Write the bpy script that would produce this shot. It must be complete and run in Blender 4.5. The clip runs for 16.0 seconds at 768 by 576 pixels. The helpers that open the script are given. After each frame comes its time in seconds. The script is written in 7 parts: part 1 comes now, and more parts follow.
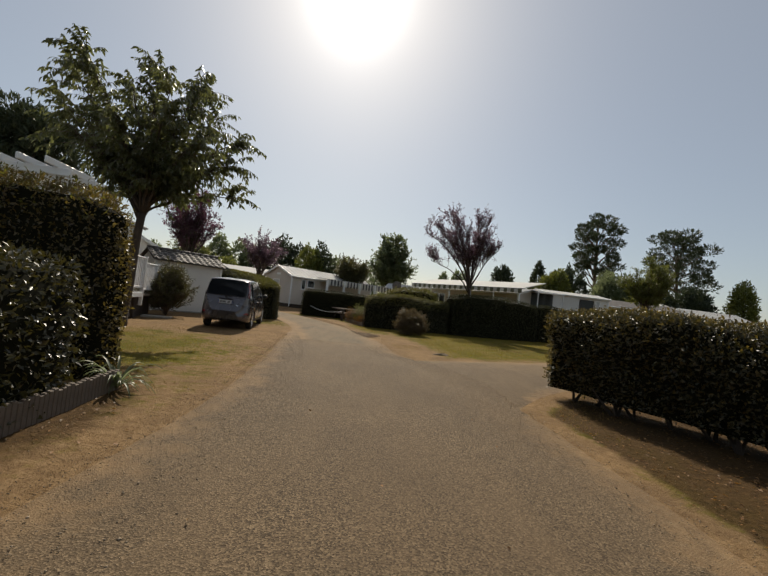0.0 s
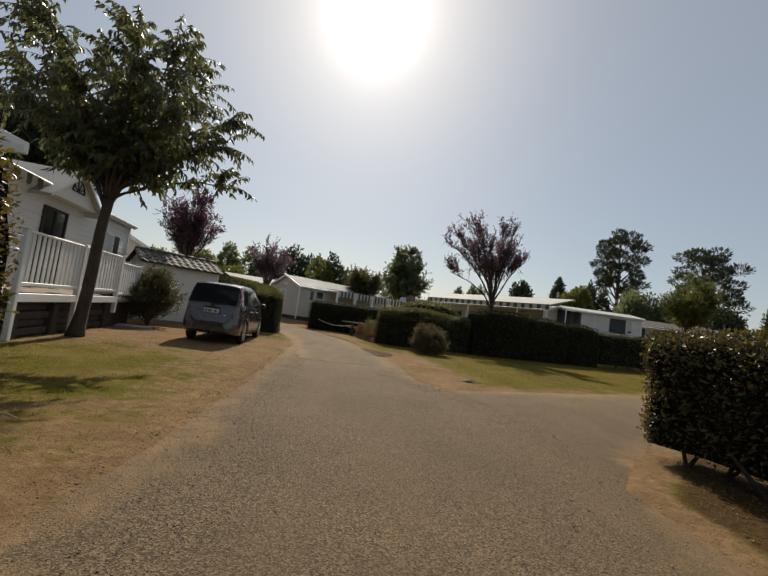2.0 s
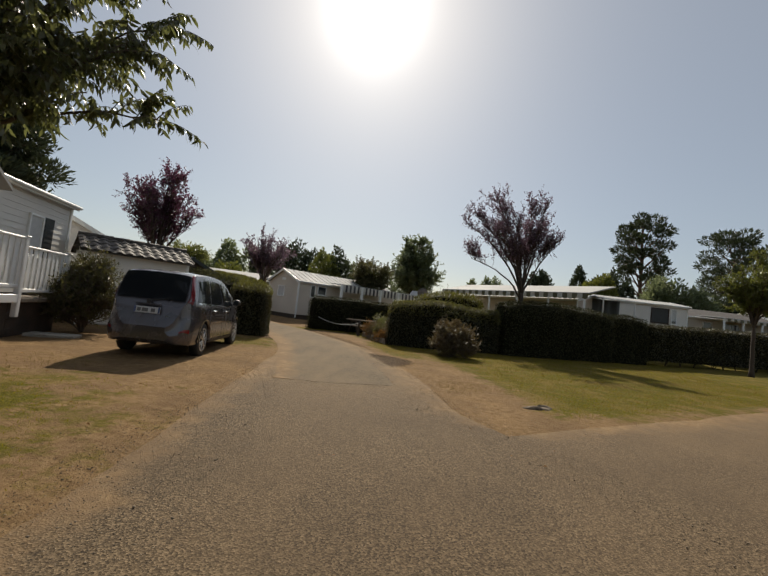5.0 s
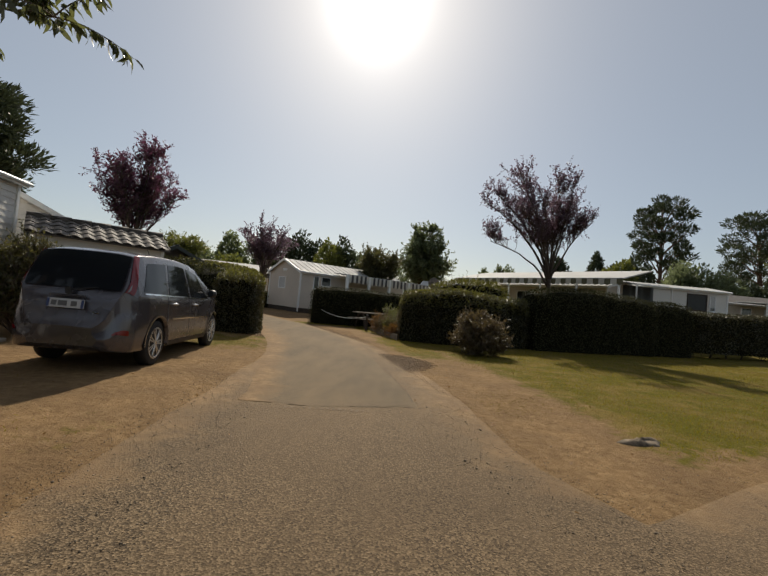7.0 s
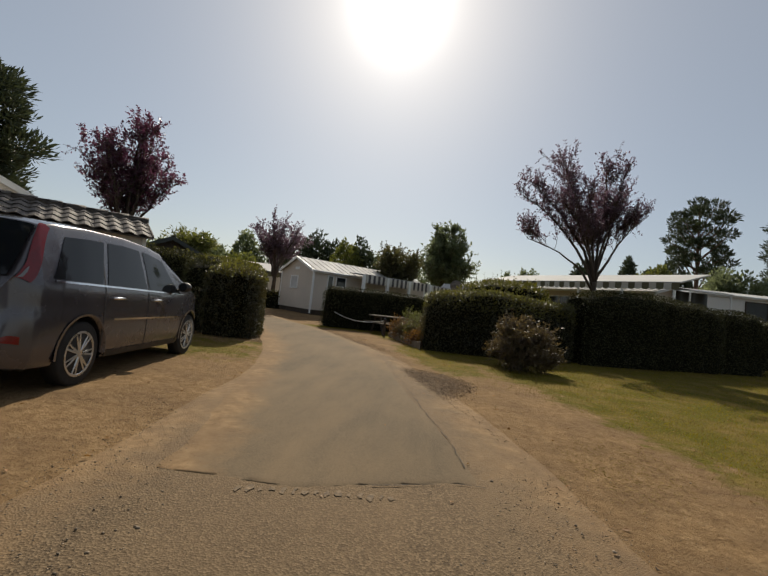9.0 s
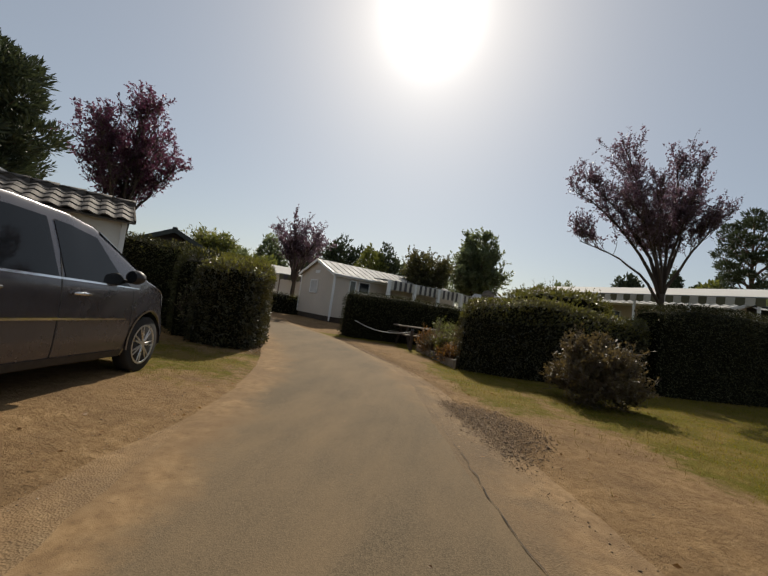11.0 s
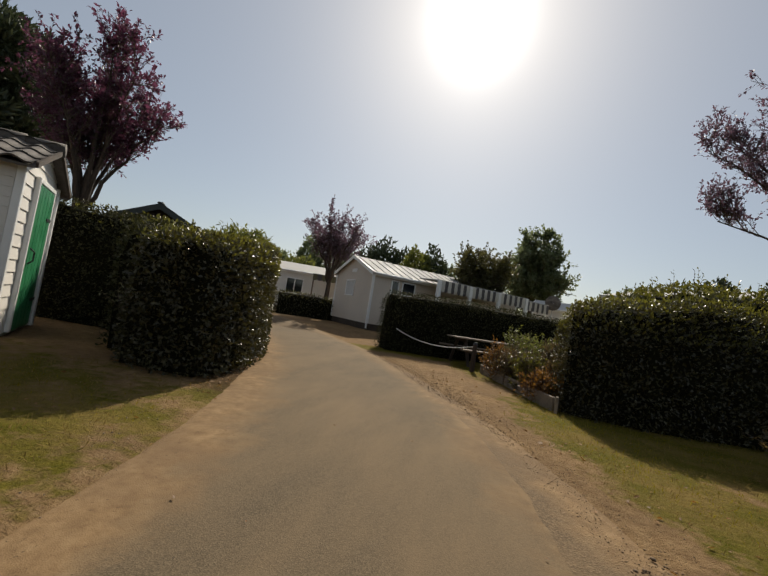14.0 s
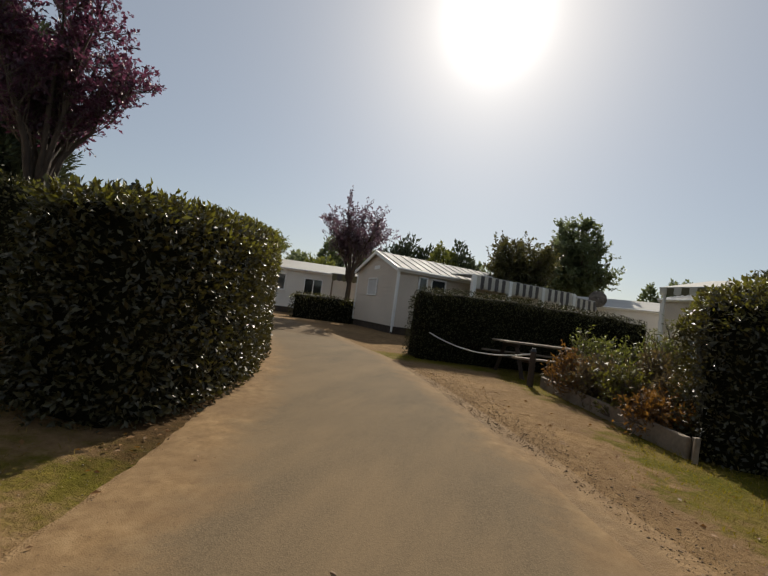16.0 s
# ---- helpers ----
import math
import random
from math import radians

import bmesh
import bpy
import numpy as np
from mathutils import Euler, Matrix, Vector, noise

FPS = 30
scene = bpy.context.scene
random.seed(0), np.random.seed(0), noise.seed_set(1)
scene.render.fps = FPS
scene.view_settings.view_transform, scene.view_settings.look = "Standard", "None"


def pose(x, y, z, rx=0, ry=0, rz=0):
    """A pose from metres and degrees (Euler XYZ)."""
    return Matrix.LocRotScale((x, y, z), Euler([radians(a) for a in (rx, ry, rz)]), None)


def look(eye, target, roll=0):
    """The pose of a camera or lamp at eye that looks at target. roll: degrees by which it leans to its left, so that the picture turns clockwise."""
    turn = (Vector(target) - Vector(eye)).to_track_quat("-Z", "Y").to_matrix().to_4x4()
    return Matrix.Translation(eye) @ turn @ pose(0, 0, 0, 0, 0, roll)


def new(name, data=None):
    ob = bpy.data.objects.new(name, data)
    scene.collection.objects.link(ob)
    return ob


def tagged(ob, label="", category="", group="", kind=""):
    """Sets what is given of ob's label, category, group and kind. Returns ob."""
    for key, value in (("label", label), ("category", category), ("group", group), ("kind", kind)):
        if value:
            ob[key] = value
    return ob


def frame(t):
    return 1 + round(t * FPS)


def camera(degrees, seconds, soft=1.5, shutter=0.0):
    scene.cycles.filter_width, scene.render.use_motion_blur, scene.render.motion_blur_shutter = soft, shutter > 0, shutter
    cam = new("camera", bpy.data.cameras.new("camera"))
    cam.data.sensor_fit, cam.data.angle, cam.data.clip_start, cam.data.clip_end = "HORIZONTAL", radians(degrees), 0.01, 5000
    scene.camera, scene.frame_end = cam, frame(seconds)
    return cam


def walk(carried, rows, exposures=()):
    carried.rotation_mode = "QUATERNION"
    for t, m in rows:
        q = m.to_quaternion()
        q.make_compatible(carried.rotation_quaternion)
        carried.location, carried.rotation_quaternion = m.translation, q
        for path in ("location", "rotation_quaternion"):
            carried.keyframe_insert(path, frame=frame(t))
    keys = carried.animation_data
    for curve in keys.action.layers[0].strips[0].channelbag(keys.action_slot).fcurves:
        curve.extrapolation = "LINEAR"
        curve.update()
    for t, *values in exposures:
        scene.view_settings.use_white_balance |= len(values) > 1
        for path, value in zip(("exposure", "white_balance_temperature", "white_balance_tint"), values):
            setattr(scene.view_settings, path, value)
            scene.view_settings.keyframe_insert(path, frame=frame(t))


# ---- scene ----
cam = camera(87.0, 16.0)
METRES, EYE, TILT, LEAN, TURN = 17.4, 1.36, 1.3, 1.3, 0.0
ROWS = [
    (0.0, 0.0, 0.0, 0.0, -0.12, 0.89, -7.88),
    (0.5, -0.0016, 0.0338, -0.0016, 0.29, 1.11, -8.0),
    (1.0, -0.0035, 0.0658, -0.0036, 0.76, 1.59, -8.3),
    (1.5, -0.0053, 0.0959, -0.0053, 1.23, 2.12, -8.74),
    (2.0, -0.0077, 0.1265, -0.0068, 1.53, 2.76, -9.12),
    (2.5, -0.0087, 0.1613, -0.0081, 1.75, 2.91, -8.9),
    (3.0, -0.0096, 0.1952, -0.0096, 2.01, 3.09, -8.62),
    (3.5, -0.0109, 0.2285, -0.0107, 2.37, 3.1, -8.35),
    (4.0, -0.0134, 0.2617, -0.0116, 2.52, 2.82, -8.03),
    (6.5, -0.0304, 0.4177, -0.0175, 3.34, 1.11, -6.65),
    (7.0, -0.0326, 0.4503, -0.0196, 3.8, 0.85, -6.47),
    (7.5, -0.0363, 0.4818, -0.0212, 4.21, 0.72, -6.48),
    (8.0, -0.0399, 0.5115, -0.0232, 4.86, 0.75, -6.67),
    (8.5, -0.0435, 0.539, -0.0248, 5.5, 0.9, -7.01),
    (9.0, -0.0472, 0.5654, -0.0262, 6.24, 1.09, -7.48),
    (11.5, -0.0714, 0.7109, -0.0339, 10.67, 2.18, -9.51),
    (12.0, -0.0778, 0.7435, -0.0358, 11.67, 2.34, -9.82),
    (12.5, -0.0855, 0.7778, -0.037, 12.72, 2.28, -10.07),
    (13.0, -0.0927, 0.8109, -0.038, 13.9, 2.17, -10.2),
    (13.5, -0.1009, 0.844, -0.0391, 14.99, 2.01, -10.21),
    (14.0, -0.109, 0.8753, -0.0401, 16.0, 1.9, -9.87),
    (14.5, -0.118, 0.905, -0.0413, 16.9, 1.77, -9.4),
    (15.0, -0.1279, 0.9342, -0.0426, 17.81, 1.54, -9.01),
    (15.5, -0.137, 0.9589, -0.0444, 18.7, 1.66, -8.7),
    (16.0, -0.1465, 0.9839, -0.0457, 19.41, 1.65, -8.39),
]
walk(cam, [(t, pose(0, 0, EYE, TILT, LEAN, TURN) @ pose(METRES * x, METRES * y, METRES * z, 90 + pitch, roll, yaw)) for t, x, y, z, yaw, pitch, roll in ROWS])

# ---------------- world, sun ----------------
SUN = Vector((-0.114, 0.7575, 0.643)).normalized()
world = bpy.data.worlds.new("sky")
scene.world = world
world.use_nodes = True
wn, wl = world.node_tree.nodes, world.node_tree.links
sky = wn.new("ShaderNodeTexSky")
sky.sky_type = "NISHITA"
sky.sun_disc = False
sky.sun_elevation = math.asin(SUN.z)
sky.sun_rotation = math.atan2(SUN.x, SUN.y)
sky.air_density, sky.dust_density, sky.ozone_density, sky.altitude = 1.0, 1.1, 1.0, 10.0
tint = wn.new("ShaderNodeMix")
tint.data_type, tint.blend_type = "RGBA", "MULTIPLY"
tint.inputs["Factor"].default_value = 1.0
tint.inputs[7].default_value = (0.975, 1.0, 0.985, 1)
wl.new(sky.outputs[0], tint.inputs[6])
wl.new(tint.outputs[2], wn["Background"].inputs[0])
wn["Background"].inputs[1].default_value = 0.049
haze = wn.new("ShaderNodeBackground")
haze.inputs[0].default_value, haze.inputs[1].default_value = (0.93, 0.95, 0.95, 1), 0.215
both = wn.new("ShaderNodeAddShader")
wl.new(wn["Background"].outputs[0], both.inputs[0])
wl.new(haze.outputs[0], both.inputs[1])
# bright hazy aureole of the sky round the sun
grey = wn.new("ShaderNodeRGBToBW")
wl.new(sky.outputs[0], grey.inputs[0])
low = wn.new("ShaderNodeMath")
low.operation = "MULTIPLY"
low.inputs[1].default_value = 1 / 17.3
wl.new(grey.outputs[0], low.inputs[0])
peak = wn.new("ShaderNodeMath")
peak.operation = "POWER"
peak.inputs[1].default_value = 12.5
wl.new(low.outputs[0], peak.inputs[0])
aureole = wn.new("ShaderNodeBackground")
wl.new(peak.outputs[0], aureole.inputs[0])
aureole.inputs[1].default_value = 1.0
whole = wn.new("ShaderNodeAddShader")
wl.new(both.outputs[0], whole.inputs[0])
wl.new(aureole.outputs[0], whole.inputs[1])
wl.new(whole.outputs[0], wn["World Output"].inputs[0])
sun_data = bpy.data.lights.new("sun", "SUN")
sun_data.energy, sun_data.angle, sun_data.color = 4.8, radians(0.6), (1.0, 0.9, 0.74)
sun = new("sun", sun_data)
sun.matrix_world = look((0, 0, 30), tuple(Vector((0, 0, 30)) - SUN))
scene.view_settings.exposure = 0.0


# ---------------- mesh tools ----------------
class Geo:
    """Vertices and faces gathered into one mesh."""

    def __init__(self):
        self.v, self.f, self.n = [], [], 0

    def add(self, verts, faces):
        self.v.append(np.asarray(verts, float).reshape(-1, 3))
        self.f.extend([tuple(i + self.n for i in f) for f in faces])
        self.n += len(self.v[-1])
        return self

    def box(self, c, s, rz=0.0, rx=0.0, ry=0.0, bevel=0.0):
        """A box with chamfered edges, by its middle and its size."""
        hx, hy, hz = s[0] / 2, s[1] / 2, s[2] / 2
        b = min(bevel, hx * 0.9, hy * 0.9, hz * 0.9)
        m = Euler((rx, ry, rz)).to_matrix()
        if b <= 0:
            vs = [(x, y, z) for x in (-hx, hx) for y in (-hy, hy) for z in (-hz, hz)]
            fs = [(0, 1, 3, 2), (4, 6, 7, 5), (0, 4, 5, 1), (2, 3, 7, 6), (0, 2, 6, 4), (1, 5, 7, 3)]
        else:
            vs, idx = [], {}
            for sx in (-1, 1):
                for sy in (-1, 1):
                    for sz in (-1, 1):
                        for k in range(3):
                            p = [sx * (hx - b), sy * (hy - b), sz * (hz - b)]
                            p[k] += (sx, sy, sz)[k] * b
                            idx[sx, sy, sz, k] = len(vs)
                            vs.append(p)
            fs = []
            for k in range(3):
                i, j = [q for q in range(3) if q != k]
                for s1 in (-1, 1):
                    loop = []
                    for a, c2 in ((-1, -1), (1, -1), (1, 1), (-1, 1)):
                        key = [0, 0, 0]
                        key[k], key[i], key[j] = s1, a, c2
                        loop.append(idx[(*key, k)])
                    fs.append(tuple(loop))
                for a in (-1, 1):
                    for c2 in (-1, 1):
                        e1, e2 = [0, 0, 0], [0, 0, 0]
                        e1[i], e1[j], e2[i], e2[j] = a, c2, a, c2
                        e1[k], e2[k] = -1, 1
                        fs.append((idx[(*e1, i)], idx[(*e1, j)], idx[(*e2, j)], idx[(*e2, i)]))
            for sx in (-1, 1):
                for sy in (-1, 1):
                    for sz in (-1, 1):
                        fs.append(tuple(idx[sx, sy, sz, k] for k in range(3)))
        return self.add([tuple(m @ Vector(p) + Vector(c)) for p in vs], fs)

    def tube(self, pts, rad, n=6, cap=True):
        """A tapered tube along points."""
        pts = np.asarray(pts, float)
        rad = np.broadcast_to(np.asarray(rad, float), (len(pts),))
        d = np.gradient(pts, axis=0)
        d /= np.linalg.norm(d, axis=1)[:, None] + 1e-9
        ref = np.array([0.31, 0.17, 0.93]) if abs(d[0][2]) < 0.8 else np.array([0.95, 0.2, 0.1])
        a = np.cross(d, ref)
        a /= np.linalg.norm(a, axis=1)[:, None] + 1e-9
        b = np.cross(d, a)
        t = np.linspace(0, 2 * np.pi, n, endpoint=False)
        ring = a[:, None, :] * np.cos(t)[None, :, None] + b[:, None, :] * np.sin(t)[None, :, None]
        vs = pts[:, None, :] + ring * rad[:, None, None]
        fs = [(i * n + j, i * n + (j + 1) % n, (i + 1) * n + (j + 1) % n, (i + 1) * n + j) for i in range(len(pts) - 1) for j in range(n)]
        if cap:
            fs += [tuple(range(n))[::-1], tuple((len(pts) - 1) * n + j for j in range(n))]
        return self.add(vs.reshape(-1, 3), fs)

    def prism(self, outline, depth, m=None):
        """An outline in x and z, pushed from y = 0 to y = depth."""
        n = len(outline)
        vs = [(x, 0, z) for x, z in outline] + [(x, depth, z) for x, z in outline]
        fs = [tuple(range(n)), tuple(range(n, 2 * n))[::-1]] + [(i, i + n, (i + 1) % n + n, (i + 1) % n) for i in range(n)]
        if m is not None:
            vs = [tuple(m @ Vector(p)) for p in vs]
        return self.add(vs, fs)

    def grid(self, P):
        """A sheet from an array of rows of points."""
        P = np.asarray(P, float)
        r, c = P.shape[:2]
        return self.add(P.reshape(-1, 3), [(i * c + j, i * c + j + 1, (i + 1) * c + j + 1, (i + 1) * c + j) for i in range(r - 1) for j in range(c - 1)])

    def mesh(self, name, smooth=False):
        me = bpy.data.meshes.new(name)
        me.from_pydata([tuple(p) for p in np.concatenate(self.v)], [], self.f)
        if smooth:
            me.polygons.foreach_set("use_smooth", [True] * len(me.polygons))
        me.update()
        return me


def fast_mesh(name, verts, faces):
    """A mesh of equal faces from arrays."""
    me = bpy.data.meshes.new(name)
    verts, faces = np.asarray(verts, np.float32), np.asarray(faces, np.int32)
    k = faces.shape[1]
    me.vertices.add(len(verts))
    me.vertices.foreach_set("co", verts.ravel())
    me.loops.add(faces.size)
    me.loops.foreach_set("vertex_index", faces.ravel())
    me.polygons.add(len(faces))
    me.polygons.foreach_set("loop_start", np.arange(0, faces.size, k, dtype=np.int32))
    me.update(calc_edges=True)
    return me


def thing(name, m, label, category, group="", kind=""):
    ob = new(name)
    ob.empty_display_size = 0.2
    ob.matrix_world = m
    return tagged(ob, label, category, group, kind)


def part(name, geo, mat, parent=None, label="", smooth=False):
    """One mesh object under a thing or under a part."""
    me = geo.mesh(name, smooth) if isinstance(geo, Geo) else geo
    if mat and not me.materials:
        me.materials.append(mat)
    ob = new(name, me)
    ob.parent = parent
    if label:
        ob["label"] = label
    return ob


def structure(name, geo, mat, label, category, smooth=False):
    return tagged(part(name, geo, mat, None, "", smooth), label, category, "", "structure")


# ---------------- materials ----------------
class Mat:
    """A node material with a Principled shader and short ways to its textures."""

    def __init__(self, name, rough=0.7, metal=0.0, spec=0.5):
        self.m = bpy.data.materials.new(name)
        self.m.use_nodes = True
        self.n, self.l = self.m.node_tree.nodes, self.m.node_tree.links
        self.p = self.n["Principled BSDF"]
        self.p.inputs["Roughness"].default_value = rough
        self.p.inputs["Metallic"].default_value = metal
        self.p.inputs["Specular IOR Level"].default_value = spec
        self.co = self.n.new("ShaderNodeTexCoord").outputs["Object"]

    def noise(self, scale, detail=4.0, rough=0.55, stretch=None, vec=None):
        t = self.n.new("ShaderNodeTexNoise")
        t.inputs["Scale"].default_value, t.inputs["Detail"].default_value, t.inputs["Roughness"].default_value = scale, detail, rough
        v = vec or self.co
        if stretch:
            mp = self.n.new("ShaderNodeMapping")
            mp.inputs["Scale"].default_value = stretch
            self.l.new(v, mp.inputs[0])
            v = mp.outputs[0]
        self.l.new(v, t.inputs["Vector"])
        return t.outputs["Fac"]

    def voronoi(self, scale, feature="F1"):
        t = self.n.new("ShaderNodeTexVoronoi")
        t.feature = feature
        t.inputs["Scale"].default_value = scale
        self.l.new(self.co, t.inputs["Vector"])
        return t

    def ramp(self, fac, stops):
        r = self.n.new("ShaderNodeValToRGB")
        e = r.color_ramp.elements
        while len(e) < len(stops):
            e.new(0.5)
        for k, (pos, c) in enumerate(stops):
            e[k].position = pos
            e[k].color = (*c, 1) if isinstance(c, tuple) else (c, c, c, 1)
        self.l.new(fac, r.inputs[0])
        return r.outputs[0]

    def mix(self, fac, a, b, mode="MIX"):
        x = self.n.new("ShaderNodeMix")
        x.data_type, x.blend_type = "RGBA", mode
        for sock, v in ((x.inputs["Factor"], fac), (x.inputs[6], a), (x.inputs[7], b)):
            if isinstance(v, (int, float)):
                sock.default_value = v
            elif isinstance(v, tuple):
                sock.default_value = (*v, 1)
            else:
                self.l.new(v, sock)
        return x.outputs[2]

    def calc(self, op, a, b=0.5, clamp=False):
        x = self.n.new("ShaderNodeMath")
        x.operation, x.use_clamp = op, clamp
        for sock, v in zip(x.inputs, (a, b)):
            if isinstance(v, (int, float)):
                sock.default_value = v
            else:
                self.l.new(v, sock)
        return x.outputs[0]

    def attr(self, name):
        a = self.n.new("ShaderNodeAttribute")
        a.attribute_name = name
        return a.outputs["Fac"]

    def island(self):
        return self.n.new("ShaderNodeNewGeometry").outputs["Random Per Island"]

    def chance(self):
        return self.n.new("ShaderNodeObjectInfo").outputs["Random"]

    def color(self, c):
        if isinstance(c, tuple):
            self.p.inputs["Base Color"].default_value = (*c, 1)
        else:
            self.l.new(c, self.p.inputs["Base Color"])
        return self

    def rough(self, r):
        self.l.new(r, self.p.inputs["Roughness"])
        return self

    def bump(self, height, strength=0.3, dist=0.01):
        b = self.n.new("ShaderNodeBump")
        b.inputs["Strength"].default_value, b.inputs["Distance"].default_value = strength, dist
        self.l.new(height, b.inputs["Height"])
        self.l.new(b.outputs[0], self.p.inputs["Normal"])
        return self


def plain(name, c, rough=0.6, metal=0.0, vary=0.12, scale=3.0, bump=0.1, grain=60.0):
    """A surface of one colour with soft stains and a fine grain."""
    m = Mat(name, rough, metal)
    f = m.calc("ADD", m.calc("MULTIPLY", m.noise(scale, 5), 0.7), m.calc("MULTIPLY", m.noise(grain, 2), 0.3))
    lo = tuple(v * (1 - vary * 1.6) for v in c)
    hi = tuple(min(1, v * (1 + vary)) for v in c)
    m.color(m.ramp(f, [(0.3, lo), (0.7, hi)]))
    m.rough(m.ramp(m.noise(scale * 2, 3), [(0.3, max(0.02, rough - 0.08)), (0.7, min(1, rough + 0.1))]))
    if bump:
        m.bump(m.noise(grain, 3), bump, 0.004)
    return m.m


def leafy(name, c_dark, c_light, rough=0.42, through_light=0.35, glow=(0.22, 0.34, 0.03), spec=0.5):
    """Leaves: a glossy skin with some light passing through."""
    m = Mat(name, rough, 0, spec)
    col = m.mix(m.noise(1.3, 2), m.ramp(m.island(), [(0.0, c_dark), (1.0, c_light)]), c_light)
    col = m.mix(0.75, col, m.ramp(m.island(), [(0.0, c_dark), (0.75, c_light), (1.0, tuple(min(1, v * 1.5) for v in c_light))]))
    m.color(col)
    tr = m.n.new("ShaderNodeBsdfTranslucent")
    tr.inputs[0].default_value = (*glow, 1)
    mx = m.n.new("ShaderNodeMixShader")
    mx.inputs[0].default_value = through_light
    m.l.new(m.p.outputs[0], mx.inputs[1])
    m.l.new(tr.outputs[0], mx.inputs[2])
    m.l.new(mx.outputs[0], m.n["Material Output"].inputs[0])
    return m.m


M = {}
M["laurel"] = leafy("laurel_leaf", (0.014, 0.014, 0.006), (0.053, 0.048, 0.019), 0.38, 0.13, (0.144, 0.1224, 0.0216), 0.45)
M["dark_hedge"] = leafy("dark_hedge_leaf", (0.019, 0.02, 0.011), (0.056, 0.055, 0.026), 0.65, 0.12, (0.0864, 0.0864, 0.0187), 0.2)
M["hedge_yellow"] = leafy("yellow_leaf", (0.03, 0.035, 0.009), (0.11, 0.1, 0.024), 0.4, 0.33, (0.1944, 0.1872, 0.0252))
M["red_tip"] = leafy("reddish_leaf", (0.022, 0.02, 0.008), (0.09, 0.065, 0.022), 0.4, 0.3, (0.216, 0.1584, 0.0288))
M["fruit_leaf"] = leafy("fruit_tree_leaf", (0.02, 0.023, 0.01), (0.056, 0.062, 0.026), 0.38, 0.32, (0.216, 0.2304, 0.072))
M["plum_leaf"] = leafy("plum_leaf", (0.02, 0.013, 0.019), (0.052, 0.03, 0.044), 0.4, 0.36, (0.2232, 0.0684, 0.1296))
M["plum_dull"] = leafy("dull_plum_leaf", (0.04, 0.029, 0.037), (0.11, 0.077, 0.095), 0.42, 0.36, (0.2448, 0.144, 0.2016))
M["pine_needle"] = leafy("pine_needle", (0.014, 0.023, 0.012), (0.044, 0.06, 0.03), 0.6, 0.16, (0.0936, 0.1152, 0.0504))
M["tree_green"] = leafy("green_leaf", (0.026, 0.036, 0.015), (0.09, 0.11, 0.055), 0.45, 0.42, (0.2592, 0.3024, 0.144))
M["tree_olive"] = leafy("olive_leaf", (0.035, 0.045, 0.012), (0.1, 0.115, 0.03), 0.45, 0.35, (0.2304, 0.2448, 0.0432))
M["dry_leaf"] = leafy("dry_leaf", (0.0504, 0.0252, 0.0086), (0.1872, 0.0936, 0.0288), 0.6, 0.3, (0.36, 0.1728, 0.0288))
M["shrub_brown"] = leafy("brownish_shrub_leaf", (0.028, 0.022, 0.01), (0.105, 0.078, 0.036), 0.5, 0.28, (0.1944, 0.1368, 0.0504))
M["variegated"] = leafy("variegated_leaf", (0.1, 0.1, 0.045), (0.42, 0.4, 0.24), 0.5, 0.25, (0.288, 0.2736, 0.1296))
M["shrub_olive"] = leafy("olive_shrub_leaf", (0.026, 0.026, 0.009), (0.085, 0.08, 0.03), 0.5, 0.28, (0.1728, 0.1584, 0.0432))
M["grass"] = leafy("grass_blade", (0.0554, 0.0475, 0.0035), (0.1663, 0.1312, 0.0103), 0.85, 0.4, (0.3629, 0.2946, 0.013), 0.15)
M["straw"] = leafy("straw_blade", (0.1152, 0.0792, 0.0216), (0.2304, 0.1584, 0.0576), 0.85, 0.3, (0.324, 0.2304, 0.072), 0.15)
# near-black and without gloss: the shade inside a hedge, put in as colour
M["core"] = plain("hedge_inside_shade", (0.012, 0.012, 0.006), 0.95, 0, 0.4, 6, 0)
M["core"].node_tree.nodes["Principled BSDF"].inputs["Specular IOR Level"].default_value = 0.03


def bark_material(name, c):
    m = Mat(name, 0.9)
    f = m.noise(14, 6, 0.65, (1, 1, 0.22))
    m.color(m.ramp(f, [(0.3, tuple(v * 0.45 for v in c)), (0.62, c), (0.8, tuple(min(1, v * 1.5) for v in c))]))
    m.bump(f, 0.7, 0.02)
    return m.m


M["bark"] = bark_material("bark", (0.07, 0.05, 0.036))
M["bark_pine"] = bark_material("pine_bark", (0.15, 0.09, 0.065))
M["twig"] = bark_material("twig_bark", (0.14, 0.105, 0.08))
M["white_wall"] = plain("white_cladding", (0.72, 0.69, 0.64), 0.5, 0, 0.07, 0.7, 0.06, 30)
M["white_trim"] = plain("white_plastic", (0.8, 0.8, 0.78), 0.4, 0, 0.04, 1.5, 0.03)
M["cream_wall"] = plain("cream_cladding", (0.6, 0.525, 0.44), 0.55, 0, 0.08, 0.8, 0.06, 30)
M["roof_white"] = plain("pale_roof_sheet", (0.41, 0.405, 0.39), 0.8, 0, 0.1, 0.8, 0.05)
M["roof_tile"] = plain("grey_roof_tile", (0.115, 0.1, 0.088), 0.75, 0, 0.5, 6, 0.3, 40)
M["roof_dark"] = plain("dark_green_roof", (0.035, 0.042, 0.038), 0.5, 0, 0.2, 3, 0.1)
M["green_door"] = plain("green_paint", (0.02, 0.19, 0.075), 0.42, 0, 0.12, 2, 0.06)
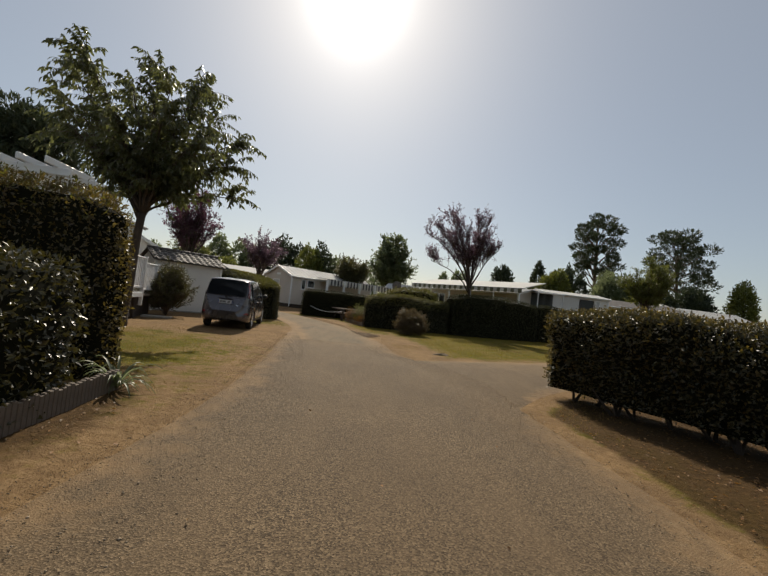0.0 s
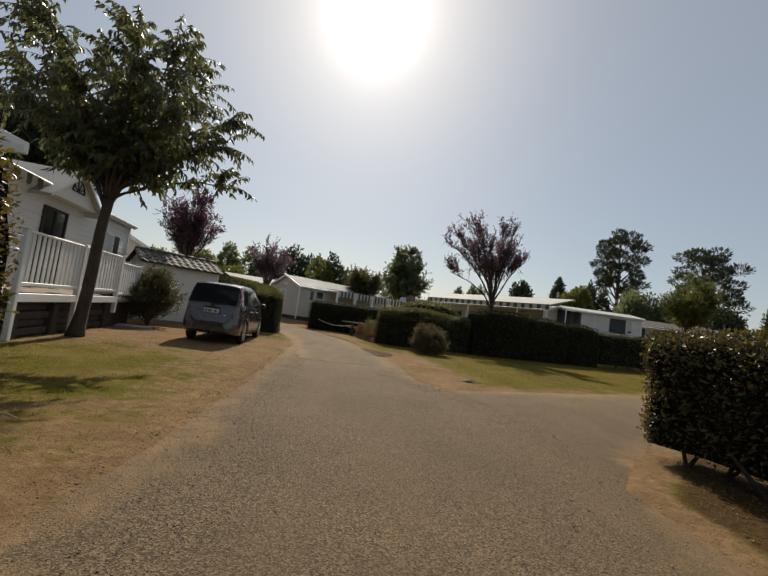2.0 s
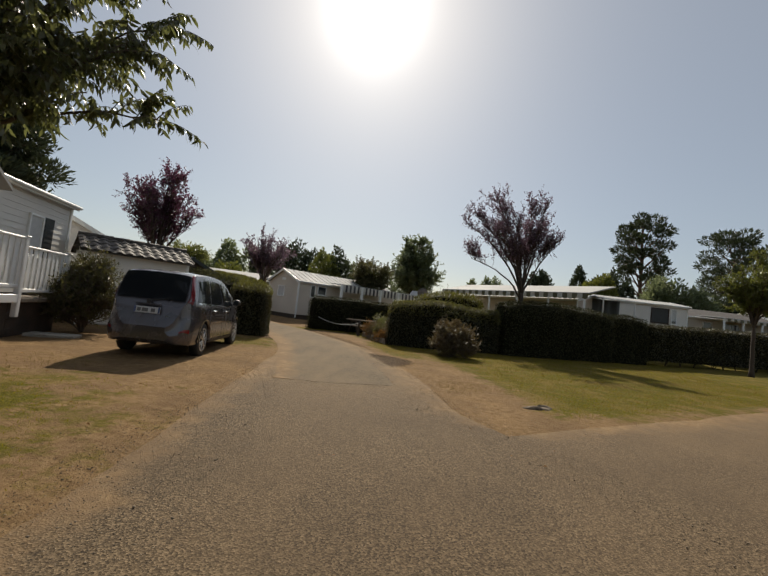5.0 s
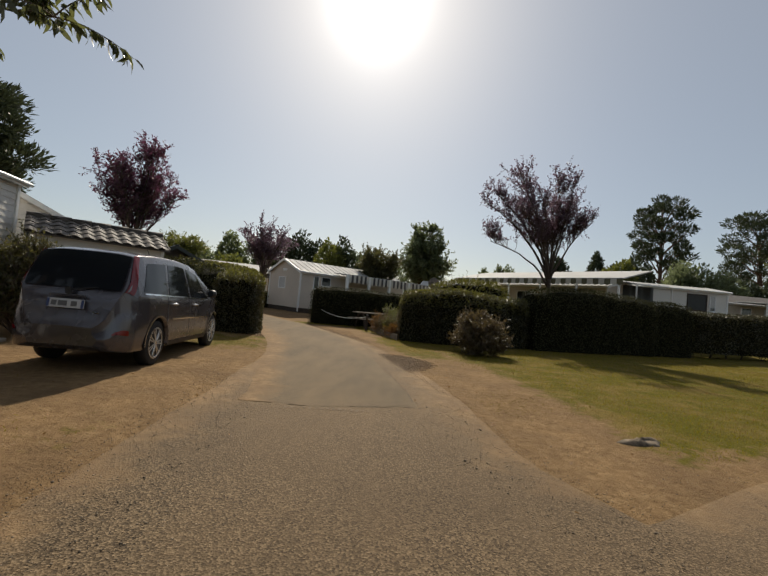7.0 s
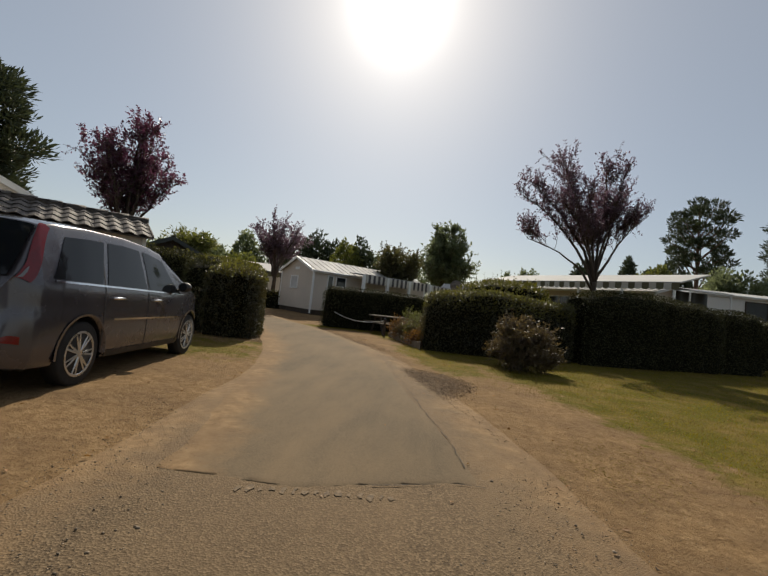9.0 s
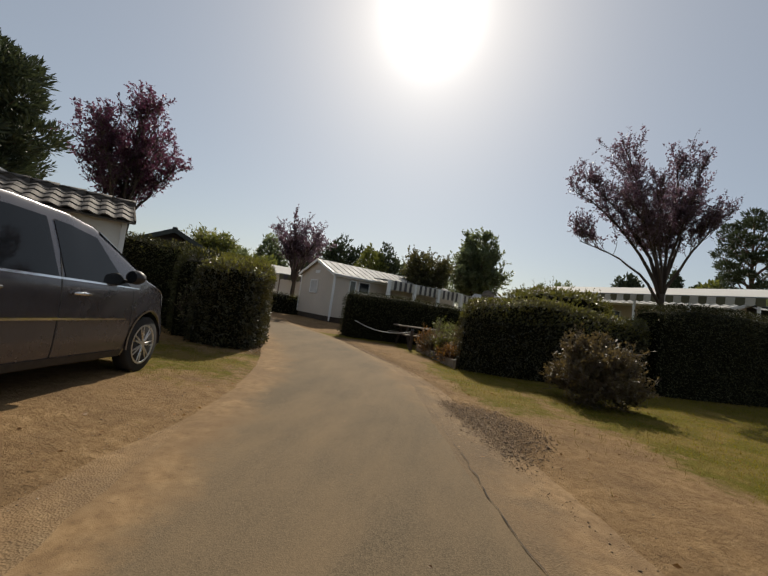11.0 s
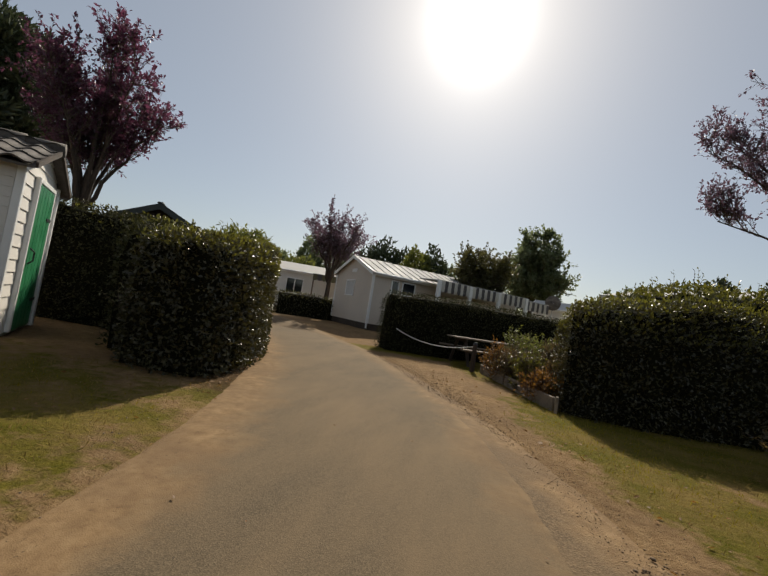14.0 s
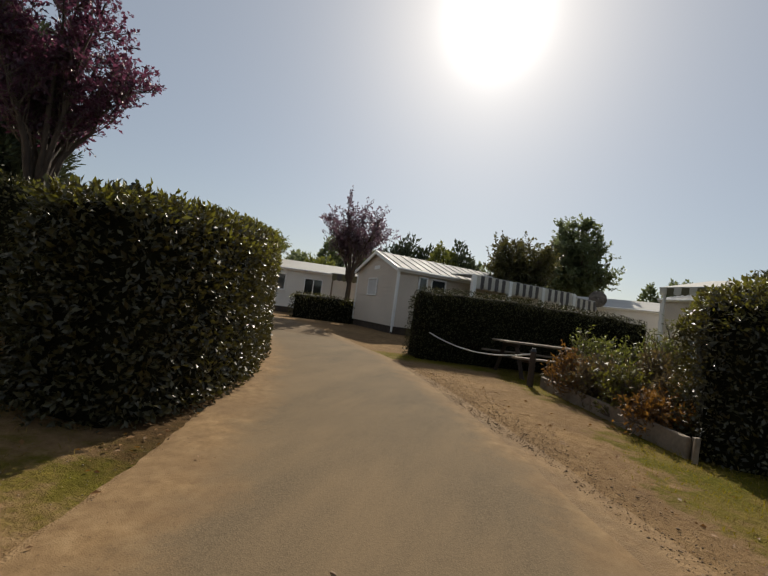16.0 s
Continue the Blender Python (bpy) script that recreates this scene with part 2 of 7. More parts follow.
M["shutter"] = plain("dark_shutter_paint", (0.03, 0.035, 0.035), 0.5, 0, 0.2, 4, 0.06)
M["wood_dark"] = plain("dark_timber", (0.06, 0.042, 0.03), 0.8, 0, 0.35, 4, 0.4, 25)
M["wood_grey"] = plain("weathered_timber", (0.24, 0.19, 0.14), 0.8, 0, 0.3, 4, 0.4, 25)
M["wood_mid"] = plain("brown_timber", (0.13, 0.098, 0.07), 0.8, 0, 0.3, 4, 0.4, 25)
M["pvc_rail"] = plain("white_pvc_rail", (0.76, 0.75, 0.73), 0.42, 0, 0.05, 2, 0.02)
M["concrete"] = plain("pale_concrete", (0.38, 0.35, 0.3), 0.85, 0, 0.25, 5, 0.4, 50)
M["stone"] = plain("pale_stone", (0.36, 0.33, 0.28), 0.85, 0, 0.3, 8, 0.6, 40)
M["black_plastic"] = plain("black_plastic", (0.02, 0.02, 0.022), 0.5, 0, 0.2, 5, 0.05)
M["rope"] = plain("white_rope", (0.6, 0.6, 0.56), 0.8, 0, 0.1, 20, 0.5, 120)
M["steel"] = plain("galvanised_steel", (0.45, 0.47, 0.48), 0.35, 0.9, 0.15, 6, 0.05)


def glass_material(name, c, rough=0.04):
    m = Mat(name, rough)
    m.color(c)
    m.p.inputs["Specular IOR Level"].default_value = 0.8
    m.rough(m.ramp(m.noise(5, 3), [(0.3, rough), (0.8, rough + 0.06)]))
    return m.m


M["glass"] = glass_material("window_glass", (0.02, 0.024, 0.028))
M["curtain"] = plain("pale_curtain", (0.55, 0.55, 0.54), 0.8, 0, 0.1, 6, 0)

# ---------------- ground and road ----------------
def smooth01(a, b, x):
    t = np.clip((np.asarray(x, float) - a) / (b - a), 0, 1)
    return t * t * (3 - 2 * t)


def ground_z(x, y):
    """The lie of the land: flat along the road, with a low terrace behind the far row of hedges."""
    x, y = np.asarray(x, float), np.asarray(y, float)
    d = (y - 23.2) * 0.875 - (x - 4.5) * 0.487
    up = smooth01(1.5, 5.0, d) * smooth01(3.0, 7.5, x) * 0.85
    up2 = smooth01(27.5, 31.0, y) * smooth01(-4.5, -6.5, x) * 0.22
    return up + up2 * (1 - smooth01(3, 4, x))


# middle line of the road, with its half width
ROAD = [(0.35, -14, 2.35), (0.3, -4, 2.35), (0.28, 0, 2.35), (0.3, 4, 2.35), (0.0, 8, 2.35), (-1.08, 11.0, 1.78), (-1.4, 13.5, 1.72),
        (-1.85, 15.8, 1.65), (-2.75, 18.6, 1.6), (-3.7, 20.6, 1.6), (-4.95, 22.8, 1.65), (-6.6, 25.2, 1.6), (-8.5, 27.4, 1.55), (-11.0, 29.4, 1.5), (-14.5, 31.4, 1.5), (-22, 34.0, 1.5), (-34, 37, 1.5)]
SIDE = [(0.6, 7.6, 2.4), (2.2, 9.2, 2.0), (4.4, 10.9, 1.75), (7.5, 13.0, 1.75), (11.5, 15.7, 1.8), (18, 20, 1.8), (30, 28, 1.8)]


def strip(rows, step):
    """Points along a line of (x, y, half width), evenly and smoothly."""
    r = np.array(rows, float)
    s = np.concatenate([[0], np.cumsum(np.hypot(*np.diff(r[:, :2], axis=0).T))])
    q = np.arange(0, s[-1], step)
    out = np.stack([np.interp(q, s, r[:, k]) for k in range(3)], 1)
    k = max(3, int(1.6 / step))
    pad = np.concatenate([np.repeat(out[:1], k, 0), out, np.repeat(out[-1:], k, 0)])
    ker = np.hanning(2 * k + 1)
    ker /= ker.sum()
    return np.stack([np.convolve(pad[:, i], ker, "valid") for i in range(3)], 1)


def wave(x, y, scale, seed=0.0):
    """Smooth noise on the plan, from a few sines."""
    a = np.zeros_like(np.asarray(x, float))
    for k in range(5):
        f = scale * 1.83 ** k
        a = a + np.sin(f * (x * math.cos(k * 2.4 + seed) + y * math.sin(k * 2.4 + seed)) + k * 1.7 + seed * 3) / 1.6 ** k
    return a / 2.6


def road_sheet(rows, step, cols, crown, lift):
    c = strip(rows, step)
    d = np.gradient(c[:, :2], axis=0)
    d /= np.linalg.norm(d, axis=1)[:, None]
    side = np.stack([d[:, 1], -d[:, 0]], 1)
    u = np.linspace(-1, 1, cols)
    w = c[:, 2][:, None] + np.where(u < 0, wave(c[:, 0] * 1.0, c[:, 1], 1.6, 1.0)[:, None], wave(c[:, 0], c[:, 1], 1.9, 4.0)[:, None]) * 0.09
    X = c[:, 0][:, None] + side[:, 0][:, None] * u * w
    Y = c[:, 1][:, None] + side[:, 1][:, None] * u * w
    Z = ground_z(X, Y) + lift + crown * (1 - np.abs(u) ** 2.2) - 0.035 * np.abs(u) ** 12 + wave(X, Y, 1.1, 2.0) * 0.006
    return np.stack([X, Y, Z], 2), np.broadcast_to(u, X.shape)


def inside_strip(rows, x, y, grow=0.0):
    """How far points lie inside a strip (positive inside, in metres)."""
    c = strip(rows, 0.5)
    best = np.full(np.shape(x), -99.0)
    for cx, cy, w in c:
        best = np.maximum(best, w + grow - np.hypot(x - cx, y - cy))
    return best


def sandy(m):
    """Tan sand with dark and light mottling, the same in every ground material."""
    c = m.ramp(m.noise(9, 7, 0.72), [(0.25, (0.1223, 0.0741, 0.0333)), (0.5, (0.2335, 0.1482, 0.0726)), (0.78, (0.3334, 0.2297, 0.1223))])
    c = m.mix(m.ramp(m.noise(1.3, 5, 0.6), [(0.38, 0.0), (0.68, 0.75)]), c, (0.1482, 0.0948, 0.0504))
    return m.mix(m.ramp(m.noise(48, 3, 0.6), [(0.62, 0.0), (0.72, 0.7)]), c, (0.0741, 0.0482, 0.0267))


asphalt = Mat("old_asphalt", 0.9, 0, 0.2)
chip = asphalt.voronoi(95)
grit = asphalt.ramp(chip.outputs["Color"], [(0.12, (0.039, 0.0267, 0.0156)), (0.5, (0.106, 0.0735, 0.0416)), (0.88, (0.2145, 0.1527, 0.0891))])
grit = asphalt.mix(asphalt.ramp(asphalt.noise(0.45, 5, 0.6), [(0.4, 0.0), (0.65, 0.5)]), grit, (0.0748, 0.0513, 0.0299))
dust = asphalt.ramp(asphalt.noise(0.8, 7, 0.66, (1.3, 0.35, 1)), [(0.44, 0.0), (0.7, 0.8)])
rim = asphalt.ramp(asphalt.calc("ADD", asphalt.calc("ADD", asphalt.attr("rim"), asphalt.calc("MULTIPLY", asphalt.attr("dusty"), 0.13)), asphalt.calc("MULTIPLY", asphalt.calc("SUBTRACT", asphalt.noise(2.2, 7, 0.68), 0.5), 0.85)), [(0.72, 0.0), (1.02, 1.0)])
dust2 = asphalt.calc("ADD", asphalt.calc("MULTIPLY", dust, 0.5), asphalt.calc("MULTIPLY", asphalt.attr("dusty"), asphalt.noise(2.5, 6, 0.65)), True)
dusty = asphalt.mix(asphalt.noise(40, 3), (0.1202, 0.0806, 0.0436), (0.2145, 0.1463, 0.0806))
asphalt.color(asphalt.mix(rim, asphalt.mix(dust2, grit, dusty), sandy(asphalt)))
asphalt.bump(asphalt.calc("ADD", chip.outputs["Distance"], asphalt.calc("MULTIPLY", asphalt.noise(60, 4), 0.6)), 0.5, 0.01)

tarmac = Mat("worn_smooth_asphalt", 0.92, 0, 0.18)
fine = tarmac.voronoi(170)
base = tarmac.ramp(fine.outputs["Color"], [(0.1, (0.0728, 0.0547, 0.0335)), (0.9, (0.1566, 0.1165, 0.0713))])
track = tarmac.ramp(tarmac.noise(0.85, 7, 0.66, (1.5, 0.4, 1)), [(0.36, 0.0), (0.64, 0.9)])
trim = tarmac.ramp(tarmac.calc("ADD", tarmac.attr("rim"), tarmac.calc("MULTIPLY", tarmac.calc("SUBTRACT", tarmac.noise(2.2, 7, 0.68), 0.5), 0.8)), [(0.66, 0.0), (1.05, 1.0)])
worn = tarmac.mix(tarmac.noise(60, 3), (0.1383, 0.0961, 0.0547), (0.2111, 0.1493, 0.0852))
tarmac.color(tarmac.mix(trim, tarmac.mix(track, base, worn), sandy(tarmac)))
tarmac.bump(tarmac.calc("ADD", fine.outputs["Distance"], tarmac.noise(40, 5)), 0.22, 0.007)

soil = Mat("sandy_ground", 0.97, 0, 0.08)
turf = soil.ramp(soil.noise(24, 6, 0.72), [(0.25, (0.0364, 0.0343, 0.004)), (0.55, (0.1074, 0.0944, 0.0094)), (0.8, (0.2184, 0.163, 0.0312))])
turf = soil.mix(soil.ramp(soil.noise(1.1, 6, 0.65), [(0.42, 0.0), (0.7, 0.8)]), turf, soil.mix(soil.noise(20, 4), (0.1365, 0.0858, 0.0281), (0.3003, 0.2016, 0.0742)))
turf = soil.mix(soil.ramp(soil.noise(1.9, 4, 0.6), [(0.5, 0.0), (0.62, 0.6)]), turf, soil.mix(soil.noise(30, 4), (0.0409, 0.0429, 0.0031), (0.1365, 0.1245, 0.0094)))
lumpy = soil.calc("ADD", soil.calc("MULTIPLY", soil.calc("SUBTRACT", soil.noise(5, 7, 0.7), 0.5), 1.5), soil.calc("MULTIPLY", soil.calc("SUBTRACT", soil.noise(1.2, 4), 0.5), 1.3))
mask = soil.ramp(soil.calc("ADD", soil.attr("grass"), lumpy), [(0.36, 0.0), (0.66, 1.0)])
litter = soil.ramp(soil.noise(16, 5, 0.7), [(0.3, (0.0273, 0.0163, 0.0065)), (0.6, (0.0748, 0.0429, 0.0163)), (0.85, (0.143, 0.0813, 0.0325))])
strewn = soil.ramp(soil.calc("ADD", soil.attr("mulch"), soil.calc("MULTIPLY", soil.calc("SUBTRACT", soil.noise(4, 6, 0.7), 0.5), 0.9)), [(0.4, 0.0), (0.75, 0.9)])
soil.color(soil.mix(strewn, soil.mix(mask, sandy(soil), turf), litter))
soil.bump(soil.calc("ADD", soil.noise(35, 6, 0.7), soil.calc("MULTIPLY", soil.noise(6, 4), 1.5)), 0.8, 0.03)


def blob(x, y, cx, cy, rx, ry, turn=0.0):
    """1 in the middle of an oval patch, 0.5 at its rim, 0 well outside."""
    c, s = math.cos(turn), math.sin(turn)
    u, v = ((x - cx) * c + (y - cy) * s) / rx, (-(x - cx) * s + (y - cy) * c) / ry
    return np.clip(1.5 - np.sqrt(u * u + v * v), 0, 1)


def lawn(x, y):
    """Where grass grows, 0 to 1."""
    g = np.zeros(np.shape(x))
    far = np.maximum(smooth01(22, 60, np.hypot(x, y - 12)), 0)
    g = np.maximum(g, far * 0.8)
    # lawn before the long row of hedges
    d_edge = (y - 11.6) * 0.84 - (x - 1.8) * 0.54
    right = smooth01(-1.3, 0.7, d_edge) * smooth01(-0.2, 1.5, inside_strip(ROAD, x, y, 0.9) * -1) * (x > -3)
    g = np.maximum(g, right * 0.95)
    # strip of green beside the flower bed
    g = np.maximum(g, blob(x, y, -0.55, 20.3, 0.75, 2.6, 0.25))
    # left lawn by the fruit tree, and tufts beside the parked car
    g = np.maximum(g, blob(x, y, -5.0, 7.7, 2.5, 3.3, 0.25) * 0.78)
    g = np.maximum(g, blob(x, y, -5.6, 17.5, 2.4, 1.4, -0.3) * 0.68)
    g = np.maximum(g, blob(x, y, -4.5, 18.8, 0.3, 1.9, 0.2) * 0.62)
    g = np.maximum(g, blob(x, y, -4.6, 26.6, 2.2, 0.7, 0.2) * 0.95)
    # thin verges beside the asphalt
    r = np.maximum(inside_strip(ROAD, x, y), inside_strip(SIDE, x, y))
    verge = smooth01(0.12, -0.2, r) * smooth01(-1.5, -0.6, r)
    g = np.maximum(g, verge * 0.5 * ((x > 1.0) & (y < 10)))
    g = np.maximum(g, verge * 0.4 * ((x < -1.0) & (y < 10)))
    return g


def mulch(x, y):
    d = (x - 3.55) * 0.865 + (y - 7.75) * 0.502
    s = (x - 3.55) * 0.502 - (y - 7.75) * 0.865
    d = d + 0.45 * wave(x, y, 1.1, 2.0)
    s = s + 0.25 * wave(x, y, 1.6, 5.0)
    m = smooth01(4.2, 3.1, np.abs(d)) * smooth01(-1.7, -0.9, s)
    m = m * smooth01(0.05, -0.35, np.maximum(inside_strip(ROAD, x, y), inside_strip(SIDE, x, y)))
    m = np.maximum(m, blob(x, y, -2.9, 4.0, 0.5, 1.8, 0.2) * 0.8)
    m = np.maximum(m, blob(x, y, -5.15, 20.2, 0.5, 1.7, 0.45))
    return m


def ground_sheet():
    ax = np.concatenate([[-1500, -700, -300, -150, -90, -60, -42, -32, -25, -20], np.arange(-16, 15.01, 0.16), [17, 20, 24, 30, 38, 50, 70, 110, 200, 400, 800, 1500]])
    ay = np.concatenate([[-900, -300, -120, -60, -35, -22, -14, -8, -4], np.arange(-1, 32.01, 0.16), [33, 34.5, 36.5, 39, 42, 46, 52, 60, 75, 100, 150, 250, 500, 1000, 2500]])
    X, Y = np.meshgrid(ax, ay)
    road = np.maximum(inside_strip(ROAD, X, Y), inside_strip(SIDE, X, Y))
    near = (np.abs(X) < 20) & (Y > -5) & (Y < 36)
    rough = wave(X, Y, 2.3, 0.5) * 0.02 + wave(X, Y, 9.0, 2.5) * 0.007
    Z = ground_z(X, Y) + np.where(near, rough * smooth01(0.1, -0.6, road), 0) - 0.03 * smooth01(0.05, 0.5, road)
    geo = Geo().grid(np.stack([X, Y, Z], 2))
    me = geo.mesh("ground", True)
    for key, arr in (("grass", lawn(X, Y)), ("mulch", mulch(X, Y))):
        a = me.attributes.new(key, "FLOAT", "POINT")
        a.data.foreach_set("value", arr.ravel().astype(np.float32))
    return structure("ground", me, soil.m, "sandy ground with worn patches of dry grass", "ground")


ground_sheet()


MID = strip(ROAD, 0.2)


def on_road(x, y, lift):
    """Height of the road's crowned surface at points of the plan."""
    u = np.array([np.min(np.hypot(MID[:, 0] - a, MID[:, 1] - b) / MID[:, 2]) for a, b in zip(x, y)])
    return 0.03 * (1 - np.minimum(u, 1) ** 2.2) + wave(x, y, 1.1, 2.0) * 0.006 + lift


def patch_front(x):
    """Where the resurfaced stretch begins."""
    return 12.2 + 0.44 * smooth01(-1.7, -0.3, x) + 0.016 * wave(x * 5, x, 2.0, 3.0)


def road_piece(name, rows, mat, label, crown=0.03, lift=0.0, step=0.2, cols=25, front=False, other=None):
    P, U = road_sheet(rows, step, cols, crown, lift)
    if front:
        edge = patch_front(P[..., 0])
        before = P[..., 1] < edge
        P[..., 1] = np.maximum(P[..., 1], edge)
        flat = P.reshape(-1, 3)
        P[..., 2] = on_road(flat[:, 0], flat[:, 1], 0.004).reshape(before.shape) - 0.006 * before - 0.012 * np.abs(U) ** 24
    me = Geo().grid(P).mesh(name, True)
    b = me.attributes.new("dusty", "FLOAT", "POINT")
    b.data.foreach_set("value", (smooth01(9.5, 13.5, P[..., 1]) * 1.2 + 0.25 * smooth01(0.5, 3.0, P[..., 0])).ravel().astype(np.float32))
    r = np.abs(U)
    if front:
        r = np.where(U > 0, r * (0.6 + 0.4 * smooth01(15.5, 18.5, P[..., 1])), r * 1.25)
    if other:
        r = r * (1 - smooth01(-0.3, 0.5, inside_strip(other, P[..., 0], P[..., 1])))
    c = me.attributes.new("rim", "FLOAT", "POINT")
    c.data.foreach_set("value", np.ascontiguousarray(r).ravel().astype(np.float32))
    return structure(name, me, mat, label, "road")


road_piece("road", ROAD, asphalt.m, "narrow campsite road of old gritty brown asphalt", other=SIDE)
road_piece("road_side", SIDE, asphalt.m, "side lane of dusty asphalt branching between hedges", 0.02, -0.004, other=ROAD)
PATCH = [(-1.36, 11.9, 1.05), (-1.4, 12.7, 1.05), (-1.66, 13.8, 1.08), (-1.95, 14.8, 1.12), (-2.3, 16.2, 1.2), (-2.92, 18.6, 1.27), (-3.8, 20.6, 1.3), (-5.05, 22.8, 1.4), (-6.65, 25.2, 1.45), (-8.55, 27.4, 1.45), (-11.0, 29.4, 1.4), (-14.5, 31.4, 1.4), (-22, 34.0, 1.4), (-34, 37, 1.4)]
road_piece("road_patch", PATCH, tarmac.m, "smoother resurfaced stretch of road, worn and dusty", 0.03, 0.005, 0.1, 33, True)

def dirt_line(name, x, y, w, across, label):
    """A thin ragged line of dirt lying on the road."""
    z = on_road(x, y, 0.0095)
    rows = np.stack([np.stack([x + k * w * across[0], y + k * w * across[1], z], 1) for k in (-1, 1)], 1)
    structure(name, Geo().grid(rows), plain("crack_dirt", (0.05, 0.036, 0.024), 0.98, 0, 0.4, 9, 0.2), label, "crack")


crack = strip(PATCH, 0.05)
crack = crack[(crack[:, 1] > 12.75) & (crack[:, 1] < 17.0)]
cd = np.gradient(crack[:, :2], axis=0)
cd /= np.linalg.norm(cd, axis=1)[:, None]
cx = crack[:, 0] + cd[:, 1] * (crack[:, 2] - 0.02) + 0.03 * wave(crack[:, 1] * 4, crack[:, 0], 2.0, 1.0)
cy = crack[:, 1] - cd[:, 0] * (crack[:, 2] - 0.02)
dirt_line("road_seam", cx, cy, np.clip(0.003 + 0.005 * wave(crack[:, 1] * 9, crack[:, 0], 3.0, 7.0), 0.0005, 1) * (1 - 0.75 * smooth01(14.5, 16.0, crack[:, 1])), (1, 0), "thin dark ragged seam along the resurfaced stretch")
ex = np.linspace(-1.05, -0.32, 50)
dirt_line("road_joint", ex, patch_front(ex) - 0.012, np.clip(0.004 + 0.006 * wave(ex * 11, ex, 3.0, 5.0), 0.0004, 1), (0, 1), "crumbled joint where the smoother asphalt begins")
mark = Geo()
for k in range(15):
    mx, my = -1.78 + 0.062 * k, 12.1 + 0.012 * k + 0.012 * (k % 2)
    a = np.linspace(0, 2 * math.pi, 9)[:-1]
    px, py = mx + (0.016 + 0.007 * math.sin(k * 2.3)) * np.cos(a) + 0.006 * np.sin(3 * a + k), my + (0.035 + 0.014 * math.sin(k * 1.7)) * np.sin(a) + 0.01 * np.cos(2 * a + k)
    mark.add(np.stack([px, py, on_road(px, py, 0.005)], 1), [tuple(range(8))])
structure("tyre_print", mark, plain("pressed_sand", (0.165, 0.116, 0.068), 0.98, 0, 0.4, 30, 0.3), "row of tread prints pressed into the dust", "tyre print")

# ---------------- plants ----------------
def unit(a):
    return a / (np.linalg.norm(a, axis=-1, keepdims=True) + 1e-9)


def leaf_mesh(name, P, D, N, L, W, fold=0.25, long=False):
    """Many small leaves in one mesh: foot P, way D, upper side N, length L, width W."""
    D = unit(D)
    S = unit(np.cross(D, N))
    U = np.cross(S, D)
    L, W = np.asarray(L)[:, None], np.asarray(W)[:, None]
    n = len(P)
    if long:
        k = 6
        v = np.stack([P, P + D * L * 0.3 + S * W * 0.5 + U * W * fold, P + D * L * 0.68 + S * W * 0.42 + U * (W * fold - L * 0.06),
                      P + D * L - U * L * 0.16, P + D * L * 0.68 - S * W * 0.42 + U * (W * fold - L * 0.06), P + D * L * 0.3 - S * W * 0.5 + U * W * fold], 1)
        f = np.array([(0, 1, 5), (1, 2, 5), (2, 4, 5), (2, 3, 4)])
    else:
        k = 4
        v = np.stack([P, P + D * L * 0.48 + S * W * 0.5 + U * W * fold, P + D * L, P + D * L * 0.48 - S * W * 0.5 + U * W * fold], 1)
        f = np.array([(0, 1, 2), (0, 2, 3)])
    faces = (f[None] + (np.arange(n) * k)[:, None, None]).reshape(-1, 3)
    return fast_mesh(name, v.reshape(-1, 3), faces)


def hedge_shape(path, width, height, rng, lumps=0.08, bottom=0.0, taper=0.0, step=0.22, square=False):
    """The clipped surface of a hedge along a line: an array of rings, each round the upper outline."""
    p = np.array(path, float)
    s = np.concatenate([[0], np.cumsum(np.hypot(*np.diff(p[:, :2], axis=0).T))])
    q = np.linspace(0, s[-1], max(3, int(s[-1] / step)))
    c = np.stack([np.interp(q, s, p[:, 0]), np.interp(q, s, p[:, 1])], 1)
    h = np.interp(q, s, p[:, 2]) if p.shape[1] > 2 else np.full(len(q), height)
    for _ in range(3):
        c[1:-1] = (c[:-2] + c[1:-1] * 2 + c[2:]) / 4
    d = unit(np.gradient(c, axis=0))
    side = np.stack([d[:, 1], -d[:, 0]], 1)
    m = 22
    a = np.linspace(0, np.pi, m)
    ux = np.sign(np.cos(a)) * np.abs(np.cos(a)) ** (0.22 if square else 0.34)
    uz = np.abs(np.sin(a)) ** (0.22 if square else 0.34)
    end = np.minimum(q, q[-1] - q) / (width * 0.5)
    shrink = np.clip(1 - np.clip(1 - end, 0, 1) ** 5, 0.06, 1)
    low = np.clip(1 - (0.05 if square else 0.22) * np.clip(1 - end * 1.6, 0, 1) ** 5, 0.5, 1)
    w = width * 0.5 * shrink[:, None] * (1 + taper * (uz[None] - 0.5))
    X = c[:, 0][:, None] + side[:, 0][:, None] * ux[None] * w
    Y = c[:, 1][:, None] + side[:, 1][:, None] * ux[None] * w
    Z = ground_z(X, Y) + bottom + (h[:, None] * low[:, None] - bottom) * uz[None]
    ph = rng.uniform(0, 9)
    b = lumps * (wave(X + Z * 1.3, Y - Z, 1.7, ph) + 0.5 * wave(X - Z, Y + Z * 1.1, 4.5, ph + 2))
    X += side[:, 0][:, None] * ux[None] * b
    Y += side[:, 1][:, None] * ux[None] * b
    Z += b * uz[None] * 0.8
    return np.stack([X, Y, Z], 2)


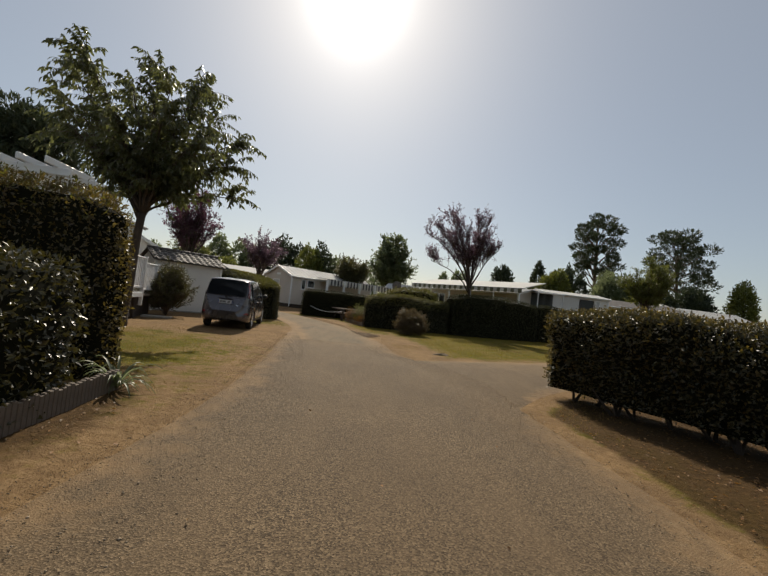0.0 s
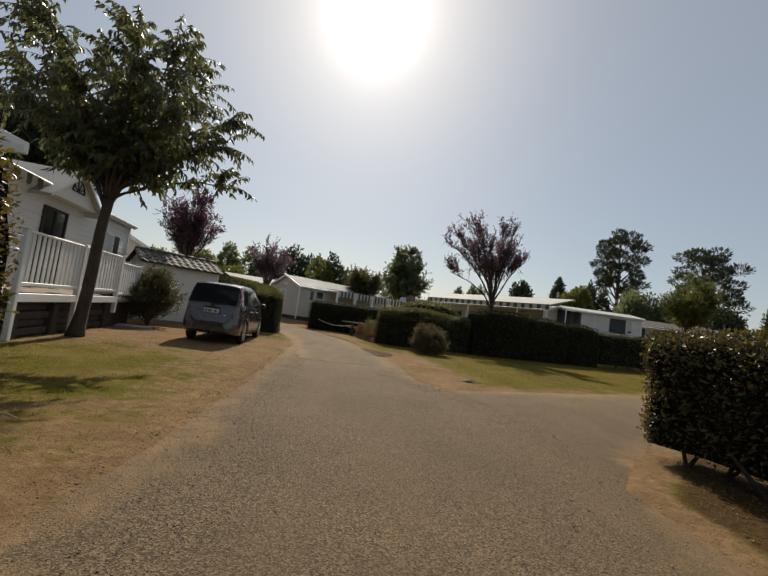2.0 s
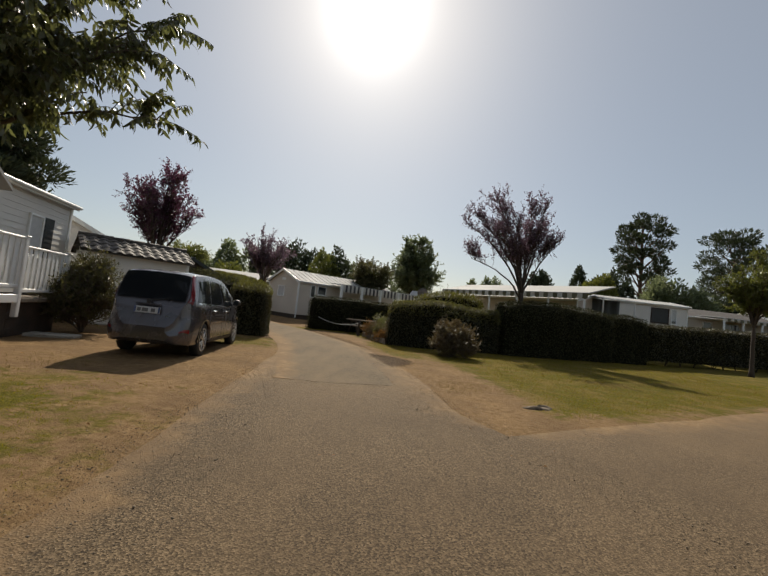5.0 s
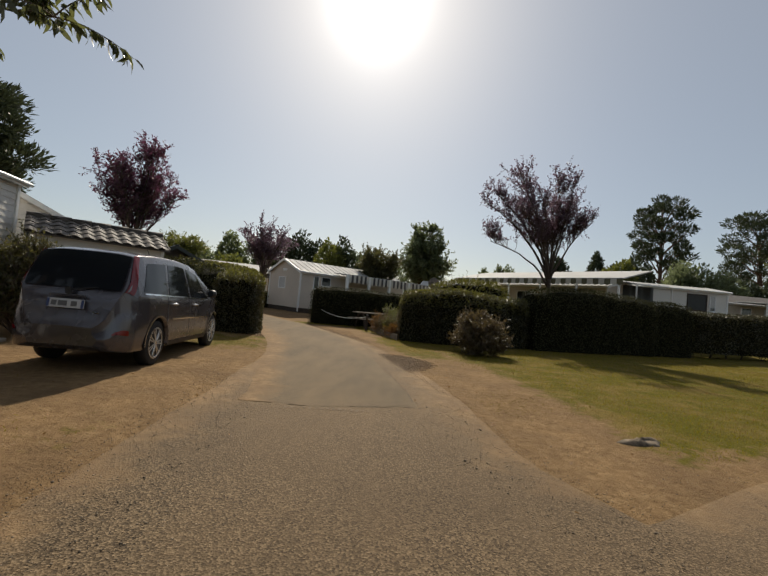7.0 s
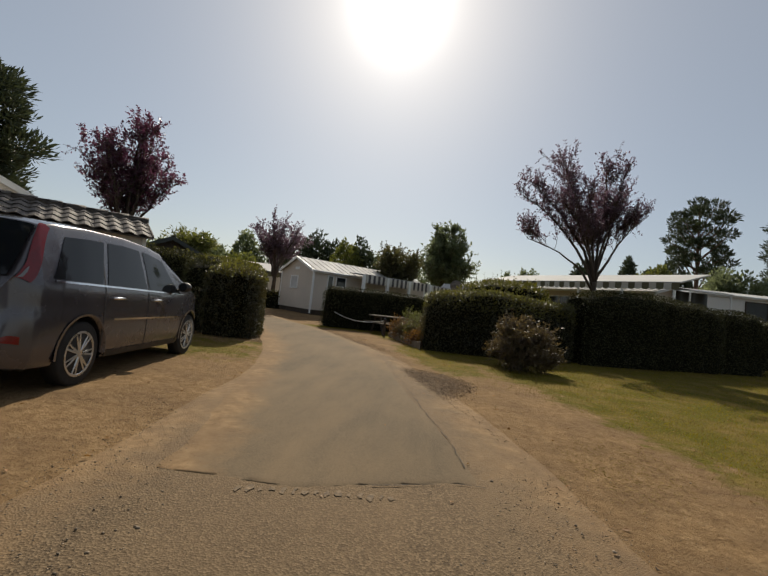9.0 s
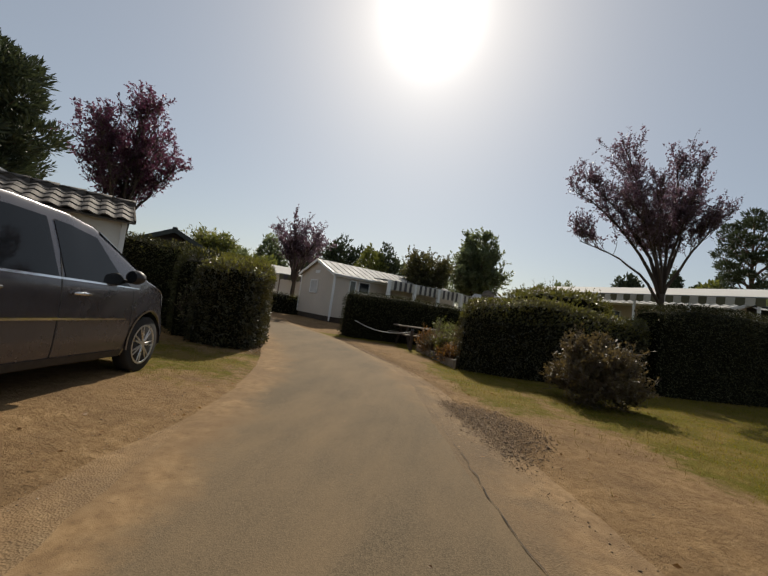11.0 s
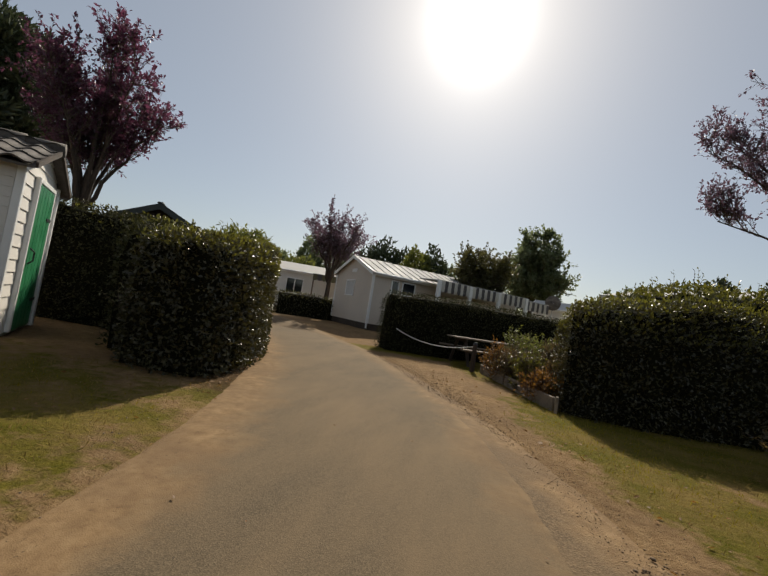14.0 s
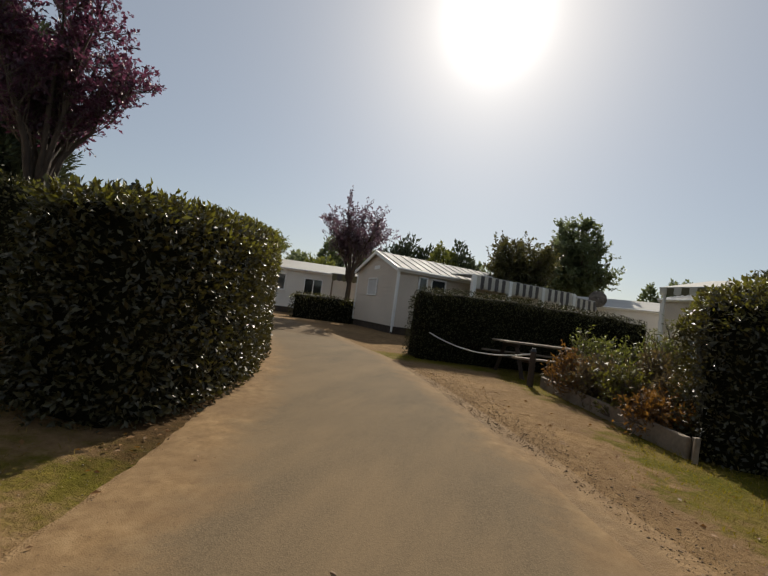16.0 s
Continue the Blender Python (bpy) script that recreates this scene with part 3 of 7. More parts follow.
def sample_sheet(S, n, rng):
    """n points on a sheet with their outward normals, evenly by area."""
    a, b, c, d = S[:-1, :-1].reshape(-1, 3), S[:-1, 1:].reshape(-1, 3), S[1:, 1:].reshape(-1, 3), S[1:, :-1].reshape(-1, 3)
    nr = np.cross(c - a, d - b)
    ar = np.linalg.norm(nr, axis=1) * 0.5
    k = rng.choice(len(ar), n, p=ar / ar.sum())
    u, v = rng.random((n, 1)), rng.random((n, 1))
    p = (a[k] * (1 - u) + b[k] * u) * (1 - v) + (d[k] * (1 - u) + c[k] * u) * v
    return p, unit(nr[k]), ar.sum()


def hedge(name, path, width, height, label, seed, leaf="laurel", size=0.075, density=330, bottom=0.0, lumps=0.08, stems=0, sprigs=0, tips=None, category="hedge", taper=0.0, depth=0.16, wild=0.75, square=False):
    rng = np.random.default_rng(seed)
    S = hedge_shape(path, width, height, rng, lumps, bottom, taper, square=square)
    o = np.array([S[..., 0].mean(), S[..., 1].mean(), 0.0])
    o[2] = float(ground_z(o[0], o[1]))
    S = S - o
    th = thing(name, pose(*o), label, category, "clipped hedges" if category == "hedge" else "")
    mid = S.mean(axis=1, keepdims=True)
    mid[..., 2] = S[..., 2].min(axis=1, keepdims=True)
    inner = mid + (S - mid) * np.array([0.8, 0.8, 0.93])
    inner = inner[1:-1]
    # solid filling behind the leaves, coloured as the shade within
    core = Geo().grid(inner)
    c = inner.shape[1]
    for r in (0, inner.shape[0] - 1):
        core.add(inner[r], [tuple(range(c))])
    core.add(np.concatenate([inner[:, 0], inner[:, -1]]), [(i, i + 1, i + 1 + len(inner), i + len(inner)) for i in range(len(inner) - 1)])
    part("inner_shade", core, M["core"], th, "near-black filling that stands for the shade between the leaves", True)
    p, nr, area = sample_sheet(S, 10, rng)
    n = int(area * density)
    p, nr, _ = sample_sheet(S, n, rng)
    if np.mean(np.sum(nr * (p - np.array([0, 0, 0.5])), 1)) < 0:
        nr = -nr
    p = p - nr * rng.random((n, 1)) ** 1.5 * depth + rng.normal(0, 0.012, (n, 3))
    D = nr * 0.55 + rng.normal(0, wild, (n, 3)) + np.array([0, 0, 0.1])
    N = nr + rng.normal(0, 0.6, (n, 3)) + np.array([0, 0, 0.35])
    L = size * rng.uniform(0.65, 1.35, n)
    part("foliage", leaf_mesh("foliage", p, D, N, L, L * rng.uniform(0.42, 0.6, n)), M[leaf], th)
    # second leaf colour above zmin: young growth, on some hedges painted sunlight
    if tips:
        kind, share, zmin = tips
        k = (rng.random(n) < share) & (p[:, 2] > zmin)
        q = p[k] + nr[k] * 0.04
        part("tip_foliage", leaf_mesh("tip_foliage", q, D[k] + np.array([0, 0, 0.5]), N[k], L[k] * 1.1, L[k] * 0.5), M[kind], th, "young leaves and, on some hedge tops, sunlight put in as yellow")
    if sprigs:
        top = p[p[:, 2] > np.quantile(p[:, 2], 0.75)]
        g = Geo()
        pts, ds = [], []
        for i in range(sprigs):
            b = top[rng.integers(len(top))]
            tip = b + np.array([rng.normal(0, 0.05), rng.normal(0, 0.05), rng.uniform(0.12, 0.38)])
            g.tube(np.linspace(b - [0, 0, 0.1], tip, 4), np.linspace(0.006, 0.002, 4), 4)
            for u in np.linspace(0.2, 1, 6):
                pts.append(b + (tip - b) * u)
                ds.append([rng.normal(), rng.normal(), 0.8])
        part("new_growth", g, M["twig"], th)["kind"] = "stuff"
        pts, ds = np.array(pts), np.array(ds)
        l = size * rng.uniform(0.6, 1.1, len(pts))
        part("shoot_foliage", leaf_mesh("shoot_foliage", pts, ds, rng.normal(0, 1, (len(pts), 3)) + [0, 0, 1], l, l * 0.4), M[tips[0] if tips else leaf], th)
    mids = (S[:, 0] + S[:, -1]) / 2
    for i in range(stems):
        b = mids[int((0.07 + 0.86 * (i + rng.uniform(0.2, 0.8)) / stems) * (len(mids) - 1))].copy()
        b[:2] += rng.normal(0, 0.12, 2)
        b[2] = float(ground_z(b[0] + o[0], b[1] + o[1])) - o[2] - 0.04
        g = Geo()
        for j in range(rng.integers(2, 5)):
            tip = b + np.array([rng.normal(0, 0.2), rng.normal(0, 0.2), bottom + rng.uniform(0.2, 0.5)])
            m1 = (b + tip) / 2 + rng.normal(0, 0.05, 3)
            g.tube([b, m1, tip], [rng.uniform(0.02, 0.035), 0.02, 0.012], 6)
        part("stem", g, M["bark"], th)
    return th


def curve_pts(a, da, b, n):
    """A bent line from a, leaving along da, to b."""
    a, b, da = np.asarray(a, float), np.asarray(b, float), np.asarray(da, float)
    c = a + da / (np.linalg.norm(da) + 1e-9) * np.linalg.norm(b - a) * 0.5
    t = np.linspace(0, 1, n)[:, None]
    return a * (1 - t) ** 2 + 2 * c * t * (1 - t) + b * t * t


def tree(name, at, trunk, radius, limbs, inside, label, seed, leaf="tree_green", n2=60, n3=5, len2=(0.7, 1.4), len3=(0.25, 0.6), up2=0.5, up3=0.4,
         leaf_len=0.09, leaf_w=0.42, per=9, droop=0.0, long=False, bark="bark", clump=0.0, sides=8, start2=0.3, whips=0, whip_len=(0.8, 1.3), category="tree"):
    """A tree: a tapered trunk along the points trunk, limbs to the given tips, and twigs with leaves that stay inside an outline."""
    rng = np.random.default_rng(seed)
    base = np.array([at[0], at[1], float(ground_z(at[0], at[1])) - 0.05])
    th = thing(name, pose(*base), label, category)
    tr = np.array(trunk, float)
    wood = Geo()
    t_pts = np.concatenate([[tr[0] - [0, 0, 0.0]], tr])[1:]
    q = np.linspace(0, len(t_pts) - 1, 12)
    body = np.stack([np.interp(q, range(len(t_pts)), t_pts[:, k]) for k in range(3)], 1)
    rad = np.linspace(radius, radius * 0.72, 12)
    rad[0], rad[1] = radius * 1.5, radius * 1.12
    wood.tube(body + np.stack([wave(body[:, 2], q, 2.0, seed) * radius * 0.25, wave(q, body[:, 2], 2.0, seed + 3) * radius * 0.25, q * 0], 1), rad, sides + 2)
    part("trunk", wood, M[bark], th, "", True)
    top = body[-1]
    lines = []
    for k, (tip, start) in enumerate(limbs):
        s = body[int(start * 11)]
        d0 = (body[-1] - body[-2]) / (np.linalg.norm(body[-1] - body[-2]) + 1e-9) + unit(np.array(tip, float) - s) * 1.0
        c = curve_pts(s, d0, tip, 9) + np.concatenate([np.zeros((1, 3)), rng.normal(0, radius * 0.25, (8, 3))])
        r0 = radius * rng.uniform(0.45, 0.62)
        part("limb", Geo().tube(c, np.linspace(r0, radius * 0.1, 9), sides), M[bark], th, "", True)
        lines.append((c, r0))
    centre = np.mean([l[0][-1] for l in lines], axis=0)
    P, D = [], []
    tw = Geo()
    twigs2 = []
    for j in range(n2):
        c, r0 = lines[rng.integers(len(lines))]
        for _ in range(12):
            u = rng.uniform(start2, 1.0)
            i = u * 8
            s = c[int(i)] + (c[min(8, int(i) + 1)] - c[int(i)]) * (i % 1)
            out = unit((s - np.array([top[0], top[1], top[2] - 0.3])) * np.array([1, 1, 0.4]))
            d = unit(out * 0.8 + rng.normal(0, 0.6, 3) + np.array([0, 0, up2]))
            e = s + d * rng.uniform(*len2)
            if inside(e):
                break
        else:
            continue
        k2 = curve_pts(s, d + rng.normal(0, 0.35, 3), e, 5)
        tw.tube(k2, np.linspace(max(0.008, r0 * 0.3 * (1 - u * 0.6)), 0.005, 5), 5, False)
        twigs2.append(k2)
    for j in range(whips):
        c, r0 = lines[rng.integers(len(lines))]
        s = c[rng.integers(4, 9)]
        d = unit(unit(s - top) * 0.5 + rng.normal(0, 0.28, 3) + np.array([0, 0, 1.0]))
        e = s + d * rng.uniform(*whip_len)
        k2 = curve_pts(s, d + rng.normal(0, 0.3, 3), e, 6)
        tw.tube(k2, np.linspace(0.014, 0.004, 6), 5, False)
        twigs2.append(k2)
        t = np.repeat(np.linspace(0.1, 1, 26), 1)
        i = np.minimum((t * 5).astype(int), 4)
        P.append(k2[i] + (k2[i + 1] - k2[i]) * (t * 5 - i)[:, None])
        a = rng.uniform(0, 6.28, 26)
        D.append(np.stack([np.cos(a), np.sin(a), np.full(26, 0.1 - droop)], 1) + d * 0.25)
    for k2 in twigs2:
        for q3 in range(n3):
            u = rng.uniform(0.25, 1.0) * 4
            s = k2[min(3, int(u))] + (k2[min(4, int(u) + 1)] - k2[min(3, int(u))]) * (u % 1)
            d = unit(unit(k2[-1] - k2[0]) * 0.7 + rng.normal(0, 0.7, 3) + np.array([0, 0, up3]))
            ln = rng.uniform(*len3)
            e = s + d * ln
            if clump == 0:
                tw.tube([s, (s + e) / 2 + rng.normal(0, 0.02, 3), e], [0.006, 0.004, 0.002], 4, False)
            n = per
            t = rng.uniform(0.15, 1.0, (n, 1))
            P.append(s + (e - s) * t + rng.normal(0, clump if clump else 0.015, (n, 3)))
            D.append(d * 0.6 + rng.normal(0, 0.75, (n, 3)) + np.array([0, 0, -droop]))
    P, D = np.concatenate(P), np.concatenate(D)
    part("branchwork", tw, M["twig"], th)["kind"] = "stuff"
    L = leaf_len * rng.uniform(0.6, 1.3, len(P))
    N = rng.normal(0, 0.6, (len(P), 3)) + np.array([0, 0, 1.0])
    part("crown", leaf_mesh("crown", P, D, N, L, L * leaf_w * rng.uniform(0.8, 1.2, len(P)), 0.22, long), M[leaf], th)
    return th


def egg(c, r, top=1.0):
    """An outline test: inside an egg of middle c and radii r."""
    c, r = np.array(c, float), np.array(r, float)
    return lambda p: float((((p - c) / r) ** 2).sum()) < 1


def cone_tips(n, z, spread, rng, rise=0.2, x0=0.0, y0=0.0):
    """Tips of n limbs in a ring."""
    out = []
    for i in range(n):
        a = 6.283 * (i + rng.uniform(-0.3, 0.3)) / n
        r = spread * rng.uniform(0.55, 1.0)
        out.append(((x0 + math.cos(a) * r, y0 + math.sin(a) * r, z + rng.uniform(-rise, rise)), rng.uniform(0.85, 1.0)))
    return out


R = np.random.default_rng(11)

# near fruit tree beside the deck
def fruit_tree(at, fork, radius, tips, label, seed):
    """A fruit tree with long arching shoots and narrow leaves that hang from them."""
    rng = np.random.default_rng(seed)
    th = thing("fruit_tree", pose(at[0], at[1], float(ground_z(at[0], at[1])) - 0.05), label, "tree")
    u = np.linspace(0, 1, 12)
    body = np.outer(u, np.array(fork, float)) + np.stack([0.03 * np.sin(u * 5), 0.03 * np.cos(u * 4) - 0.03, 0 * u], 1)
    rad = np.linspace(radius, radius * 0.75, 12)
    rad[:2] = radius * 1.5, radius * 1.12
    part("trunk", Geo().tube(body, rad, 11), M["bark"], th, "", True)
    top = body[-1]
    wood = Geo()
    P, D = [], []
    for tip, shoots in tips:
        tip = np.array(tip, float)
        c = curve_pts(body[int(rng.integers(10, 12))], unit(tip - top) + np.array([0, 0, 0.5]), tip, 9) + np.concatenate([np.zeros((1, 3)), rng.normal(0, 0.03, (8, 3))])
        part("limb", Geo().tube(c, np.linspace(radius * rng.uniform(0.22, 0.36), 0.01, 9), 8), M["bark"], th, "", True)
        for k in range(shoots):
            i = rng.uniform(2.2, 8.0) if k > 3 else 8.0
            q = min(7, int(i))
            a = c[q] + (c[q + 1] - c[q]) * (i - q)
            out = unit((a - top) * np.array([1, 1, 0.35]))
            d = unit(out * 0.8 + rng.normal(0, 0.6, 3) + np.array([0, 0, 0.45]))
            ln = rng.uniform(0.45, 1.05) * (0.75 if i < 6 else 1.0)
            v = np.linspace(0, 1, 8)[:, None]
            bow = a + d * ln * v + np.array([0, 0, -0.42]) * ln * v * v
            if bow[:, 2].min() < 3.3 + 0.12 * abs(bow[-1, 0]):
                bow[:, 2] += 0.3
            wood.tube(bow, np.linspace(0.009, 0.003, 8), 5, False)
            n = int(ln * 30)
            t = np.linspace(0.1, 1, n) * 7
            m = np.minimum(t.astype(int), 6)
            P.append(bow[m] + (bow[m + 1] - bow[m]) * (t - m)[:, None])
            w = np.arange(n) * 2.4 + rng.uniform(0, 6)
            D.append(np.stack([np.cos(w) * 0.55, np.sin(w) * 0.55, np.full(n, -0.85)], 1) + unit(bow[m + 1] - bow[m]) * 0.4 + rng.normal(0, 0.2, (n, 3)))
    P, D = np.concatenate(P), np.concatenate(D)
    part("branchwork", wood, M["twig"], th)["kind"] = "stuff"
    L = 0.175 * rng.uniform(0.6, 1.2, len(P))
    part("crown", leaf_mesh("crown", P, D, rng.normal(0, 0.8, (len(P), 3)) + [0, 0, 0.5], L, L * rng.uniform(0.24, 0.34, len(P)), 0.22, True), M["fruit_leaf"], th)
    return th


fruit_tree((-6.8, 10.7), (0.22, 0.06, 3.05), 0.13,
           [((-2.6, 0.1, 6.2), 40), ((-2.0, 0.6, 6.9), 40), ((-1.5, 0.2, 5.6), 46), ((-1.2, 1.0, 6.8), 44), ((-0.8, -1.4, 6.5), 44), ((0.1, 0.1, 7.1), 46), ((0.9, 1.0, 6.8), 46), ((1.6, -0.8, 6.2), 46), ((2.2, 0.5, 4.75), 46), ((1.4, -1.6, 5.6), 46),
            ((-1.3, -0.6, 4.8), 50), ((1.9, 1.2, 5.6), 46), ((1.8, -1.1, 4.6), 44), ((1.4, -0.4, 4.0), 46), ((2.25, 1.1, 3.95), 36), ((0.3, 1.4, 5.2), 56), ((0.2, -1.3, 4.9), 56), ((-0.5, 0.6, 4.7), 60), ((0.8, 0.2, 4.6), 60), ((1.7, 0.2, 5.9), 44), ((0.2, 0.4, 5.6), 56), ((-0.7, 0.3, 6.5), 44), ((0.5, -0.6, 6.4), 44), ((-1.6, -0.8, 6.4), 40), ((1.2, 0.2, 6.6), 40), ((-0.2, 0.9, 6.3), 40), ((-2.0, -0.3, 5.5), 40)],
           "young fruit tree with drooping green leaves beside the deck", 21)

# purple plum trees
tree("plum_tree", (-10.6, 21.5), [(0, 0, 0), (0.0, 0, 1.4), (0.05, 0, 2.2)], 0.11,
     cone_tips(10, 4.9, 1.3, R, 0.6) + [((0.2, 0, 6.0), 1.0), ((0.5, 0.3, 5.8), 1.0)], lambda p: egg((0.2, 0, 4.9), (1.6, 1.6, 1.65))(p) and p[2] > 3.35 + 0.55 * abs(p[0]), "purple-leaved plum tree with a dense rounded crown", 31, "plum_leaf", 250, 7, (0.45, 0.95), (0.2, 0.45), 0.8, 0.6, 0.09, 0.5, 11, 0.0)
tree("plum_tree", (5.65, 26.8), [(0, 0, 0), (0.0, 0, 1.9), (0.0, 0, 2.95)], 0.115,
     [((-3.0, 0.2, 6.3), 0.95), ((-2.6, 0.8, 7.0), 1.0), ((-2.0, -0.7, 7.9), 1.0), ((-1.2, 0.6, 7.3), 1.0), ((-0.7, -0.5, 6.6), 1.0), ((0.3, 0.2, 7.8), 1.0), ((0.9, -0.3, 7.7), 1.0), ((1.3, 0.6, 6.6), 0.95), ((0.6, 1.1, 6.4), 1.0), ((-1.6, -1.0, 5.7), 1.0), ((-2.7, 0.1, 4.5), 0.9), ((1.4, -0.4, 5.4), 0.95), ((-0.2, 0.9, 5.1), 1.0)],
     lambda p: (egg((-1.9, 0, 6.6), (1.75, 1.9, 2.15))(p) or egg((0.5, 0, 6.6), (1.2, 1.7, 1.95))(p) or egg((-0.7, 0, 5.3), (1.7, 1.6, 1.8))(p) or egg((-2.7, 0.1, 4.4), (0.16, 0.16, 0.14))(p)) and p[2] > 4.7 + 0.45 * max(0.0, abs(p[0] + 0.5) - 0.25) * (p[0] > -2.3), "purple plum tree with an open heart-shaped crown and several stems", 32, "plum_dull", 400, 8, (0.5, 1.1), (0.2, 0.5), 0.75, 0.6, 0.085, 0.5, 11, 0.0)
tree("plum_tree", (-11.0, 35.6), [(0, 0, 0), (0, 0, 1.4), (0, 0, 2.2)], 0.15,
     cone_tips(10, 4.9, 1.8, R, 0.8), egg((0, 0, 4.3), (2.3, 2.2, 2.0)), "dark purple plum tree with bare twigs above its crown", 33, "plum_dull", 150, 6, (0.6, 1.2), (0.3, 0.6), 0.8, 0.7, 0.12, 0.5, 11, 0.0, False, "bark", 0, 6, 0.3, 26, (1.0, 1.6))

# broadleaf trees further off
tree("broadleaf_tree", (0.6, 52.0), [(0, 0, 0), (0, 0, 2), (0, 0, 3.2)], 0.2,
     cone_tips(12, 5.6, 2.7, R, 0.8) + cone_tips(10, 7.6, 2.3, R, 0.7) + cone_tips(5, 9.3, 1.1, R, 0.4), egg((0.1, 0, 6.5), (3.1, 2.9, 4.0)), "tall green broadleaf tree behind the homes", 41, "tree_green", 380, 7, (0.8, 1.6), (0.4, 0.8), 0.4, 0.4, 0.27, 0.55, 12, 0.1)
tree("broadleaf_tree", (-2.9, 36.5), [(0, 0, 0), (0, 0, 1.5), (0, 0, 2.2)], 0.13,
     cone_tips(10, 4.3, 1.4, R, 0.7), egg((0, 0, 3.85), (1.75, 1.6, 1.6)), "low rounded tree with brownish green leaves", 42, "shrub_olive", 190, 7, (0.5, 1.1), (0.3, 0.6), 0.35, 0.4, 0.15, 0.55, 12, 0.1)
tree("broadleaf_tree", (17.9, 27.6), [(0, 0, 0), (0, 0, 1.9), (0, 0, 2.8)], 0.1,
     cone_tips(12, 4.9, 1.35, R, 0.8) + [((0.3, 0, 6.1), 1.0)], egg((0.15, 0, 4.9), (1.85, 1.8, 2.0)), "yellowish green young tree behind the far hedge", 43, "tree_olive", 270, 8, (0.5, 0.9), (0.25, 0.5), 0.5, 0.5, 0.12, 0.5, 12, 0.1)
tree("broadleaf_tree", (-18.3, 37.6), [(0, 0, 0), (0, 0, 1.6), (0, 0, 2.3)], 0.13,
     cone_tips(9, 4.2, 1.1, R, 0.5), egg((0, 0, 4.0), (1.6, 1.5, 1.1)), "light green tree with feathery leaves behind the hedge", 44, "tree_olive", 90, 6, (0.5, 1.0), (0.4, 0.8), 0.5, 0.2, 0.3, 0.3, 10, 0.3)

# pines
def pine(at, h, label, seed, spread, bare=0.45, lean=0.0, puffs=34, size=0.24, tufts=240, needle=0.4, low=0.35):
    """A pine: a bare trunk, crooked limbs and a crown of separate flattened puffs of needles."""
    rng = np.random.default_rng(seed)
    base = (at[0], at[1], float(ground_z(at[0], at[1])) - 0.1)
    th = thing("pine_tree", pose(*base), label, "tree")
    u = np.linspace(0, 1, 14)
    bend = 0.02 * h * np.stack([np.sin(u * 5 + seed), np.cos(u * 4 + seed), 0 * u], 1) * u[:, None]
    stem = np.stack([lean * u, 0 * u, h * 0.93 * u], 1) + bend
    part("trunk", Geo().tube(stem, np.linspace(h * 0.02, h * 0.004, 14), 9), M["bark_pine"], th, "", True)
    P, D = [], []
    for q in range(puffs):
        f = (q + rng.uniform(0.1, 0.9)) / puffs
        z = h * (bare + (0.97 - bare) * f)
        wide = math.sqrt(max(0.03, 1 - ((f - low) / (1.04 - low if f > low else low + 0.28)) ** 2))
        a = q * 2.4 + rng.uniform(-0.5, 0.5)
        r = spread * wide * rng.uniform(0.35, 1.0) ** 0.6
        k = min(13, int((z / h - 0.05) / 0.93 * 13))
        c = np.array([stem[k][0] + math.cos(a) * r, stem[k][1] + math.sin(a) * r, z + rng.uniform(-0.02, 0.02) * h])
        s0 = stem[max(0, k - 1)]
        limb = curve_pts(s0, c - s0 + np.array([0, 0, -0.2 * r]), c - [0, 0, 0.08 * spread], 7) + np.concatenate([np.zeros((1, 3)), rng.normal(0, 0.012 * spread, (6, 3))])
        part("limb", Geo().tube(limb, np.linspace(h * 0.0065, h * 0.0016, 7), 6, False), M["bark_pine"], th, "", True)
        rad = spread * size * rng.uniform(0.7, 1.25)
        v = unit(rng.normal(0, 1, (tufts, 3)))
        d = rng.uniform(0.35, 1.0, (tufts, 1)) ** 0.5
        lump = 1 + 0.25 * wave(v[:, 0] * 3 + q, v[:, 1] * 3, 1.6, seed)[:, None]
        P.append(c + v * d * rad * lump * np.array([1.15, 1.15, 0.62]))
        D.append(v * [1, 1, 0.6] + rng.normal(0, 0.35, (tufts, 3)) + [0, 0, 0.55])
    P, D = np.concatenate(P), np.concatenate(D)
    L = needle * rng.uniform(0.6, 1.25, len(P))
    part("crown", leaf_mesh("crown", P, D, rng.normal(0, 1, (len(P), 3)) + [0, 0, 0.6], L, L * 0.26), M["pine_needle"], th)
    return th


pine((39.2, 76.3), 21.6, "tall maritime pine with an open rounded crown", 51, 4.3, 0.47, 0.4, 34, 0.25, 260, 0.66, 0.5)
pine((57.2, 78.5), 21.3, "maritime pine with layered clumps of needles", 52, 5.5, 0.42, -0.8, 36, 0.25, 300, 0.66, 0.4)
pine((-24.8, 26.5), 11.4, "dense dark pine behind the white home", 53, 3.1, 0.22, 0.0, 76, 0.34, 520, 0.42, 0.4)


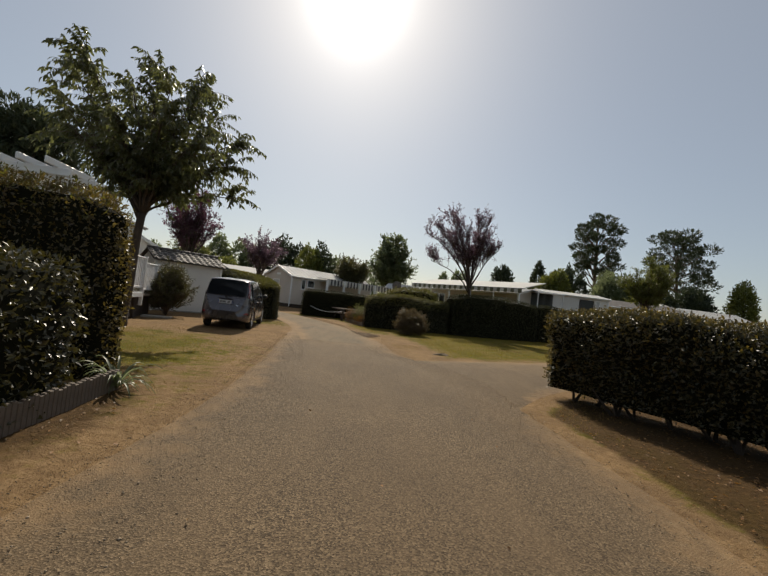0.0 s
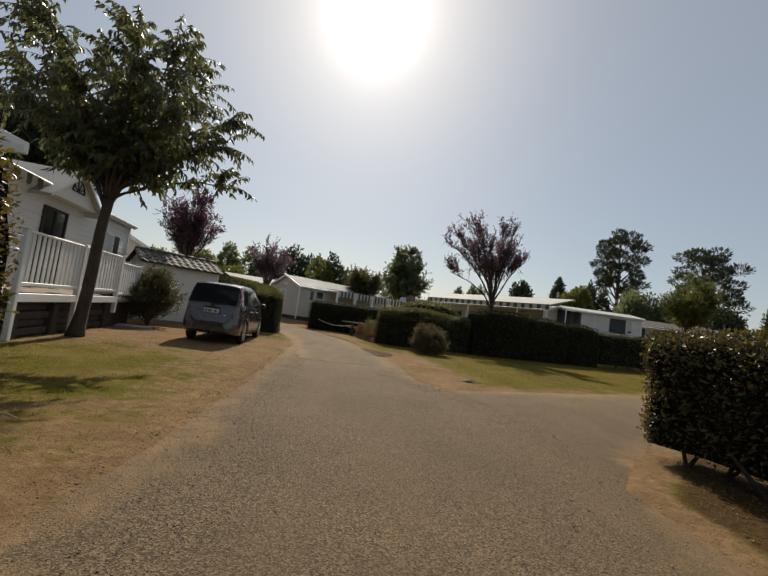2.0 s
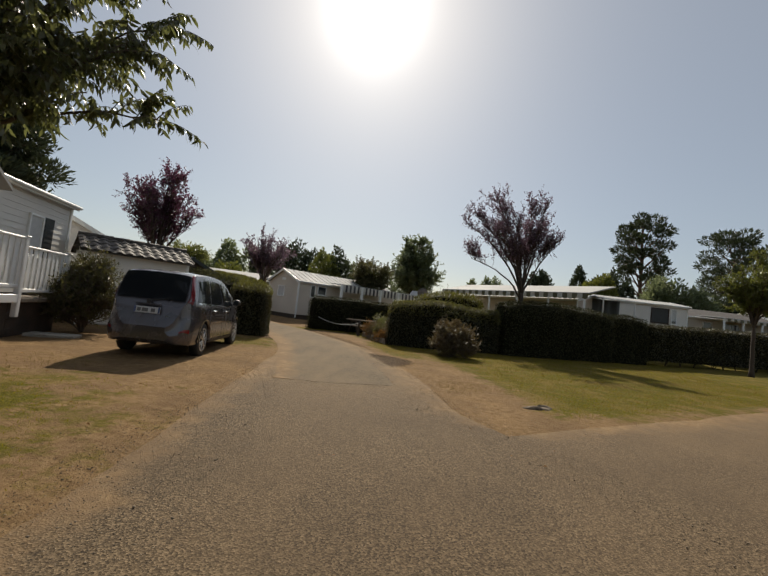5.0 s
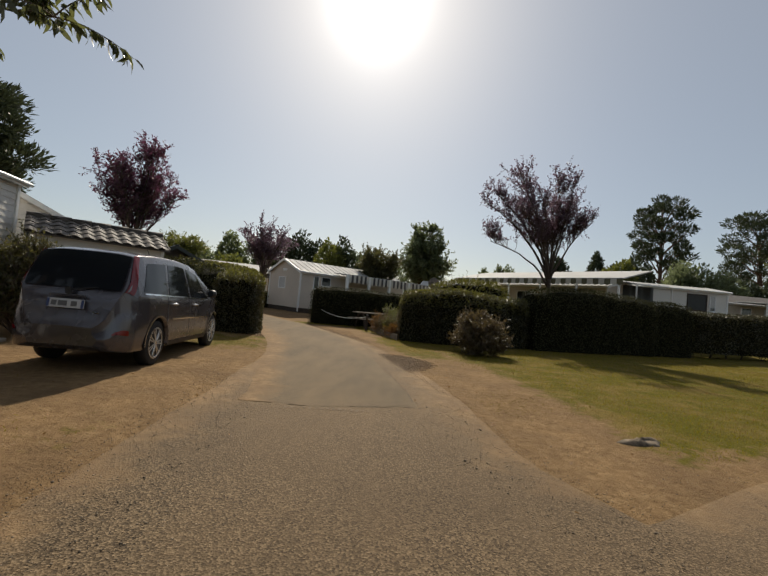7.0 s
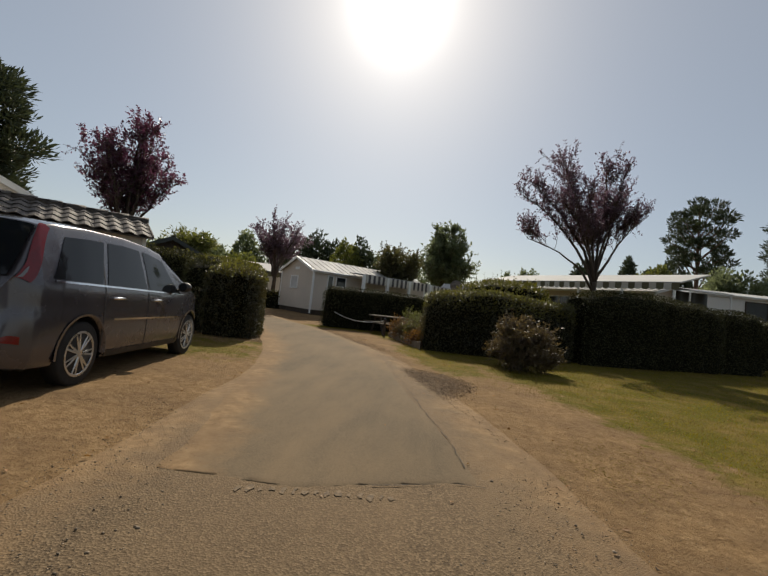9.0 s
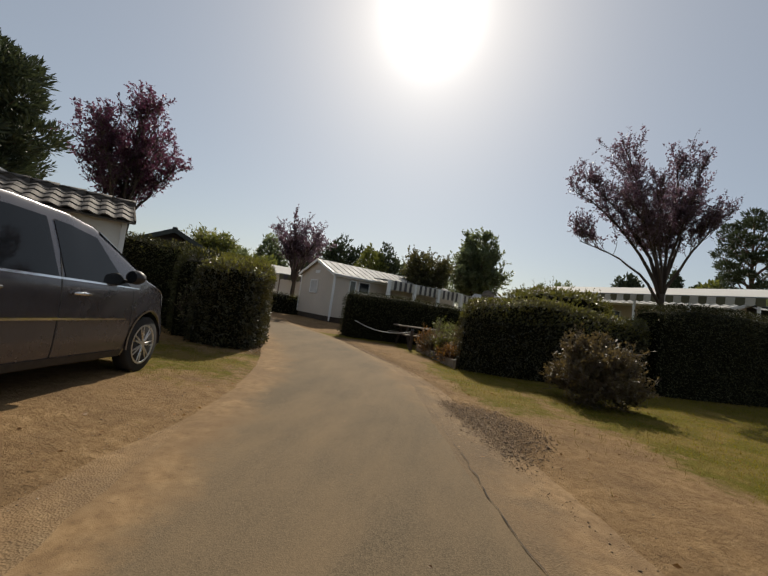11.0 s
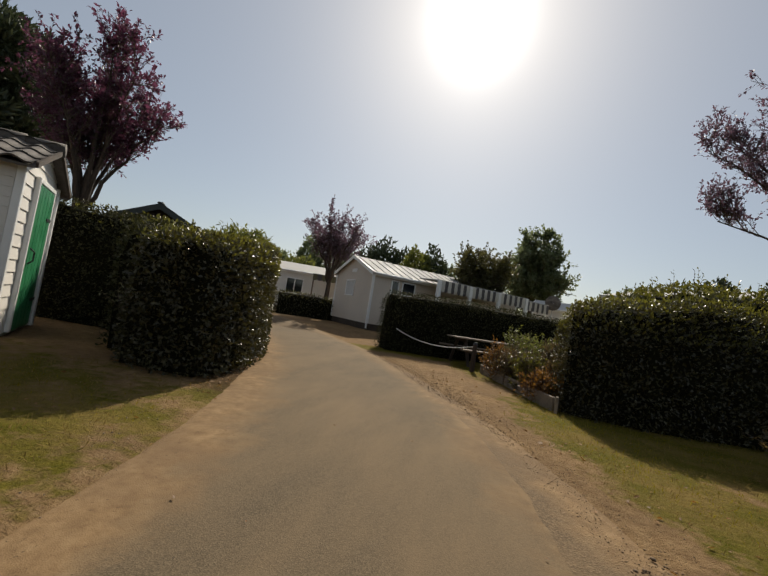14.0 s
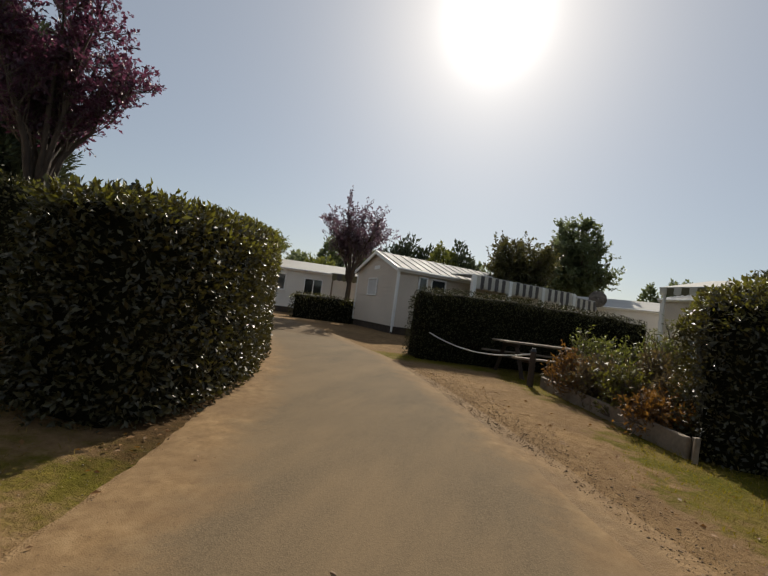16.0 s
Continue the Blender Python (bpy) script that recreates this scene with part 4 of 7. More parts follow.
def thicket(name, at, r, h, label, seed, leaf, n=2600, size=0.45, spiky=0.0):
    """A far clump of trees: several crowns of leaves over short stems."""
    rng = np.random.default_rng(seed)
    base = (at[0], at[1], float(ground_z(at[0], at[1])))
    th = thing(name, pose(*base), label, "tree")
    P, D = [], []
    k = max(3, int(r * 1.1))
    for i in range(k):
        cx, cy = rng.uniform(-r, r) * 0.85, rng.uniform(-1.2, 1.2)
        ch = h * rng.uniform(0.82, 1.0) * (1 - 0.16 * abs(cx) / r)
        cr = rng.uniform(0.36, 0.56) * min(r, h * 0.6)
        part("trunk", Geo().tube([(cx, cy, -0.1), (cx, cy, ch * 0.5), (cx + 0.1, cy, ch * 0.85)], [0.16, 0.11, 0.04], 6), M["bark"], th)
        m = n // k
        u = unit(rng.normal(0, 1, (m, 3)))
        z01 = (u[:, 2:3] + 1) / 2
        rad = cr * (1 - spiky * z01) * rng.uniform(0.55, 1.08, (m, 1))
        P.append(np.array([cx, cy, 0]) + np.concatenate([u[:, :2] * rad, ch * 0.55 + u[:, 2:3] * ch * 0.46 * rng.uniform(0.6, 1.03, (m, 1))], 1))
        D.append(u + rng.normal(0, 0.7, (m, 3)) + [0, 0, 0.3 + spiky])
    P, D = np.concatenate(P), np.concatenate(D)
    P += 0.25 * np.stack([wave(P[:, 2] * 2, P[:, 0] * 2, 1.5, seed), wave(P[:, 0] * 2, P[:, 1], 1.5, seed), wave(P[:, 0], P[:, 1] * 3, 2.0, seed)], 1)
    L = size * rng.uniform(0.5, 1.3, len(P))
    part("crown", leaf_mesh("crown", P, D, rng.normal(0, 1, (len(P), 3)) + [0, 0, 0.8], L, L * 0.5), M[leaf], th)
    return th


def shrub(name, at, r, h, label, seed, leaf, n=14, n2=120, leaf_len=0.08, per=9, wild=0.5, category="shrub", n3=5):
    """A loose shrub: many stems from the ground and an airy outline."""
    rr = np.random.default_rng(seed)
    tips = []
    for i in range(n):
        a, q = 6.283 * i / n + rr.uniform(-0.3, 0.3), rr.uniform(0.15, 1.0)
        tips.append(((math.cos(a) * r * 0.9 * q, math.sin(a) * r * 0.9 * q, h * (1.0 - 0.8 * q * q) * rr.uniform(0.6, 1.0)), rr.uniform(0.0, 0.9)))
    return tree(name, at, [(0, 0, 0), (0, 0, 0.06), (0, 0, 0.12)], 0.035, tips, egg((0, 0, h * 0.45), (r, r, h * 0.62)), label, seed, leaf, n2, n3, (0.2, 0.5 * h), (0.1, 0.35), wild, 0.6, leaf_len, 0.4, per, 0.0, False, "twig", 0, 5, 0.25, 0, (0.3, 0.5), category)

# far tree line
thicket("tree_clump", (-14.5, 60.0), 6.0, 10.4, "distant dark green clump of conifers", 61, "pine_needle", 8840, 0.5, 0.35)
thicket("tree_clump", (-10.8, 57.0), 3.0, 8.0, "distant rounded green bush", 62, "tree_olive", 5780, 0.4)
thicket("tree_clump", (-22.6, 60.0), 3.8, 9.6, "distant dark clump of trees behind the shed", 63, "tree_green", 6120, 0.5)
thicket("tree_clump", (11.7, 68.0), 2.4, 8.6, "small distant rounded tree", 65, "tree_green", 4080, 0.45)
thicket("tree_clump", (17.5, 60.0), 2.8, 9.0, "distant dark conifers beside a pale tree", 73, "pine_needle", 4420, 0.45, 0.1)
thicket("tree_clump", (24.8, 67.0), 3.6, 10.4, "distant group of dark conifers", 66, "pine_needle", 6460, 0.5, 0.2)
thicket("tree_clump", (30.3, 67.0), 3.0, 10.6, "distant dark conifers behind the homes", 74, "pine_needle", 4420, 0.5, 0.25)
thicket("tree_clump", (27.3, 63.0), 3.4, 9.8, "distant pale green rounded tree", 67, "tree_olive", 6120, 0.45)
thicket("tree_clump", (37.5, 66.0), 6.5, 10.2, "distant band of scrub below the pines", 68, "tree_green", 10200, 0.55, 0.2)
thicket("tree_clump", (52.0, 68.0), 6.5, 9.5, "distant band of scrub below the pines", 69, "pine_needle", 9520, 0.55, 0.2)
thicket("tree_clump", (59.5, 66.0), 3.2, 12.6, "distant rounded green tree", 70, "tree_olive", 5440, 0.5)
thicket("tree_clump", (-17.6, 45.0), 2.4, 4.6, "light green tree behind the cream home", 71, "tree_olive", 3740, 0.35)
thicket("tree_clump", (-30.0, 55.0), 7.0, 6.5, "distant trees behind the white home", 72, "tree_green", 7140, 0.5)
thicket("tree_clump", (-5.0, 64.0), 6.5, 9.0, "distant green trees behind the homes", 64, "tree_green", 5440, 0.45, 0.2)

# ---------------- hedges ----------------
hedge("hedge", [(-3.55, -2.5, 1.5), (-3.42, 1.0, 1.5), (-3.38, 2.8, 1.48), (-3.62, 4.35, 1.46)], 1.3, 1.5, "low clipped laurel hedge with glossy dark leaves beside the road", 81, "laurel", 0.06, 560, 0.0, 0.05)
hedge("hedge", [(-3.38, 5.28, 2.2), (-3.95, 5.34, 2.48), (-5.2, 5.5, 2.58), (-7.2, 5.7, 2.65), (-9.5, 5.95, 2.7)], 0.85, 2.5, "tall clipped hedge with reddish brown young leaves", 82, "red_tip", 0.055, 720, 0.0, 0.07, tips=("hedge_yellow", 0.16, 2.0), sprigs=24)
hedge("hedge", [(3.5, 7.85, 1.56), (4.25, 6.3, 1.62), (5.1, 4.9, 1.7), (6.4, 3.0, 1.7), (7.6, 1.0, 1.7)], 1.3, 1.65, "clipped hedge on bare stems at the lane corner", 83, "laurel", 0.05, 1100, 0.2, 0.19, stems=26, tips=("red_tip", 0.4, 0.3), sprigs=14, taper=0.45)
# yellow leaves from 1.42 m up paint the sun on this hedge's top
hedge("hedge", [(-5.56, 18.85, 1.62), (-5.62, 19.7, 1.7), (-6.08, 20.85, 1.86), (-7.3, 22.9, 2.12), (-9.5, 25.6, 2.35), (-11.6, 27.4, 2.4)], 1.32, 1.7, "boxy laurel hedge at the bend, its sunlit top put in as yellow leaves", 84, "laurel", 0.054, 1350, 0.0, 0.06, tips=("hedge_yellow", 0.3, 1.42), wild=0.6, square=True)
hedge("hedge", [(-10.4, 21.0, 2.3), (-9.2, 21.25, 2.2), (-8.2, 21.3, 2.12), (-7.4, 20.9, 2.0), (-6.85, 20.15, 1.86), (-6.45, 19.5, 1.7)], 1.0, 2.0, "dark clipped hedge between the shed and the bend", 95, "dark_hedge", 0.06, 620, 0.0, 0.08, tips=("hedge_yellow", 0.1, 1.7))
# upper leaves: some truly yellow, more added to paint the sunlit top
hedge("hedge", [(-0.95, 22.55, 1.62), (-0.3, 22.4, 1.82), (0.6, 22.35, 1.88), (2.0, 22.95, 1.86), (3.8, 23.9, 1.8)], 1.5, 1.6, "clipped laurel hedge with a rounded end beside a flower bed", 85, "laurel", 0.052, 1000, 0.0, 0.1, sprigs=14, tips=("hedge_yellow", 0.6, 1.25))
hedge("hedge", [(3.7, 23.6, 2.2), (5.0, 24.0, 2.4), (6.8, 24.9, 2.55), (8.8, 25.95, 2.5), (10.0, 26.6, 2.35)], 1.4, 2.4, "tall dark clipped hedge under a plum tree", 86, "dark_hedge", 0.055, 560, 0.0, 0.09)
hedge("hedge", [(9.9, 26.75, 2.35), (11.2, 27.4, 2.5), (12.6, 28.15, 2.35)], 1.3, 2.4, "rounded dark green shrub clipped like a drum", 87, "dark_hedge", 0.06, 500)
hedge("hedge", [(12.4, 28.0, 2.15), (15.0, 29.4, 2.25), (19, 31.5, 2.45), (25, 34.3, 2.6), (32, 37.2, 2.8)], 1.1, 1.5, "long low hedge along the far lawn with gaps at its foot", 88, "laurel", 0.085, 220, 0.25, 0.08, stems=12)
hedge("hedge", [(-5.35, 27.0, 1.75), (-3.6, 27.9, 1.8), (-1.6, 29.2, 1.8), (0.6, 30.8, 1.75)], 1.3, 1.7, "dark clipped hedge before the cream home", 89, "dark_hedge", 0.045, 750)
hedge("hedge", [(-12.9, 33.4, 1.15), (-11.2, 34.4, 1.15), (-9.9, 35.2, 1.15)], 0.9, 1.1, "low hedge before the far white home", 90, "laurel", 0.08, 240, tips=("hedge_yellow", 0.25, 0.8))
hedge("shrub", [(0.1, 23.6, 2.15), (1.2, 23.9, 2.42), (2.2, 24.3, 2.4), (3.2, 24.8, 2.2)], 1.5, 2.0, "yellow-green shrub rising behind the clipped hedge", 91, "hedge_yellow", 0.085, 260, 0.0, 0.2, sprigs=40, category="shrub", tips=("hedge_yellow", 0.5, 1.2), wild=1.1)
shrub("shrub", (1.45, 19.75), 0.88, 1.14, "loose brownish shrub with twiggy branches on the lawn", 92, "shrub_brown", 24, 420, 0.075, 9, 0.3, n3=6)
shrub("shrub", (-7.9, 15.0), 0.95, 1.85, "loose olive shrub between the deck and the shed", 93, "shrub_olive", 34, 420, 0.075, 9, 0.6, n3=7)

# ---------------- parked car ----------------
paint = Mat("grey_car_paint", 0.3, 0.5)
paint.color(paint.mix(paint.noise(260, 2), (0.066, 0.061, 0.07), (0.095, 0.088, 0.099)))
paint.p.inputs["Coat Weight"].default_value = 0.75
paint.p.inputs["Coat Roughness"].default_value = 0.06
paint.rough(paint.ramp(paint.noise(3, 4), [(0.3, 0.22), (0.75, 0.32)]))
M["paint"] = paint.m
M["car_glass"] = glass_material("tinted_car_glass", (0.012, 0.014, 0.017), 0.02)
M["car_glass"].node_tree.nodes["Principled BSDF"].inputs["Specular IOR Level"].default_value = 0.28
M["tyre"] = plain("tyre_rubber", (0.012, 0.0115, 0.011), 0.8, 0, 0.3, 8, 0.3, 80)
M["alloy"] = plain("alloy_rim", (0.55, 0.55, 0.54), 0.3, 0.85, 0.1, 6, 0.02)
M["trim_black"] = plain("black_trim", (0.018, 0.018, 0.02), 0.55, 0, 0.2, 5, 0.05)
M["chrome"] = plain("chrome_strip", (0.75, 0.75, 0.76), 0.12, 1.0, 0.04, 4, 0)
M["plate_white"] = plain("white_number_plate", (0.5, 0.5, 0.5), 0.4, 0, 0.05, 4, 0)
M["plate_ink"] = plain("faded_plate_ink", (0.12, 0.12, 0.12), 0.5, 0, 0.1, 5, 0)
M["plate_blue"] = plain("blue_plate_band", (0.04, 0.06, 0.16), 0.4, 0, 0.05, 4, 0)
lamp_red = Mat("red_tail_lamp", 0.12)
lamp_red.color(lamp_red.mix(lamp_red.noise(20, 2), (0.09, 0.003, 0.006), (0.2, 0.006, 0.01)))
M["lamp_red"] = lamp_red.m
M["lamp_clear"] = glass_material("clear_lamp", (0.16, 0.16, 0.17), 0.08)

CAR_TOP = [(0.0, 0.56), (0.03, 0.64), (0.07, 0.86), (0.11, 0.97), (0.2, 1.16), (0.32, 1.4), (0.4, 1.52), (0.55, 1.555), (1.0, 1.585), (1.7, 1.595), (2.3, 1.565), (2.65, 1.51), (3.05, 1.3), (3.42, 1.1), (3.55, 1.04), (3.85, 0.96), (4.1, 0.86), (4.27, 0.74), (4.35, 0.6), (4.37, 0.55)]
CAR_W = [(0.0, 0.42), (0.03, 0.56), (0.07, 0.66), (0.13, 0.74), (0.22, 0.805), (0.36, 0.855), (0.6, 0.89), (0.9, 0.905), (2.0, 0.913), (3.3, 0.905), (3.7, 0.87), (4.0, 0.79), (4.2, 0.67), (4.32, 0.52), (4.37, 0.4)]
CAR_LOW = [(0.0, 0.5), (0.03, 0.64), (0.08, 0.74), (0.16, 0.81), (0.3, 0.87), (0.6, 0.9), (0.9, 0.912), (3.5, 0.912), (3.8, 0.88), (4.1, 0.79), (4.27, 0.66), (4.37, 0.48)]
CAR_BOT = [(0.0, 0.33), (0.06, 0.27), (0.3, 0.23), (0.8, 0.22), (3.7, 0.2), (4.1, 0.21), (4.3, 0.27), (4.37, 0.36)]


def table(rows, y):
    r = np.array(rows)
    return np.interp(y, r[:, 0], r[:, 1])


def car_ring(y):
    """Half of the car's section at y, from the sill to the middle of the roof: 9 posts in x and z."""
    w, zb, zt = table(CAR_W, y), table(CAR_BOT, y), table(CAR_TOP, y)
    belt = min(1.0 - 0.02 * y, zt - 0.03)
    h = np.clip((zt - belt) / 0.58, 0, 1)
    hw = w * (0.99 - 0.2 * h)
    shoulder = zb + (belt - zb) * 0.72
    low = table(CAR_LOW, y)
    return np.array([(0, zb), (0.84 * low, zb), (0.965 * low, zb + 0.05), (1.0 * low, zb + 0.2 * min(1, (belt - zb) / 0.5)), (0.5 * (low + w * 1.01), zb + (belt - zb) * 0.55), (1.0 * w, shoulder), (0.975 * w, belt),
                     (hw, zt - 0.085 * h - 0.004), (hw * 0.9, zt - 0.03 * h - 0.002), (hw * 0.5, zt - 0.004), (0, zt)])


def car_at(y, v, off=0.0):
    """A point of the skin: v counts the posts of the section."""
    r = car_ring(y)
    i = min(int(v), len(r) - 2)
    t = v - i
    p = r[i] * (1 - t) + r[i + 1] * t
    if 0 < t < 1 and 0 < i < len(r) - 2:
        m0, m1 = (r[i + 1] - r[i - 1]) / 2, (r[min(i + 2, len(r) - 1)] - r[i]) / 2
        p = (2 * t ** 3 - 3 * t ** 2 + 1) * r[i] + (t ** 3 - 2 * t ** 2 + t) * m0 * 0.8 + (-2 * t ** 3 + 3 * t ** 2) * r[i + 1] + (t ** 3 - t ** 2) * m1 * 0.8
    q = np.array([p[0], y, p[1]])
    if off:
        e = 0.012
        a = car_at(y + e, v)
        b = car_at(y, min(v + 0.05, 9.99))
        c = car_at(y, max(v - 0.05, 0))
        n = np.cross(a - q, b - c)
        if np.linalg.norm(n) > 1e-9:
            n /= np.linalg.norm(n)
            if np.dot(n, q - np.array([0.0, 2.1, 0.8])) < 0:
                n = -n
            q = q + n * off
    return q


def skin_patch(corners, nu=8, nv=5, off=0.005, thick=0.0):
    """A panel on the skin over four corners (y, v), in order round."""
    (y0, v0), (y1, v1), (y2, v2), (y3, v3) = corners
    P = []
    for i in range(nu + 1):
        a = i / nu
        P.append([car_at((y0 * (1 - a) + y1 * a) * (1 - b) + (y3 * (1 - a) + y2 * a) * b, (v0 * (1 - a) + v1 * a) * (1 - b) + (v3 * (1 - a) + v2 * a) * b, off) for b in np.linspace(0, 1, nv + 1)])
    return np.array(P)


def mirror_x(P):
    return np.array(P) * np.array([-1, 1, 1])


def make_wheel(parent, x, y, side):
    w = part("wheel", Geo().tube([(x - 0.1 * side, y, 0.315), (x - 0.09 * side, y, 0.315), (x + 0.085 * side, y, 0.315), (x + 0.1 * side, y, 0.315)], [0.285, 0.315, 0.315, 0.29], 36), M["tyre"], parent, "black rubber tyre", True)
    f = x + side * 0.102
    t = np.linspace(0, 2 * np.pi, 37)
    ring = Geo()
    for r0, r1, o in ((0.225, 0.205, 0.006), (0.205, 0.195, -0.01)):
        ring.grid([[(f + side * 0.004, y + math.cos(a) * r0, 0.315 + math.sin(a) * r0), (f + side * o, y + math.cos(a) * r1, 0.315 + math.sin(a) * r1)] for a in t])
    ring.grid([[(f - side * 0.005, y + math.cos(a) * 0.2, 0.315 + math.sin(a) * 0.2), (f - side * 0.09, y + math.cos(a) * 0.19, 0.315 + math.sin(a) * 0.19)] for a in t])
    part("rim", ring, M["alloy"], w, "silver alloy rim", True)
    part("brake_disc", Geo().tube([(f - side * 0.1, y, 0.315), (f - side * 0.075, y, 0.315)], 0.19, 24), M["trim_black"], w)
    for k in range(7):
        for d in (-0.13, 0.13):
            a = k * 2 * math.pi / 7 + d
            b = k * 2 * math.pi / 7 + d * 0.35
            g = Geo().tube([(f - side * 0.002, y + math.cos(b) * 0.035, 0.315 + math.sin(b) * 0.035), (f - side * 0.004, y + math.cos(a) * 0.12, 0.315 + math.sin(a) * 0.12), (f - side * 0.01, y + math.cos(a) * 0.203, 0.315 + math.sin(a) * 0.203)], [0.014, 0.012, 0.013], 6)
            part("spoke", g, M["alloy"], w)
    part("hub_cap", Geo().tube([(f - side * 0.03, y, 0.315), (f + side * 0.008, y, 0.315)], [0.045, 0.036], 18), M["alloy"], w)


def make_car(m):
    car = thing("car", m, "grey compact people carrier parked on sandy ground", "car")
    AX = (0.93, 3.57)
    ys = np.unique(np.concatenate([np.linspace(0, 0.45, 26), np.linspace(0.45, 4.37, 128)]))
    vs = np.concatenate([np.linspace(0, 1, 5), np.linspace(1.1, 7, 52), np.linspace(7.1, 10, 16)])
    half = np.array([[car_at(y, v) for v in vs] for y in ys])
    g = Geo()
    for P, flip in ((half, False), (mirror_x(half), True)):
        n, c = P.shape[:2]
        fs = []
        for i in range(n - 1):
            for j in range(c - 1):
                q = (P[i, j] + P[i + 1, j + 1]) / 2
                if abs(q[0]) > 0.5 and any((q[1] - a) ** 2 + (q[2] - 0.33) ** 2 < 0.375 ** 2 for a in AX):
                    continue
                f = (i * c + j, i * c + j + 1, (i + 1) * c + j + 1, (i + 1) * c + j)
                fs.append(f[::-1] if not flip else f)
        g.add(P.reshape(-1, 3), fs)
    for row, rev in ((0, False), (-1, True)):
        loop = np.concatenate([half[row], mirror_x(half[row])[::-1]])
        g.add(loop, [tuple(range(len(loop)))[::-1] if rev else tuple(range(len(loop)))])
    part("body", g, M["paint"], car, "dark grey metallic body", True)
    for side in (1, -1):
        fl = (lambda P: P) if side == 1 else mirror_x
        for a in AX:
            t = np.linspace(-0.12, math.pi + 0.12, 30)
            lip = []
            for k in t:
                yy, zz = a + math.cos(k) * 0.385, 0.33 + math.sin(k) * 0.385
                w = float(table(CAR_LOW, yy))
                lip.append([(side * (w + 0.012), yy, max(0.2, zz)), (side * (w + 0.016), a + math.cos(k) * 0.36, max(0.18, 0.33 + math.sin(k) * 0.36)), (side * (w - 0.05), a + math.cos(k) * 0.35, max(0.18, 0.33 + math.sin(k) * 0.35))])
            part("wheel_arch", Geo().grid(lip), M["paint"], car, "", True)
            t2 = np.linspace(0, math.pi, 20)
            part("wheel_well", Geo().grid([[(side * 0.88, a + math.cos(k) * 0.37, 0.3 + math.sin(k) * 0.37), (side * 0.5, a + math.cos(k) * 0.37, 0.3 + math.sin(k) * 0.37)] for k in t2]).grid([[(side * 0.5, a + math.cos(k) * 0.37, 0.3 + math.sin(k) * 0.37), (side * 0.5, a, 0.2)] for k in t2]), M["trim_black"], car)
            make_wheel(car, side * 0.785, a, side)
        # side windows: rear quarter, rear door, front door
        for cs in ([(0.48, 6.12), (1.18, 6.1), (1.28, 6.86), (0.68, 6.84)], [(1.27, 6.1), (2.12, 6.08), (2.02, 6.88), (1.36, 6.87)], [(2.2, 6.08), (3.16, 6.08), (2.66, 6.86), (2.1, 6.88)]):
            part("side_window", Geo().grid(fl(skin_patch(cs, 10, 5, 0.006))), M["car_glass"], car, "dark tinted side window", True)
        for y0, y1, v0, v1 in ((1.215, 1.235, 2.6, 6.9), (2.15, 2.165, 2.2, 6.9), (3.2, 3.215, 2.2, 5.9)):
            part("door_seam", Geo().grid(fl(skin_patch([(y0, v0), (y1, v0), (y1, v1), (y0, v1)], 1, 24, 0.003))), M["trim_black"], car)
        part("belt_strip", Geo().grid(fl(skin_patch([(0.5, 6.03), (3.3, 6.0), (3.3, 6.05), (0.5, 6.08)], 60, 1, 0.012))), M["chrome"], car, "bright strip below the windows", True)
        part("rub_strip", Geo().grid(fl(skin_patch([(1.4, 4.0), (3.1, 4.0), (3.1, 4.16), (1.4, 4.16)], 24, 2, 0.014))), M["chrome"], car, "bright side rubbing strip", True)
        part("sill", Geo().grid(fl(skin_patch([(1.35, 1.6), (3.15, 1.6), (3.15, 2.35), (1.35, 2.35)], 20, 4, 0.01))), M["trim_black"], car, "", True)
        for yh in (1.36, 2.3):
            p0, p1 = car_at(yh, 5.6, 0.03), car_at(yh + 0.2, 5.6, 0.03)
            pm = car_at(yh + 0.1, 5.6, 0.05)
            h = Geo().tube(fl(np.array([car_at(yh - 0.01, 5.6), p0, pm, p1, car_at(yh + 0.21, 5.6)])), [0.012, 0.014, 0.015, 0.014, 0.012], 8)
            part("door_handle", h, M["chrome"], car, "bright door handle", True)
        # mirror on its foot
        mir = Geo()
        a = np.linspace(0, np.pi, 9)
        rows = []
        for yy, k in ((0.0, 0.5), (0.03, 0.9), (0.08, 1.0), (0.13, 0.8), (0.16, 0.3)):
            rows.append([(side * (1.0 + math.cos(q) * 0.115 * k), 2.98 + yy, 1.06 + math.sin(q) * 0.075 * k) for q in np.linspace(0, 2 * np.pi, 17)])
        mir.grid(rows)
        mir.box((side * 0.92, 3.06, 1.01), (0.12, 0.05, 0.04), bevel=0.01)
        part("wing_mirror", mir, M["trim_black"], car, "black wing mirror", True)
        part("mirror_glass", Geo().tube([(side * 1.0, 2.975, 1.06), (side * 1.0, 2.98, 1.06)], 0.062, 16), M["car_glass"], car)
        # tall tail lamp wrapped round the rear corner
        lamp = skin_patch([(0.12, 6.3), (0.25, 5.9), (0.5, 7.05), (0.42, 7.6)], 12, 16, 0.014)
        part("tail_lamp", Geo().grid(fl(lamp)), M["lamp_red"], car, "tall red tail lamp", True)
        clear = skin_patch([(0.16, 6.2), (0.2, 6.18), (0.25, 6.5), (0.22, 6.52)], 4, 4, 0.018)
        part("reversing_lamp", Geo().grid(fl(clear)), M["lamp_clear"], car, "", True)
